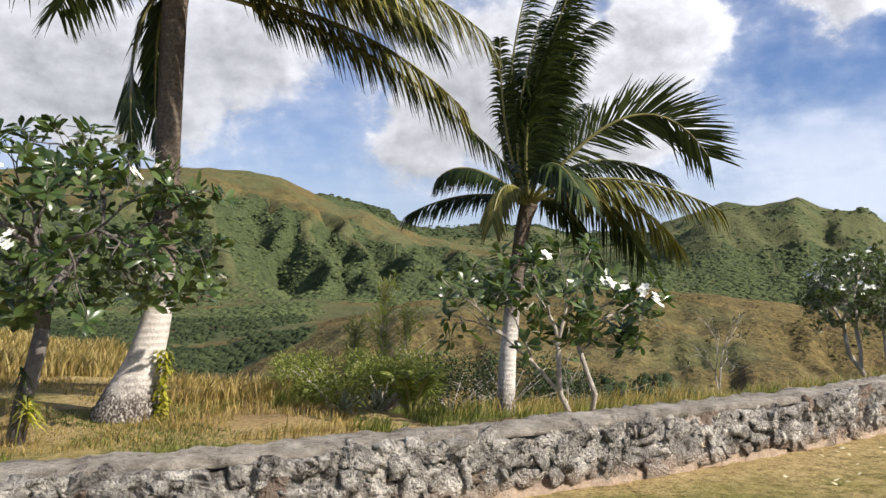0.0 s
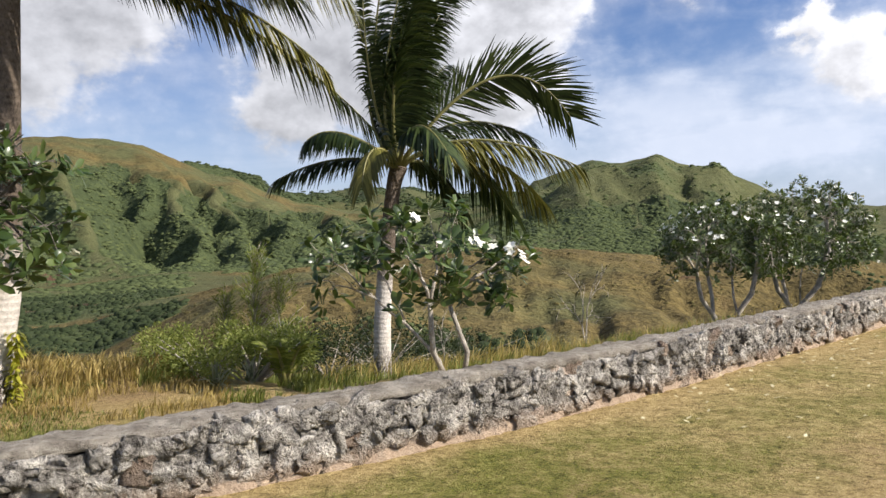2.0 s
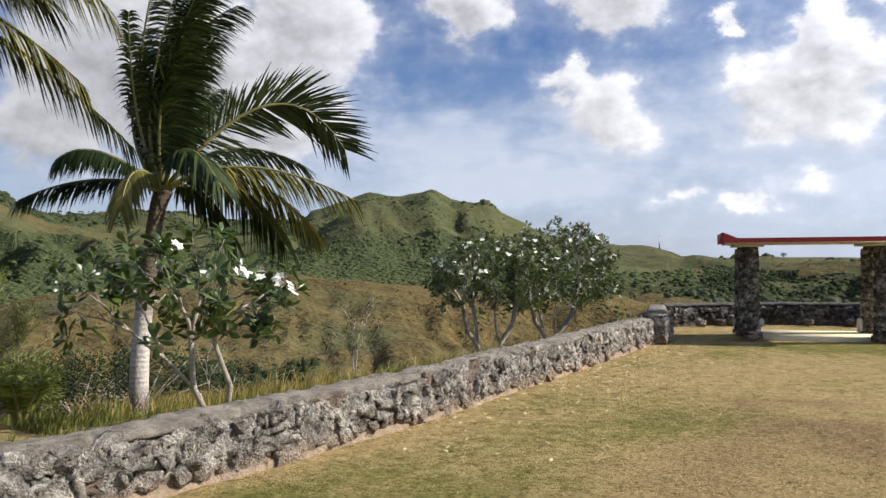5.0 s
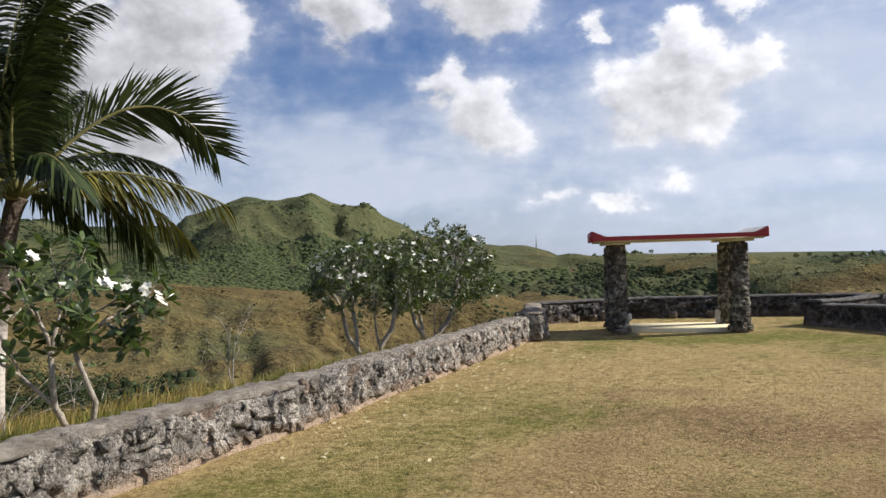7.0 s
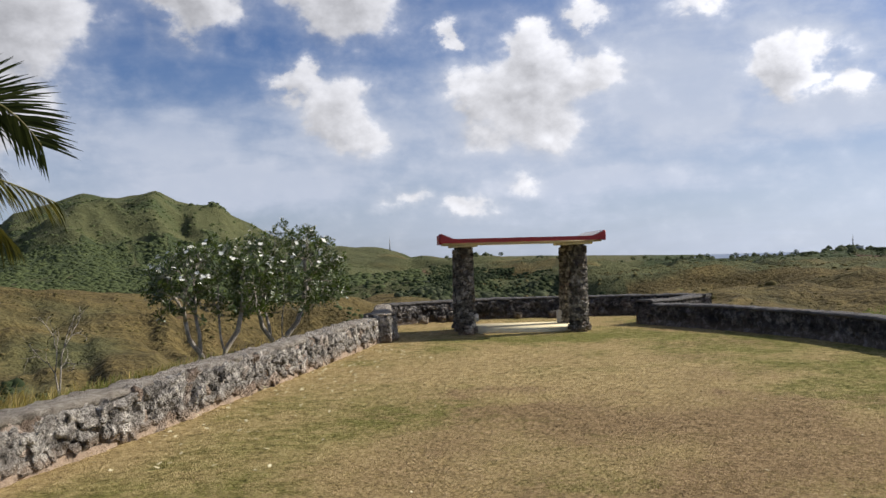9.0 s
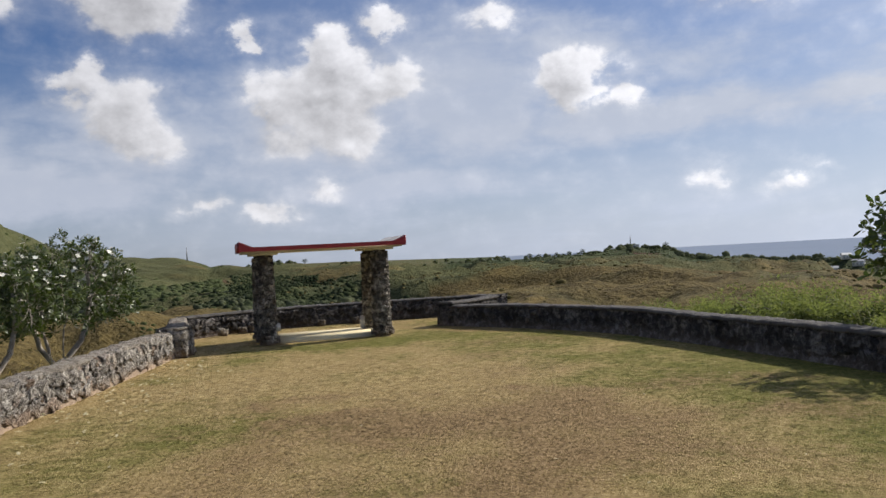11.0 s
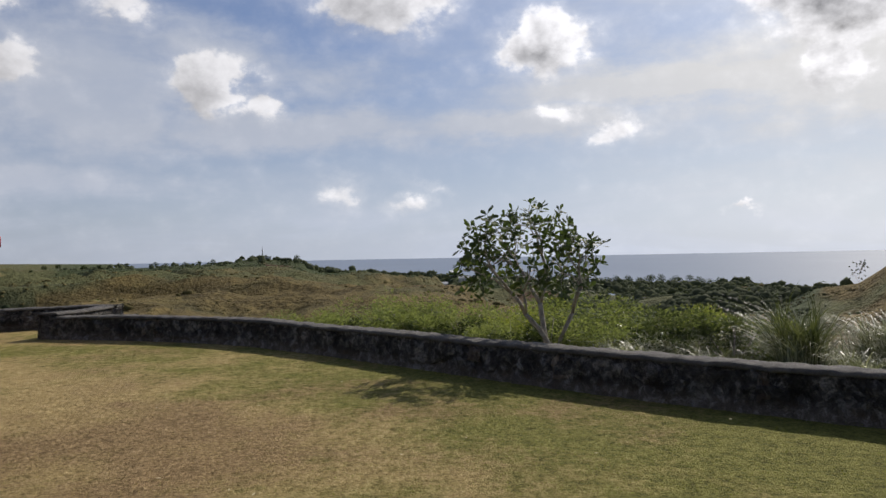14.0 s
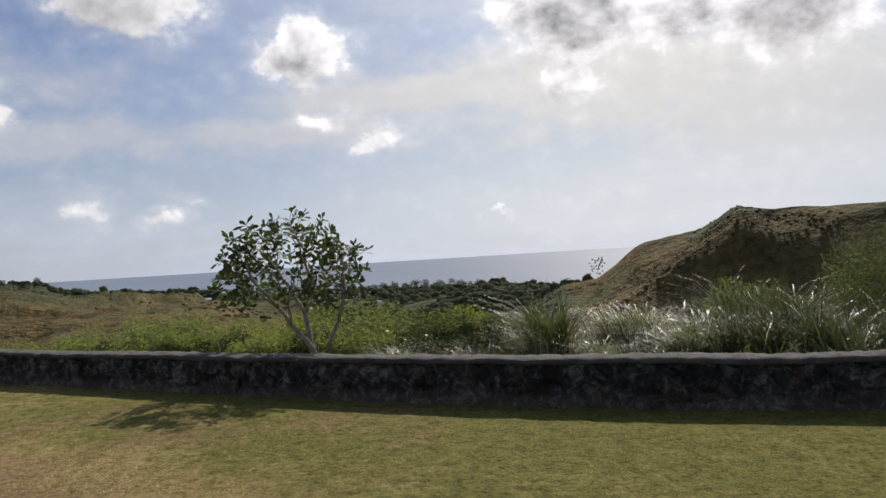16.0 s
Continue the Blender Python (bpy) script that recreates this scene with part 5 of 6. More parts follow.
frangipani("frangipani_tree", [[(12.62, -0.42, gz(12.62, -0.42)), (12.60, -0.36, 0.25), (12.58, -0.22, 0.48), (12.55, -0.02, 0.70)], [(12.63, -0.44, gz(12.63, -0.44)), (12.66, -0.40, 0.3), (12.70, -0.44, 0.62)], [(12.63, -0.46, gz(12.63, -0.46)), (12.56, -0.54, 0.34), (12.52, -0.72, 0.72)], [(12.64, -0.40, gz(12.64, -0.40)), (12.7, -0.30, 0.4), (12.78, -0.24, 0.85)]],
           (12.6, -0.06, 1.45), (0.95, 1.12, 0.86), 215, "sparse frangipani tree without flowers against the sea", SPARSE, 0.0, 5, 0.0040, -0.5, step=0.4, inner=0.55)


# ---------------------------------------------------------------- palms
def frond(name, parent, mid_, tip, leaflet, seed, mat, label="", droop=0.55, wind=(0.5, 0.0, 0.0), bare=0.18, start=(0, 0, 0), fold=0.5, count=112, roll=0.0):
    """A feather leaf: a bowed rib with two ranks of hanging leaflets."""
    rng = random.Random(seed)
    p0, p1, p2 = Vector(start), Vector(mid_), Vector(tip)
    ctrl = p1 * 2 - (p0 + p2) / 2

    def at(t):
        return p0 * (1 - t) ** 2 + ctrl * (2 * t * (1 - t)) + p2 * t * t

    rib = Geo()
    pts = [at(i / 14) for i in range(15)]
    rib.tube(pts, [0.034 * (1 - i / 15) + 0.004 for i in range(15)], 5)
    ob = part(name, rib, MAT["rib"], parent, label)
    g = Geo()
    blow = Vector(wind)
    for i in range(count):
        t = bare + (1 - bare) * (i + rng.random() * 0.6) / count
        t = min(t, 0.995)
        p = at(t)
        d = (at(min(t + 0.02, 1)) - at(max(t - 0.02, 0))).normalized()
        lat = d.cross(Vector((0, 0, 1)))
        lat = lat.normalized() if lat.length > 0.05 else Vector((1, 0, 0))
        upv = lat.cross(d).normalized()
        lat, upv = lat * math.cos(roll) + upv * math.sin(roll), upv * math.cos(roll) - lat * math.sin(roll)
        if rng.random() < 0.07:
            continue
        ln = leaflet * (0.55 + 0.6 * math.sin(math.pi * min(1, 0.15 + 0.8 * (t - bare) / (1 - bare)))) * rng.uniform(0.72, 1.15)
        for s in (-1, 1):
            way = (lat * s * 0.85 + d * (0.45 + 0.5 * t) + upv * fold * 0.4 + blow * rng.uniform(0.6, 1.2) + Vector((rng.gauss(0, 0.13), rng.gauss(0, 0.13), -0.3 * rng.random()))).normalized()
            side = way.cross(upv).normalized() if way.cross(upv).length > 0.05 else d
            n = len(g.v)
            for q, (sl, wd) in enumerate(((0.0, 0.5), (0.35, 1.0), (0.7, 0.75), (1.0, 0.08))):
                c = p + way * (ln * sl) + Vector((0, 0, -droop * ln * sl * sl)) + blow * (0.12 * ln * sl * sl)
                hw = 0.0175 * wd
                g.v += [tuple(c - side * hw), tuple(c + side * hw)]
                if q:
                    g.f.append((n + 2 * q - 2, n + 2 * q - 1, n + 2 * q + 1, n + 2 * q))
    part("leaf_blade", g, mat, ob)
    return ob


def palm(at, trunk, radii, fronds, label, seed, nuts=False):
    top = thing("coconut_palm", at, label, "palm tree", "palms")
    g = Geo()
    # stem with ring scars
    pts, rads = [], []
    line = [Vector(p) for p in trunk]
    total = 60
    for i in range(total + 1):
        t = i / total * (len(line) - 1)
        j = min(int(t), len(line) - 2)
        f = t - j
        a, b, c, d = line[max(j - 1, 0)], line[j], line[j + 1], line[min(j + 2, len(line) - 1)]
        p = 0.5 * ((2 * b) + (c - a) * f + (2 * a - 5 * b + 4 * c - d) * f * f + (3 * b - a - 3 * c + d) * f ** 3)
        pts.append(p)
        rads.append((radii[j] * (1 - f) + radii[j + 1] * f) * (1.0 + (0.012 if i % 2 else -0.006)))
    g.tube(pts, rads, 18)
    part("trunk", g, MAT["palm_bark"], top, "ringed grey-brown trunk, coloured sunlit below and shaded above")
    hub = line[-1]
    g = Geo()
    rng = random.Random(seed)
    for i in range(16):
        t = 2 * math.pi * i / 16 + rng.uniform(-0.1, 0.1)
        way = Vector((math.cos(t), math.sin(t), rng.uniform(0.6, 1.6))).normalized()
        g.blade(hub + Vector((0, 0, -0.12)), way, way.cross(Vector((0, 0, 1))), rng.uniform(0.25, 0.5), 0.16, 0.1, 3)
    part("sheath", g, MAT["rib"], top, "brown fibrous leaf bases")
    for i, (mid_, tip, lf, mat, droop, wind, *roll) in enumerate(fronds):
        frond("frond", top, hub + Vector(mid_), hub + Vector(tip), lf, seed * 50 + i, MAT[mat], "yellowing frond" if mat == "frond_old" else "", droop, wind, start=hub, roll=radians(roll[0]) if roll else 0.0)
    return top


WIND = (0.45, -0.1, 0.0)
GALE = (1.0, -0.1, 0.1)
P1 = Vector((-3.47, 8.98, gz(-3.47, 8.98, 0.06)))
palm(P1, [Vector(p) - P1 for p in ((-3.50, 8.97, P1.z), (-3.50, 8.97, 0.0), (-3.44, 8.98, 0.22), (-3.33, 9.0, 0.6), (-3.2, 9.04, 1.2), (-3.15, 9.06, 2.1), (-3.12, 9.07, 3.2), (-3.08, 9.07, 4.5), (-3.05, 9.07, 4.85))],
     [0.37, 0.37, 0.31, 0.2, 0.152, 0.135, 0.135, 0.14, 0.15],
     [((-0.4, -0.1, -0.55), (-0.42, -0.15, -2.0), 0.26, "frond", 0.9, (0.0, 0, 0)),
      ((-0.3, 0.25, -0.45), (-0.32, 0.3, -1.7), 0.26, "frond", 0.9, (0.0, 0, 0)),
      ((2.1, 0.3, -0.66), (3.8, 0.6, -1.94), 0.30, "frond", 1.2, (0.1, 0, 0)),
      ((1.9, 0.15, -0.42), (3.3, 0.3, -1.35), 0.36, "frond_old", 1.2, (0.1, 0, 0)),
      ((1.9, -0.4, 0.1), (3.46, -0.7, -0.72), 0.5, "frond_old", 1.1, (0.25, 0, 0)),
      ((1.5, 0.9, 0.5), (2.9, 1.6, -0.1), 0.6, "frond", 0.8, WIND),
      ((1.3, -1.0, 0.35), (2.5, -1.7, -0.35), 0.55, "frond", 0.9, WIND),
      ((-1.1, -0.4, 0.35), (-2.3, -0.8, -0.1), 0.5, "frond", 0.8, WIND),
      ((-1.0, 0.8, 0.6), (-2.1, 1.5, 0.2), 0.5, "frond", 0.7, WIND),
      ((0.2, 0.4, 1.1), (0.9, 0.8, 2.0), 0.5, "frond", 0.5, WIND),
      ((0.7, -0.2, 1.0), (2.0, -0.4, 1.6), 0.5, "frond", 0.6, WIND),
      ((-0.4, -0.9, 0.6), (-0.7, -2.0, 0.2), 0.5, "frond", 0.8, WIND),
      ((1.5, 0.0, 0.1), (2.7, -0.1, -0.45), 0.5, "frond_old", 1.1, (0.2, 0, 0))],
     "tall coconut palm with bulging pale base and windblown fronds", 3)
P2 = Vector((0.97, 12.26, gz(0.97, 12.26, 0.06)))
palm(P2, [Vector(p) - P2 for p in ((0.96, 12.26, P2.z), (0.97, 12.26, -0.4), (1.0, 12.26, 0.4), (1.1, 12.26, 1.4), (1.22, 12.26, 2.3), (1.32, 12.26, 2.66))],
     [0.16, 0.14, 0.128, 0.118, 0.112, 0.14],
     [((-0.3, 0.2, 1.6), (0.05, 0.1, 3.7), 0.62, "frond", 0.45, GALE),
      ((-0.15, 0.0, 1.3), (0.45, -0.2, 3.2), 0.66, "frond", 0.45, GALE),
      ((-0.1, 0.5, 1.2), (0.3, 0.9, 2.9), 0.62, "frond", 0.45, GALE),
      ((-0.4, 0.2, 0.9), (-0.25, 0.4, 2.4), 0.55, "frond", 0.6, GALE),
      ((0.1, -0.1, 1.7), (0.75, -0.3, 3.6), 0.66, "frond", 0.4, GALE),
      ((0.2, 0.3, 1.85), (1.15, 0.4, 2.95), 0.62, "frond", 0.5, GALE),
      ((-0.05, -0.4, 1.3), (0.35, -0.9, 2.6), 0.6, "frond", 0.5, GALE),
      ((-0.35, -0.1, 1.0), (-0.5, -0.5, 2.4), 0.34, "frond", 0.7, (0.2, 0, 0)),
      ((0.3, 0.4, 0.9), (0.9, 0.8, 1.7), 0.55, "frond", 0.7, GALE),
      ((0.0, 0.3, 1.5), (0.55, 0.3, 3.3), 0.6, "frond", 0.5, GALE),
      ((-0.2, -0.2, 1.1), (0.1, -0.4, 2.7), 0.55, "frond", 0.6, GALE),
      ((0.1, 0.1, 1.0), (0.7, 0.0, 2.3), 0.55, "frond", 0.7, GALE),
      ((1.5, -0.15, 1.32), (2.68, -0.2, 0.70), 0.74, "frond", 0.12, (0.3, 0, 0.1), 62),
      ((1.0, 0.4, 0.7), (2.2, 0.6, 0.5), 0.6, "frond", 0.6, WIND),
      ((1.2, -0.3, 0.35), (2.75, -0.5, -0.12), 0.5, "frond_old", 0.9, (0.2, 0, 0)),
      ((1.25, 0.5, 0.25), (2.5, 0.8, -0.6), 0.55, "frond_old", 0.9, (0.15, 0, 0)),
      ((1.1, 0.9, 0.2), (2.15, 1.6, -0.75), 0.55, "frond", 1.0, (0.2, 0, 0)),
      ((0.55, 0.3, 0.0), (1.1, 0.5, -0.75), 0.4, "frond", 1.0, (0.1, 0, 0)),
      ((-0.85, -0.1, 0.5), (-1.42, -0.2, 0.34), 0.26, "frond", 1.3, (0.0, 0, 0)),
      ((-0.95, 0.3, 0.14), (-1.9, 0.5, -0.16), 0.3, "frond", 1.0, (-0.1, 0, 0)),
      ((-0.4, -0.4, 0.22), (-0.62, -0.8, -0.35), 0.3, "frond_old", 1.1, (0.0, 0, 0)),
      ((0.2, -0.8, 0.5), (0.5, -1.7, 0.0), 0.45, "frond", 0.9, WIND)],
     "young coconut palm with windblown dark fronds behind the wall", 7)
# ---------------------------------------------------------------- grass, shrubs and woods
def quick_mesh(name, verts, faces, mat, smooth=True):
    """A mesh from arrays of vertices and equal-sided faces."""
    me_ = bpy.data.meshes.new(name)
    n = faces.shape[1]
    me_.vertices.add(len(verts))
    me_.vertices.foreach_set("co", verts.ravel())
    me_.loops.add(faces.size)
    me_.loops.foreach_set("vertex_index", faces.ravel())
    me_.polygons.add(len(faces))
    me_.polygons.foreach_set("loop_start", np.arange(0, faces.size, n))
    me_.polygons.foreach_set("loop_total", np.full(len(faces), n))
    me_.polygons.foreach_set("use_smooth", np.full(len(faces), smooth))
    me_.materials.append(mat)
    me_.update(calc_edges=True)
    return me_


def blades(root, height, width, lean, rng, droop=0.35, splay=0.55):
    """Blades of grass as strips of three quads: arrays of vertices and faces."""
    n = len(root)
    t = rng.uniform(0, 2 * np.pi, n)
    out = np.stack([np.cos(t), np.sin(t), np.zeros(n)], -1) * rng.uniform(0.05, splay, n)[:, None] + np.asarray(lean)
    side = np.stack([-np.sin(t + rng.uniform(-1, 1, n)), np.cos(t), np.zeros(n)], -1)
    rows = []
    for s, wd in ((0.0, 0.8), (0.4, 1.0), (0.75, 0.7), (1.0, 0.06)):
        c = root + np.array([0, 0, 1.0]) * (height * (s - droop * s * s * 0.6))[:, None] + out * (height * s * s)[:, None]
        rows += [c - side * (width * wd / 2)[:, None], c + side * (width * wd / 2)[:, None]]
    v = np.stack(rows, 1).reshape(-1, 3)
    q = np.array([[0, 1, 3, 2], [2, 3, 5, 4], [4, 5, 7, 6]])
    return v, (np.arange(n)[:, None, None] * 8 + q).reshape(-1, 4)


def heights(x, y):
    return land(np.degrees(np.arctan2(x, y)), np.hypot(x, y))[0]


def polar(rng, n, a0, a1, r0, r1):
    a, r = np.radians(rng.uniform(a0, a1, n)), np.sqrt(rng.uniform(r0 ** 2, r1 ** 2, n))
    return r * np.sin(a), r * np.cos(a)


def sward(name, x, y, tall, width, mat, label, seed, lean=(0.15, -0.05, 0), droop=0.35, vary=0.45, splay=0.55):
    rng_ = np.random.default_rng(seed)
    n = len(x)
    h = tall * rng_.uniform(1 - vary, 1 + vary, n) * np.clip(0.85 + 0.9 * fbm(x / 0.9, y / 0.9, 3, seed), 0.3, 1.5)
    root = np.stack([x, y, heights(x, y) - 0.02], -1)
    v, f = blades(root, h, np.full(n, width) * rng_.uniform(0.6, 1.4, n), lean, rng_, droop, splay)
    return tagged(new(name, quick_mesh(name, v, f, MAT[mat])), label, "grass", kind="stuff")


def clumped(x, y, size, seed, cut):
    keep = fbm(x / size, y / size, 3, seed) > cut
    return x[keep], y[keep]


def outside(x, y, gap=0.75):
    keep = beyond_walls(x, y, gap)
    return x[keep], y[keep]


R1 = np.random.default_rng(11)
sward("dry_grass", *clumped(*polar(R1, 15000, -34, -19.5, 14.0, 27), 1.2, 3, -0.2), 0.38, 0.023, "grass_dry", "tall golden dry grass on the mound", 1)
sward("dry_grass", *clumped(*polar(R1, 15000, -20.5, -9.0, 10.2, 19), 0.9, 4, 0.0), 0.32, 0.016, "grass_dry", "tall golden dry grass beyond the palms", 2)
sward("green_grass", *clumped(*outside(*polar(R1, 17000, -12, 0, 8.0, 14.5)), 0.7, 5, 0.02), 0.22, 0.010, "grass_green", "rank green grass behind the wall", 3)
sward("green_grass", *clumped(*outside(*polar(R1, 19000, -1, 34, 7.0, 16.5)), 0.8, 6, -0.05), 0.22, 0.009, "grass_green", "yellow-green grass along the back of the wall", 4)
sward("dry_grass", *clumped(*outside(*polar(R1, 12000, 0, 38, 10.5, 24), 1.5), 1.6, 7, -0.1), 0.32, 0.010, "grass_dry", "tufts of dry grass on the bank", 5)
sward("slope_grass", *clumped(*outside(*polar(R1, 9000, -8, 42, 18, 80), 3), 5, 8, -0.3), 0.5, 0.03, "grass_dry", "coarse brown grass on the slope", 6)
sward("short_dry_grass", *clumped(*outside(*polar(R1, 22000, -34, -6, 8.0, 14.5)), 0.8, 23, -0.05), 0.12, 0.009, "grass_dry", "short dry grass round the palms", 26)
sward("short_green_grass", *clumped(*outside(*polar(R1, 12000, -34, -14, 7.5, 10.5)), 1.1, 24, 0.0), 0.09, 0.008, "grass_green", "short green grass under the trees", 27)
# seaward side: silvery reeds bent by the wind
sward("reed_bed", *clumped(*outside(*polar(R1, 15000, 97, 136, 9.5, 15), 0.7), 0.6, 9, -0.1), 0.46, 0.010, "reed_green", "dense green reeds between the tussocks", 7, (0.08, 0.06, 0), 0.6, 0.45, 0.8)
sward("reed_bed", *clumped(*outside(*polar(R1, 5000, 116, 136, 9.5, 14.5), 0.9), 0.7, 19, 0.0), 0.95, 0.011, "reed_green", "tall silvery reeds shining against the light", 17, (0.1, 0.1, 0), 0.6, 0.45, 1.0)
sward("reed_bed", *clumped(*outside(*polar(R1, 500, 84, 104, 12.5, 19), 0.9), 0.8, 10, 0.12), 0.75, 0.014, "reed", "low pale reeds among the shrubs", 8, (0.1, 0.1, 0), 0.6, 0.45, 0.95)
sward("green_grass", *outside(*polar(R1, 9000, 60, 136, 10, 21), 0.8), 0.2, 0.012, "grass_green", "rank green grass beyond the dark wall", 9, (0.2, 0.15, 0), 0.6)
cx, cy = outside(*polar(R1, 70, 92, 126, 11.0, 14.6), 0.5)
cx, cy = np.repeat(cx, 150) + R1.normal(0, 0.11, len(cx) * 150), np.repeat(cy, 150) + R1.normal(0, 0.11, len(cy) * 150)
sward("reed_clumps", cx, cy, 0.95, 0.0095, "reed", "arching clumps of silvery reeds beyond the dark wall", 37, (0.02, 0.12, 0), 1.0, 0.3, 0.85)
cx, cy = outside(*polar(R1, 34, 111, 133, 11.2, 14.2), 0.5)
cx, cy = np.repeat(cx, 200) + R1.normal(0, 0.15, len(cx) * 200), np.repeat(cy, 200) + R1.normal(0, 0.15, len(cy) * 200)
sward("reed_clumps", cx, cy, 1.32, 0.010, "reed", "tall silvery reeds bending over beyond the dark wall", 39, (0.02, 0.14, 0), 0.95, 0.3, 0.75)
tx, ty = polar(R1, 950, 106.5, 108.8, 11.9, 12.6)
sward("reed_clump", tx, ty, 1.75, 0.015, "reed_green", "tall upright clump of green reeds", 10, (0.03, 0.06, 0), 0.55, 0.4, 0.8)

cx, cy = outside(*polar(R1, 30, 119, 135, 11.0, 13.0), 0.5)
cx, cy = np.repeat(cx, 160) + R1.normal(0, 0.16, len(cx) * 160), np.repeat(cy, 160) + R1.normal(0, 0.16, len(cy) * 160)
sward("reed_clumps", cx, cy, 1.5, 0.013, "reed_green", "tall dark green reeds massed beyond the dark wall", 43, (0.02, 0.12, 0), 0.75, 0.3, 0.6)


def turf(seed, n, a0, a1, r0, r1):
    """Short blades, straw where the lawn is dry and green where it is not."""
    rng_ = np.random.default_rng(seed)
    a, r = np.radians(rng_.uniform(a0, a1, n)), np.exp(rng_.uniform(math.log(r0), math.log(r1), n))
    x, y = r * np.sin(a), r * np.cos(a)
    inside = ~beyond_walls(x, y, -0.12)
    x, y = x[inside], y[inside]
    ai, ri = np.searchsorted(aa, np.degrees(np.arctan2(x, y))), np.searchsorted(rr, np.hypot(x, y))
    dry_ = lawn_dry[np.clip(ri, 0, nr - 1), np.clip(ai, 0, na - 1)] + rng_.normal(0, 0.2, len(x))
    for mat, pick in (("turf_dry", dry_ > 0.52), ("turf_green", dry_ <= 0.52)):
        root = np.stack([x[pick], y[pick], np.full(pick.sum(), -0.004)], -1)
        k = len(root)
        v, f = blades(root, 0.011 * rng_.uniform(0.5, 1.5, k), 0.007 * rng_.uniform(0.6, 1.4, k), (0.45, 0.2, 0), rng_, 1.1)
        tagged(new("lawn_turf", quick_mesh("lawn_turf", v, f, MAT[mat])), "short mown turf, straw-coloured where dry" if mat == "turf_dry" else "short mown green turf", "grass", kind="stuff")


turf(21, 45000, -4, 132, 4.6, 17)
tx, ty = polar(R1, 80000, 8, 105, 4.6, 13)
keep_ = (fbm(tx / 0.32, ty / 0.32, 4, 61) > 0.12) & (fbm(tx / 1.3, ty / 1.3, 5, 40) > -0.05) & ~beyond_walls(tx, ty, -0.3)
sward("lawn_tufts", tx[keep_], ty[keep_], 0.03, 0.0065, "russet", "worn reddish-brown tufts in the dry lawn", 31, (0.3, 0.1, 0), 0.9, 0.5, 0.9)


def shrub(at, radii, count, size, mat, label, seed, name="shrub", lift=0.5, stems=True):
    """A bush of many small leaves in several uneven clumps."""
    rng = random.Random(seed)
    x, y = at
    z0 = ground_z(x, y)
    top = thing(name, (x, y, z0), label, "shrub", "shrubs round the terrace")
    rx, ry, rz = radii
    lumps = [(Vector((rng.uniform(-0.7, 0.7) * rx, rng.uniform(-0.7, 0.7) * ry, rng.uniform(0.2, 0.8) * rz)), rng.uniform(0.2, 0.36)) for _ in range(12)]
    g = Geo()
    for _ in range(count):
        c, s = lumps[rng.randrange(12)]
        u = Vector((rng.gauss(0, 1), rng.gauss(0, 1), rng.gauss(0, 1))).normalized() * rng.random() ** 0.4
        p = c + Vector((u.x * rx * s, u.y * ry * s, u.z * rz * s))
        if p.z < -0.05:
            continue
        way = (u + Vector((rng.uniform(-0.6, 0.6), rng.uniform(-0.6, 0.6), lift))).normalized()
        side = way.cross(Vector((rng.uniform(-1, 1), rng.uniform(-1, 1), 0.4))).normalized()
        g.blade(p, way, side, size * rng.uniform(0.6, 1.3), size * 0.42, 0.3, 2)
    part("foliage", g, MAT[mat], top)
    if stems:
        g = Geo()
        for c, s in lumps:
            g.tube([(0, 0, -0.1), c * 0.5 + Vector((0.03, 0, 0.02)), c], [0.022, 0.014, 0.006], 5)
        part("stem_wood", g, MAT["bark"], top)
    return top


def spot(a, r):
    return r * math.sin(radians(a)), r * math.cos(radians(a))


# behind the sunlit wall
shrub(spot(-7.6, 10.2), (0.85, 0.6, 0.68), 3800, 0.05, "bush", "light green leafy shrub behind the wall", 1)
shrub(spot(-4.6, 10.0), (0.95, 0.7, 0.74), 4600, 0.055, "bush", "light green leafy shrub behind the wall", 2)
shrub(spot(-10.2, 11.2), (0.6, 0.5, 0.6), 2200, 0.045, "bush", "small pale green shrub in dry grass", 3)
# dark scrub whose leaf colour also carries the shade of the bank
shrub(spot(-3.0, 14.5), (1.1, 0.9, 0.8), 2200, 0.07, "bush_dark", "dark shrub in the hollow behind the wall, bank shade in its colour", 4)
shrub(spot(0.5, 17.0), (1.8, 1.3, 1.1), 3200, 0.08, "bush_dark", "dark shrub in the hollow behind the wall, bank shade in its colour", 5)
shrub(spot(4.5, 19.0), (2.4, 1.6, 1.3), 3800, 0.085, "bush_dark", "dark shrub in the hollow behind the wall, bank shade in its colour", 6)
shrub(spot(10.0, 21.0), (2.2, 1.5, 1.0), 2800, 0.085, "bush_dark", "dark shrub on the bank, shade in its colour", 7)


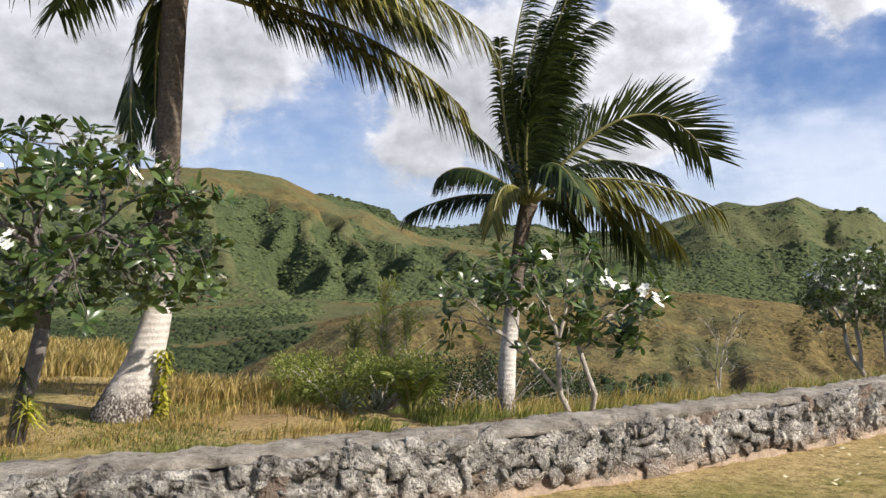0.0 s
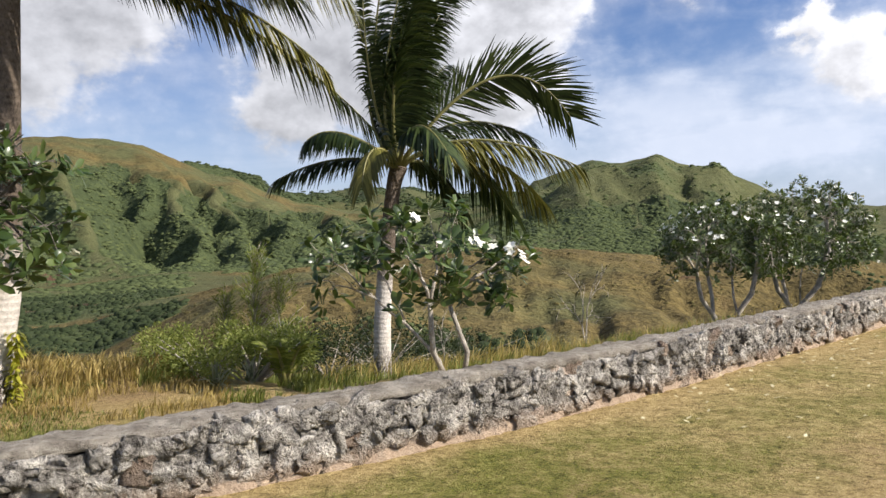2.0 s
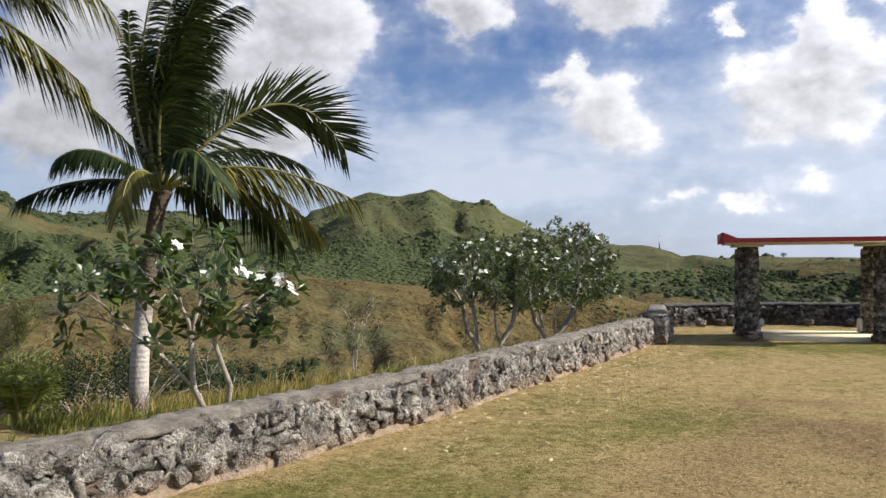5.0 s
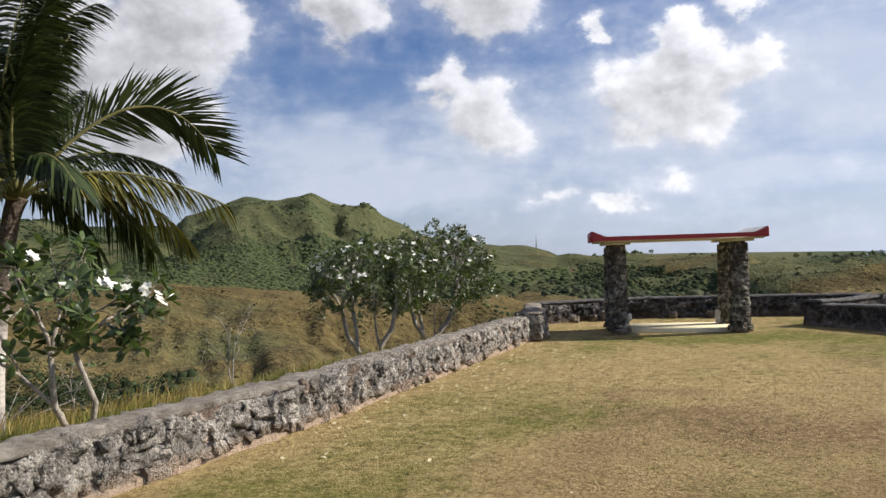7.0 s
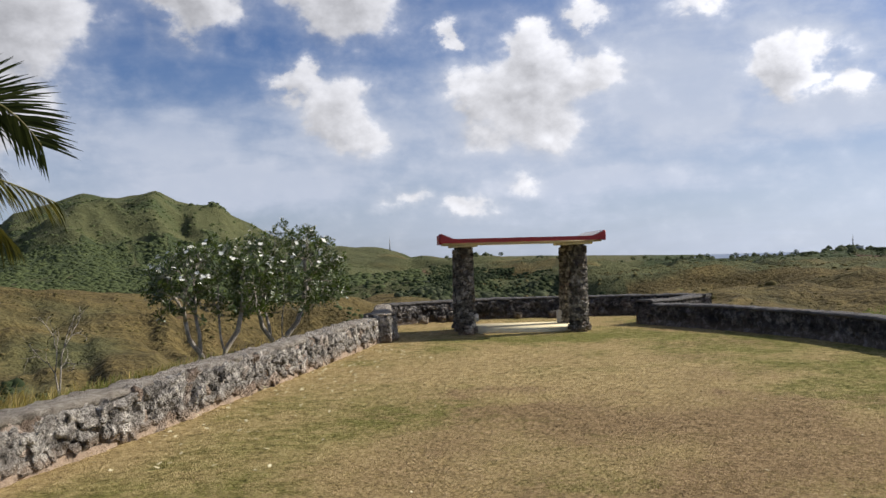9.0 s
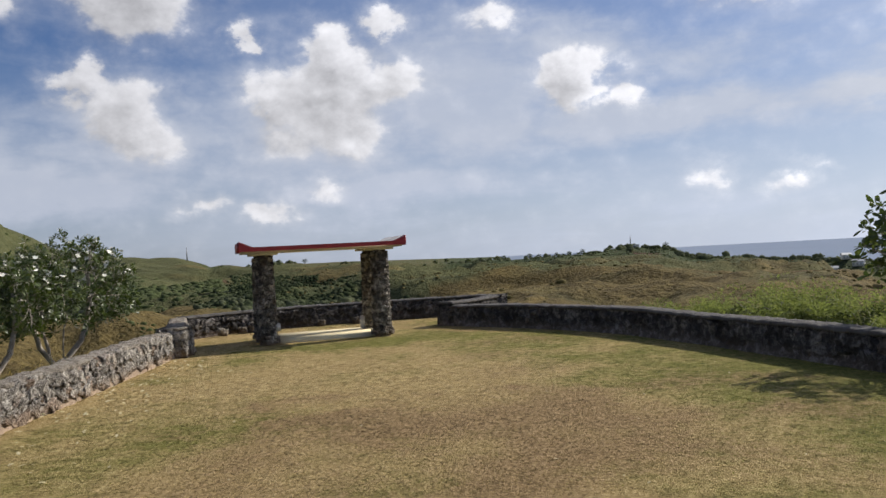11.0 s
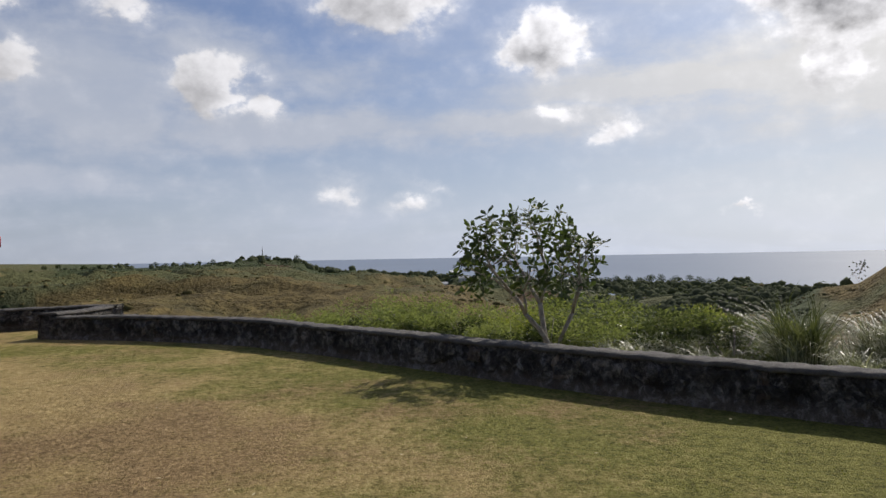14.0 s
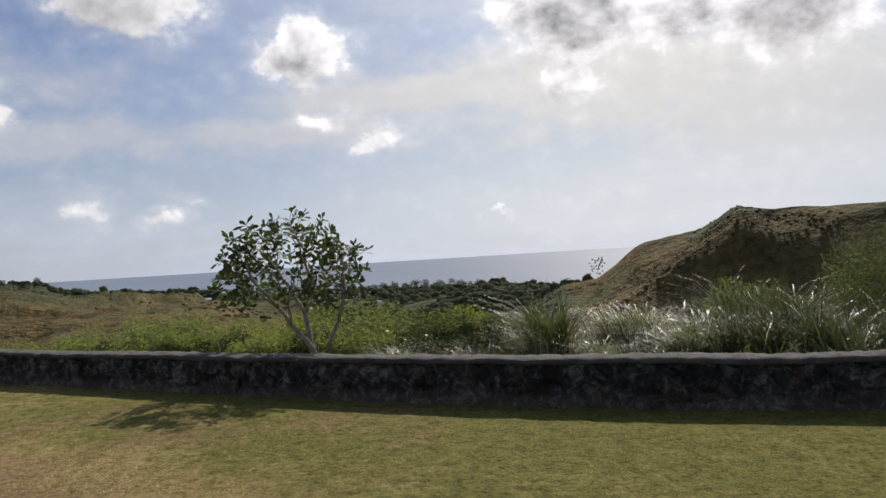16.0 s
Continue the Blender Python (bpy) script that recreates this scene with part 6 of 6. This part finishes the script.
def feathery(at, tall, spread, wands, label, seed):
    """A casuarina-like sapling: thin wands set all along with hair-fine needles."""
    rng = random.Random(seed)
    x, y = at
    top = thing("sapling", (x, y, ground_z(x, y)), label, "sapling", "feathery saplings")
    wood_, hair = Geo(), Geo()
    stem = [Vector((0.03 * math.sin(3 * q), 0.02 * q, tall * q / 5)) for q in range(6)]
    wood_.tube([stem[0] - Vector((0, 0, 0.1))] + stem[1:], [0.022, 0.018, 0.014, 0.010, 0.007, 0.003], 5)
    for _ in range(wands):
        f = rng.uniform(0.12, 0.97)
        root = stem[int(f * 5)].lerp(stem[int(f * 5) + 1], f * 5 - int(f * 5))
        t = rng.uniform(0, 2 * math.pi)
        out = Vector((math.cos(t), math.sin(t), 0)) * spread * (1.05 - 0.75 * f) * rng.uniform(0.5, 1.15)
        tip = root + out + Vector((0.05, 0, tall * rng.uniform(0.12, 0.30)))
        bow = root.lerp(tip, 0.5) + Vector((0, 0, 0.05 * tall))
        wood_.tube([root, bow, tip], [0.005, 0.0035, 0.0015], 4)
        for _ in range(26):
            u = rng.random()
            p_ = root * (1 - u) ** 2 + bow * (2 * u * (1 - u)) + tip * u * u
            way = ((tip - root).normalized() * 0.7 + Vector((rng.uniform(-1, 1), rng.uniform(-1, 1), rng.uniform(-0.3, 0.9)))).normalized()
            hair.blade(p_, way, way.cross(Vector((rng.uniform(-1, 1), 0.3, 0.5))), rng.uniform(0.08, 0.16), 0.011, 0.15, 2)
    part("stem_wood", wood_, MAT["bark"], top)
    part("foliage", hair, MAT["sapling"], top)
    return top


feathery(spot(-4.3, 12.0), 1.75, 0.5, 95, "feathery upright yellow-green sapling behind the wall", 8)
feathery(spot(-2.6, 12.4), 1.45, 0.5, 80, "feathery upright yellow-green sapling behind the wall", 9)
feathery(spot(-6.3, 12.4), 1.25, 0.42, 60, "feathery upright yellow-green sapling behind the wall", 10)
# beyond the dark wall: azimuth, distance, half widths, elevation of the top, leaf
# low dark-leaved shrubs are added among the rest to stand for shaded gaps
for i, (a, r, rx, ry, e, mat) in enumerate(((75.5, 19.5, 1.3, 1.7, -4.0, "feather_bush"), (78.0, 18.2, 1.5, 1.6, -3.1, "feather_bush"), (80.4, 17.2, 1.6, 1.6, -2.75, "feather_bush"), (82.9, 16.4, 1.4, 1.5, -2.9, "feather_bush"), (85.6, 15.8, 1.3, 1.4, -3.6, "feather_bush"), (92.0, 15.0, 1.3, 1.4, -3.4, "bush"), (95.2, 15.4, 1.4, 1.5, -3.2, "feather_bush"),
                                            (93.5, 13.8, 0.9, 1.0, -5.0, "hedge_shade"), (79.2, 16.6, 0.8, 0.8, -4.2, "hedge_shade"), (84.2, 15.0, 0.8, 0.8, -4.6, "hedge_shade"), (97.2, 14.2, 0.9, 0.9, -4.6, "hedge_shade"), (99.0, 15.5, 1.4, 1.4, -3.6, "feather_bush"), (103.0, 15.8, 1.4, 1.4, -3.7, "bush"), (121.5, 16.5, 1.4, 1.5, -2.6, "feather_bush"), (126.0, 14.5, 1.8, 1.6, -0.5, "hedge"), (131.0, 14.0, 1.7, 1.6, 0.3, "hedge"), (88.5, 17.0, 1.6, 1.6, -3.4, "feather_bush"), (76.8, 16.9, 0.7, 0.7, -4.3, "feather_bush"), (81.6, 15.2, 0.7, 0.7, -4.0, "feather_bush"), (87.4, 13.9, 0.6, 0.7, -4.9, "feather_bush"), (95.0, 12.9, 0.7, 0.8, -4.7, "feather_bush"), (100.6, 13.4, 0.8, 0.8, -4.2, "hedge"), (103.6, 13.2, 0.6, 0.7, -4.4, "hedge"), (82.9, 14.6, 0.5, 0.6, -5.2, "hedge_shade"), (90.6, 13.2, 0.5, 0.6, -5.6, "hedge_shade"), (99.0, 12.6, 0.5, 0.6, -5.4, "hedge_shade"))):
    top_z = EYE_Z + r * math.tan(radians(e)) - ground_z(*spot(a, r))
    shrub(spot(a, r), (rx, ry, max(0.35, top_z / 1.02)), 4600 if a < 118 else 9000, 0.068 if a < 118 else 0.052, mat, "fine-leaved yellow-green shrub beyond the dark wall" if mat == "feather_bush" else "light green leafy shrub beyond the dark wall, some darkened as shaded gaps", 30 + i, lift=0.1)


def twig_tree(at, tall, seed, label, leaves=0, leaf_size=0.07):
    """A thin, nearly leafless sapling."""
    rng = random.Random(seed)
    x, y = at
    z0 = ground_z(x, y)
    top = thing("bare_sapling", (x, y, z0), label, "sapling")
    g, tips = Geo(), []
    pts = [Vector((rng.uniform(-0.32, 0.32) * tall, rng.uniform(-0.25, 0.25) * tall, rng.uniform(0.35, 1.0) * tall)) for _ in range(34)]
    g.tube([(0, 0, -0.1), (0.01, 0, 0.12 * tall)], [0.022, 0.016], 5)
    grow(g, Vector((0.01, 0, 0.12 * tall)), Vector((0, 0, 1)), pts, tips, rng, 0.0028)
    part("crown_wood", g, MAT["bark"], top)
    if leaves:
        g = Geo()
        for p, d in tips:
            for _ in range(leaves):
                way = (d + Vector((rng.uniform(-1, 1), rng.uniform(-1, 1), rng.uniform(-0.4, 0.8)))).normalized()
                g.blade(p - d * rng.random() * 0.2, way, way.cross(Vector((0.3, 0.2, 1))), leaf_size, leaf_size * 0.3, 0.2, 2)
        part("foliage", g, MAT["bush_dark"], top)
    return top


twig_tree(spot(18.9, 13.6), 1.55, 3, "thin bare grey sapling on the brown bank", 3)
twig_tree(spot(8.8, 16.0), 1.2, 4, "thin bare grey sapling on the brown bank", 3)
twig_tree(spot(110.6, 112.0), 3.6, 6, "lone windswept dark tree on the seaward slope", 40, 0.2)


# small plants by the palms
def spiky(at, z, count, length, mat, label, seed, name="spiky_plant", lift=(10, 80), width=0.03):
    rng = random.Random(seed)
    top = thing(name, (*at, z), label, "plant")
    g = Geo()
    for i in range(count):
        t, e = rng.uniform(0, 2 * math.pi), radians(rng.uniform(*lift))
        way = Vector((math.cos(t) * math.cos(e), math.sin(t) * math.cos(e), math.sin(e)))
        g.blade((rng.uniform(-0.04, 0.04), rng.uniform(-0.04, 0.04), rng.uniform(-0.05, 0.08)), way, way.cross(Vector((0, 0, 1))), length * rng.uniform(0.6, 1.2), width, 0.45, 4, tip=0.05)
    part("foliage", g, MAT[mat], top)
    return top


spiky((-3.93, 7.58), 0.36, 60, 0.3, "grass_green", "spiky green plant growing on the tree trunk", 1, lift=(-50, 60))
spiky((-3.86, 7.52), 0.26, 26, 0.26, "yellow", "yellow-green strappy plant growing on the tree trunk", 2, lift=(-30, 60))
spiky((-3.95, 7.62), 0.62, 30, 0.2, "bush_dark", "dark dried fern on the tree trunk", 3, lift=(-60, 40))
spiky(spot(-6.8, 9.3), ground_z(*spot(-6.8, 9.3)) + 0.02, 46, 0.42, "reed", "pale spiky strap-leaved plant behind the wall", 4)
spiky(spot(-4.6, 9.6), ground_z(*spot(-4.6, 9.6)) + 0.02, 30, 0.4, "reed", "pale spiky strap-leaved plant behind the wall", 5)
vine = thing("yellow_creeper", (-3.1, 8.86, ground_z(-3.1, 8.86)), "bright yellow-green creeper climbing beside the palm", "plant")
g, rng = Geo(), random.Random(4)
for i in range(190):
    z = rng.uniform(0.0, 0.78)
    way = Vector((rng.uniform(-1, 1), rng.uniform(-1, 0.3), rng.uniform(-0.6, 0.5))).normalized()
    g.blade((0.07 * z + rng.uniform(-0.05, 0.05), rng.uniform(-0.05, 0.05), z), way, way.cross(Vector((0.1, 0.2, 1))), 0.1, 0.05, 0.4, 2)
part("foliage", g, MAT["yellow"], vine)
seedling = thing("palm_seedling", (*spot(-2.2, 9.5), ground_z(*spot(-2.2, 9.5)) - 0.05), "small green palm seedling behind the wall", "palm seedling", "palms")
for i in range(7):
    t = 2 * math.pi * i / 7
    d = Vector((math.cos(t), math.sin(t), 0))
    frond("frond", seedling, d * 0.16 + Vector((0, 0, 0.36)), d * 0.34 + Vector((0, 0, 0.55)), 0.16, 900 + i, MAT["sapling"], droop=0.3, wind=(0, 0, 0), bare=0.25, count=26)

# fallen leaves and petals on the lawn
litter = Geo()
rng = random.Random(9)
for i in range(290):
    if i < 230:
        s = rng.choice((0.35, 0.5, 0.62, 0.70, 0.76, 0.77, 0.78, 0.79, 0.80)) + rng.uniform(-0.06, 0.04)
        j = min(int(s * (len(LEFT_WALL) - 3)) + 2, len(LEFT_WALL) - 2)
        (x0, y0), (x1, y1) = LEFT_WALL[j], LEFT_WALL[j + 1]
        f, o = rng.random(), abs(rng.gauss(0.1, 0.85)) + 0.12
        x, y = x0 + (x1 - x0) * f + o * 0.56, y0 + (y1 - y0) * f - o * 0.83
    else:
        a, r = rng.uniform(15, 112), rng.uniform(5.5, 12)
        x, y = spot(a, r)
        if r > float(edge_r(a)) - 1.2:
            continue
    t = rng.uniform(0, 6.3)
    way = Vector((math.cos(t), math.sin(t), 0.3))
    litter.blade((x, y, 0.012), way, Vector((-math.sin(t), math.cos(t), rng.uniform(-0.3, 0.3))), rng.uniform(0.03, 0.085) * (1.0 if i < 230 else 0.6), rng.uniform(0.02, 0.04) * (1.0 if i < 230 else 0.6), 0.1, 3)
tagged(new("leaf_litter", litter.mesh("leaf_litter", MAT["litter"])), "pale fallen leaves and petals scattered on the lawn", "leaves", kind="stuff")


# ---------------------------------------------------------------- woods, near to far
def clumps(name, x, y, size, mat, label, seed, lift=0.25, flatten=0.8, category="trees", cards=2):
    """Many uneven crowns standing on the land, each a knobbly dome with loose sprays, in one mesh."""
    rng_ = np.random.default_rng(seed)
    n = len(x)
    grow_ = (size * rng_.uniform(0.45, 1.35, n) ** 1.2)[:, None, None]
    foot_ = np.stack([x, y, heights(x, y) + size * lift], -1)[:, None, :]
    t = np.arange(5) * 2 * np.pi / 5
    up, lo = np.stack([np.cos(t) * 0.85, np.sin(t) * 0.85, np.full(5, 0.5)], -1), np.stack([np.cos(t + 0.63), np.sin(t + 0.63), np.full(5, -0.35)], -1)
    dome = np.concatenate([[[0, 0, 1.0]], up, lo])
    v1 = dome[None] * (1 + rng_.normal(size=(n, 11, 1)) * 0.16) * np.array([1, 1, flatten]) * grow_
    turn = rng_.uniform(0, 2 * np.pi, n)
    cs, sn = np.cos(turn)[:, None], np.sin(turn)[:, None]
    v1 = np.stack([v1[..., 0] * cs - v1[..., 1] * sn, v1[..., 0] * sn + v1[..., 1] * cs, v1[..., 2]], -1) * 0.85 + foot_
    q = [(0, 1 + i, 1 + (i + 1) % 5) for i in range(5)] + [(1 + i, 6 + i, 1 + (i + 1) % 5) for i in range(5)] + [(1 + (i + 1) % 5, 6 + i, 6 + (i + 1) % 5) for i in range(5)]
    f1 = (np.arange(n)[:, None, None] * 11 + np.array(q)).reshape(-1, 3)
    u = rng_.normal(size=(n, cards, 3))
    u /= np.linalg.norm(u, axis=-1, keepdims=True)
    u[..., 2] = np.abs(u[..., 2]) * 1.1 - 0.2
    c = u * rng_.uniform(0.8, 1.02, (n, cards, 1)) * np.array([1, 1, flatten]) * grow_
    nrm = u * 1.4 + np.array([0, 0, 0.5]) + rng_.normal(size=u.shape) * 0.2
    nrm /= np.linalg.norm(nrm, axis=-1, keepdims=True)
    t1 = np.cross(nrm, rng_.normal(size=u.shape))
    t1 /= np.linalg.norm(t1, axis=-1, keepdims=True)
    t2 = np.cross(nrm, t1)
    s = grow_ * rng_.uniform(0.2, 0.42, (n, cards, 1))
    tri = np.stack([c + t1 * s, c - t1 * s * 0.6 + t2 * s * 0.8, c - t1 * s * 0.6 - t2 * s * 0.8], 2)
    v2 = (tri + foot_[:, None]).reshape(-1, 3)
    f2 = np.arange(n * cards * 3).reshape(-1, 3) + n * 11
    return tagged(new(name, quick_mesh(name, np.concatenate([v1.reshape(-1, 3), v2]), np.concatenate([f1, f2]), MAT[mat], True)), label, category, kind="stuff")


def wooded(seed, n, a0, a1, r0, r1, cut=0.5):
    rng_ = np.random.default_rng(seed)
    a, r = rng_.uniform(a0, a1, n), np.exp(rng_.uniform(math.log(r0), math.log(r1), n))
    wood = land(a, r)[1]
    keep = wood > cut + rng_.uniform(-0.2, 0.2, n)
    return (r * np.sin(np.radians(a)))[keep], (r * np.cos(np.radians(a)))[keep]


clumps("mountain_forest", *wooded(1, 52000, -31, 42, 360, 1350, 0.45), 2.3, "forest", "dense green forest on the mountain flanks", 1, -0.08, 0.46, cards=1)
# the dark crown colour stands for cloud shade here and in the hollow
clumps("far_forest", *wooded(7, 4500, -11, 15, 1350, 2300, 0.4), 5.0, "forest_dark", "dark forest on the farthest ridge", 41, 0.0, 0.5, cards=1)
clumps("valley_woods", *wooded(2, 19000, -31, 58, 170, 380), 1.05, "forest_dark", "dense dark scrub and trees in the hollow", 2, 0.05, 0.7)
clumps("gully_scrub", *wooded(3, 12000, -34, 46, 30, 170), 0.7, "forest_dark", "dark scrub in the gully", 3, category="scrub")
clumps("lee_scrub", *wooded(6, 2200, 88, 111, 45, 165, 0.4), 0.36, "coast_wood", "low green scrub on the seaward flat", 24, 0.05, 0.6, category="scrub")
clumps("plain_scrub", *wooded(4, 22000, 38, 110, 120, 880, 0.42), 0.95, "coast_wood", "scattered dark scrub on the grassy plain", 4, category="scrub")
bx, by = polar(np.random.default_rng(18), 10000, 42.5, 52.5, 215, 560)
keep_ = (land(np.degrees(np.arctan2(bx, by)), np.hypot(bx, by))[1] > 0.3) & (fbm(bx / 38, by / 38, 3, 171) > -0.12)
clumps("valley_woods", bx[keep_], by[keep_], 1.25, "forest_dark", "dense dark wood filling the dell", 22, 0.0, 0.6)
bx, by = polar(np.random.default_rng(8), 8500, -10, 70, 30, 230)
keep_ = fbm(bx / 9, by / 9, 4, 70) > 0.1
clumps("heath", bx[keep_], by[keep_], 0.36, "heath", "low brown heath and tussocks on the slope", 5, 0.0, 0.42, category="scrub")
bx, by = polar(np.random.default_rng(9), 5500, 103, 136, 40, 125)
keep_ = fbm(bx / 9, by / 9, 3, 71) > 0.0
clumps("heath", bx[keep_], by[keep_], 0.26, "hill_scrub", "low brown and olive scrub on the seaward hill", 6, -0.1, 0.4, category="scrub")
bx, by = polar(np.random.default_rng(10), 8500, 44, 106, 90, 520)
keep_ = fbm(bx / 26, by / 26, 4, 73) > 0.0
clumps("heath", bx[keep_], by[keep_], 0.7, "heath", "tussocks and low scrub on the grassy plain", 15, 0.1, 0.5, category="scrub")
bx, by = polar(np.random.default_rng(14), 9000, -6, 46, 24, 190)
keep_ = fbm(bx / 17, by / 17, 4, 75) > 0.4
clumps("dark_scrub", bx[keep_], by[keep_], 0.5, "forest", "dark scattered scrub on the brown hill", 16, 0.1, 0.6, category="scrub")
# wooded skyline of the low plain
sk = np.random.default_rng(12)
sa = np.concatenate([sk.uniform(58, 76, 240), sk.uniform(75, 103, 1100), sk.uniform(42, 58, 110)])
sa = sa[(fbm(sa / 1.7, sa * 0, 3, 33) > -0.12) | (sa > 76)]
sr = cre_r(sa) * np.where(sa > 76, sk.uniform(0.74, 1.0, len(sa)), sk.uniform(0.9, 1.0, len(sa)))
clumps("skyline_trees", sr * np.sin(np.radians(sa)), sr * np.cos(np.radians(sa)), 2.9, "coast_wood", "dark line of trees along the coast", 7, 0.5, 0.9)
# ---------------------------------------------------------------- far trees, houses and masts
def far_tree(a, r, tall, seed):
    rng = random.Random(seed)
    x, y = spot(a, r)
    z0 = ground_z(x, y)
    top = thing("coast_tree", (x, y, z0 - 0.3), "dark spreading coastal tree on the headland", "tree", "trees on the headland")
    g = Geo()
    g.tube([(0, 0, 0), (rng.uniform(-0.3, 0.3), 0, tall * 0.4), (0, 0, tall * 0.75)], [0.35, 0.25, 0.12], 6)
    part("trunk", g, MAT["bark"], top)
    g = Geo()
    for _ in range(340):
        u = Vector((rng.gauss(0, 1), rng.gauss(0, 1), rng.gauss(0, 1))).normalized() * rng.random() ** 0.45
        p = Vector((u.x * tall * 0.42, u.y * tall * 0.42, tall * 0.68 + u.z * tall * 0.34))
        way = Vector((rng.uniform(-1, 1), rng.uniform(-1, 1), rng.uniform(-0.2, 0.8))).normalized()
        g.blade(p, way, way.cross(Vector((0.2, 0.5, 0.7))), tall * 0.085, tall * 0.08, 0.2, 2)
    part("crown", g, MAT["wood_tree"], top)


rng = random.Random(77)
for i in range(22):
    a = 94.2 + 7.8 * i / 21 + rng.uniform(-0.2, 0.2)
    far_tree(a, float(cre_r(a)) * rng.uniform(0.95, 0.99), rng.uniform(6.5, 9.5), 300 + i)
for i in range(14):
    a = 59 + 9 * rng.random()
    far_tree(a, float(cre_r(a)) * rng.uniform(0.93, 0.99), rng.uniform(5, 8), 340 + i)
for i, (a, r) in enumerate(((44.6, 900), (45.3, 905), (47.6, 920), (56.8, 880), (57.6, 880), (72.9, 820), (66.3, 830))):
    far_tree(a, r, 7.5, 360 + i)


def house(a, r, wide, deep, tall, turn, roof):
    """A small low house: walls with openings, and a shallow roof."""
    x, y = spot(a, r)
    top = thing("house", (x, y, ground_z(x, y) - 0.2), "small far-off white house among trees", "house", "far houses", turn=turn)
    g = Geo()
    box(g, (-wide / 2, -deep / 2, 0), (wide / 2, deep / 2, tall), 0.05)
    part("wall", g, MAT["white"], top)
    g = Geo()
    o = 0.5
    g.add([(-wide / 2 - o, -deep / 2 - o, tall), (wide / 2 + o, -deep / 2 - o, tall), (wide / 2 + o, deep / 2 + o, tall), (-wide / 2 - o, deep / 2 + o, tall), (-wide / 2 - o, 0, tall + deep * 0.18), (wide / 2 + o, 0, tall + deep * 0.18)],
          [(0, 1, 5, 4), (2, 3, 4, 5), (0, 4, 3), (1, 2, 5), (3, 2, 1, 0)])
    part("roof", g, MAT[roof], top, smooth=False)
    for i in range(3):
        xx = -wide / 2 + wide * (i + 0.5) / 3
        g = Geo()
        box(g, (xx - 0.5, -deep / 2 - 0.06, 1.0), (xx + 0.5, -deep / 2 + 0.04, 2.2), 0.02)
        part("window", g, MAT["tin"], top)


for i, (a, r, wd) in enumerate(((82.2, 565, 5), (83.2, 548, 6), (84.0, 570, 5), (84.7, 545, 6), (85.6, 560, 5), (100.6, 520, 8))):
    house(a, r, wd, 7, 3.0, -a + 12 * (i % 3 - 1), "tin" if i % 2 else "white")

# the hilltop station: a low white block and a lattice mast
tz = ground_z(*spot(70.9, 835))
station = thing("hilltop_building", (*spot(70.9, 835), tz - 0.5), "low white building on the hilltop beside the mast", "building", turn=-70)
g = Geo()
box(g, (-3.5, -2.5, 0), (3.5, 2.5, 3.6), 0.1)
part("wall", g, MAT["white"], station)
g = Geo()
box(g, (-3.9, -2.9, 3.602), (3.9, 2.9, 4.0), 0.05)
part("roof", g, MAT["tin"], station)


def mast(a, r, tall, w0, label):
    x, y = spot(a, r)
    top = thing("radio_mast", (x, y, ground_z(x, y) - 0.5), label, "mast")
    g = Geo()
    for i in range(3):
        t = 2 * math.pi * i / 3
        g.tube([(w0 * math.cos(t), w0 * math.sin(t), 0), (w0 * 0.3 * math.cos(t), w0 * 0.3 * math.sin(t), tall)], [0.3, 0.16], 5)
    part("mast_legs", g, MAT["metal"], top)
    g = Geo()
    for j in range(10):
        s = 1 - 0.7 * j / 10
        q = [(w0 * s * math.cos(2 * math.pi * i / 3), w0 * s * math.sin(2 * math.pi * i / 3), tall * j / 10) for i in range(3)]
        for i in range(3):
            g.tube([q[i], q[(i + 1) % 3]], [0.06, 0.06], 4)
    part("mast_bracing", g, MAT["metal"], top)
    g = Geo()
    g.tube([(0, 0, tall), (0, 0, tall * 1.25)], [0.16, 0.1], 5)
    part("aerial", g, MAT["metal"], top)


mast(70.55, 832, 11, 0.7, "slim grey radio mast on the hilltop")
mast(39.7, 1040, 15, 0.7, "slim grey radio mast on the far ridge")
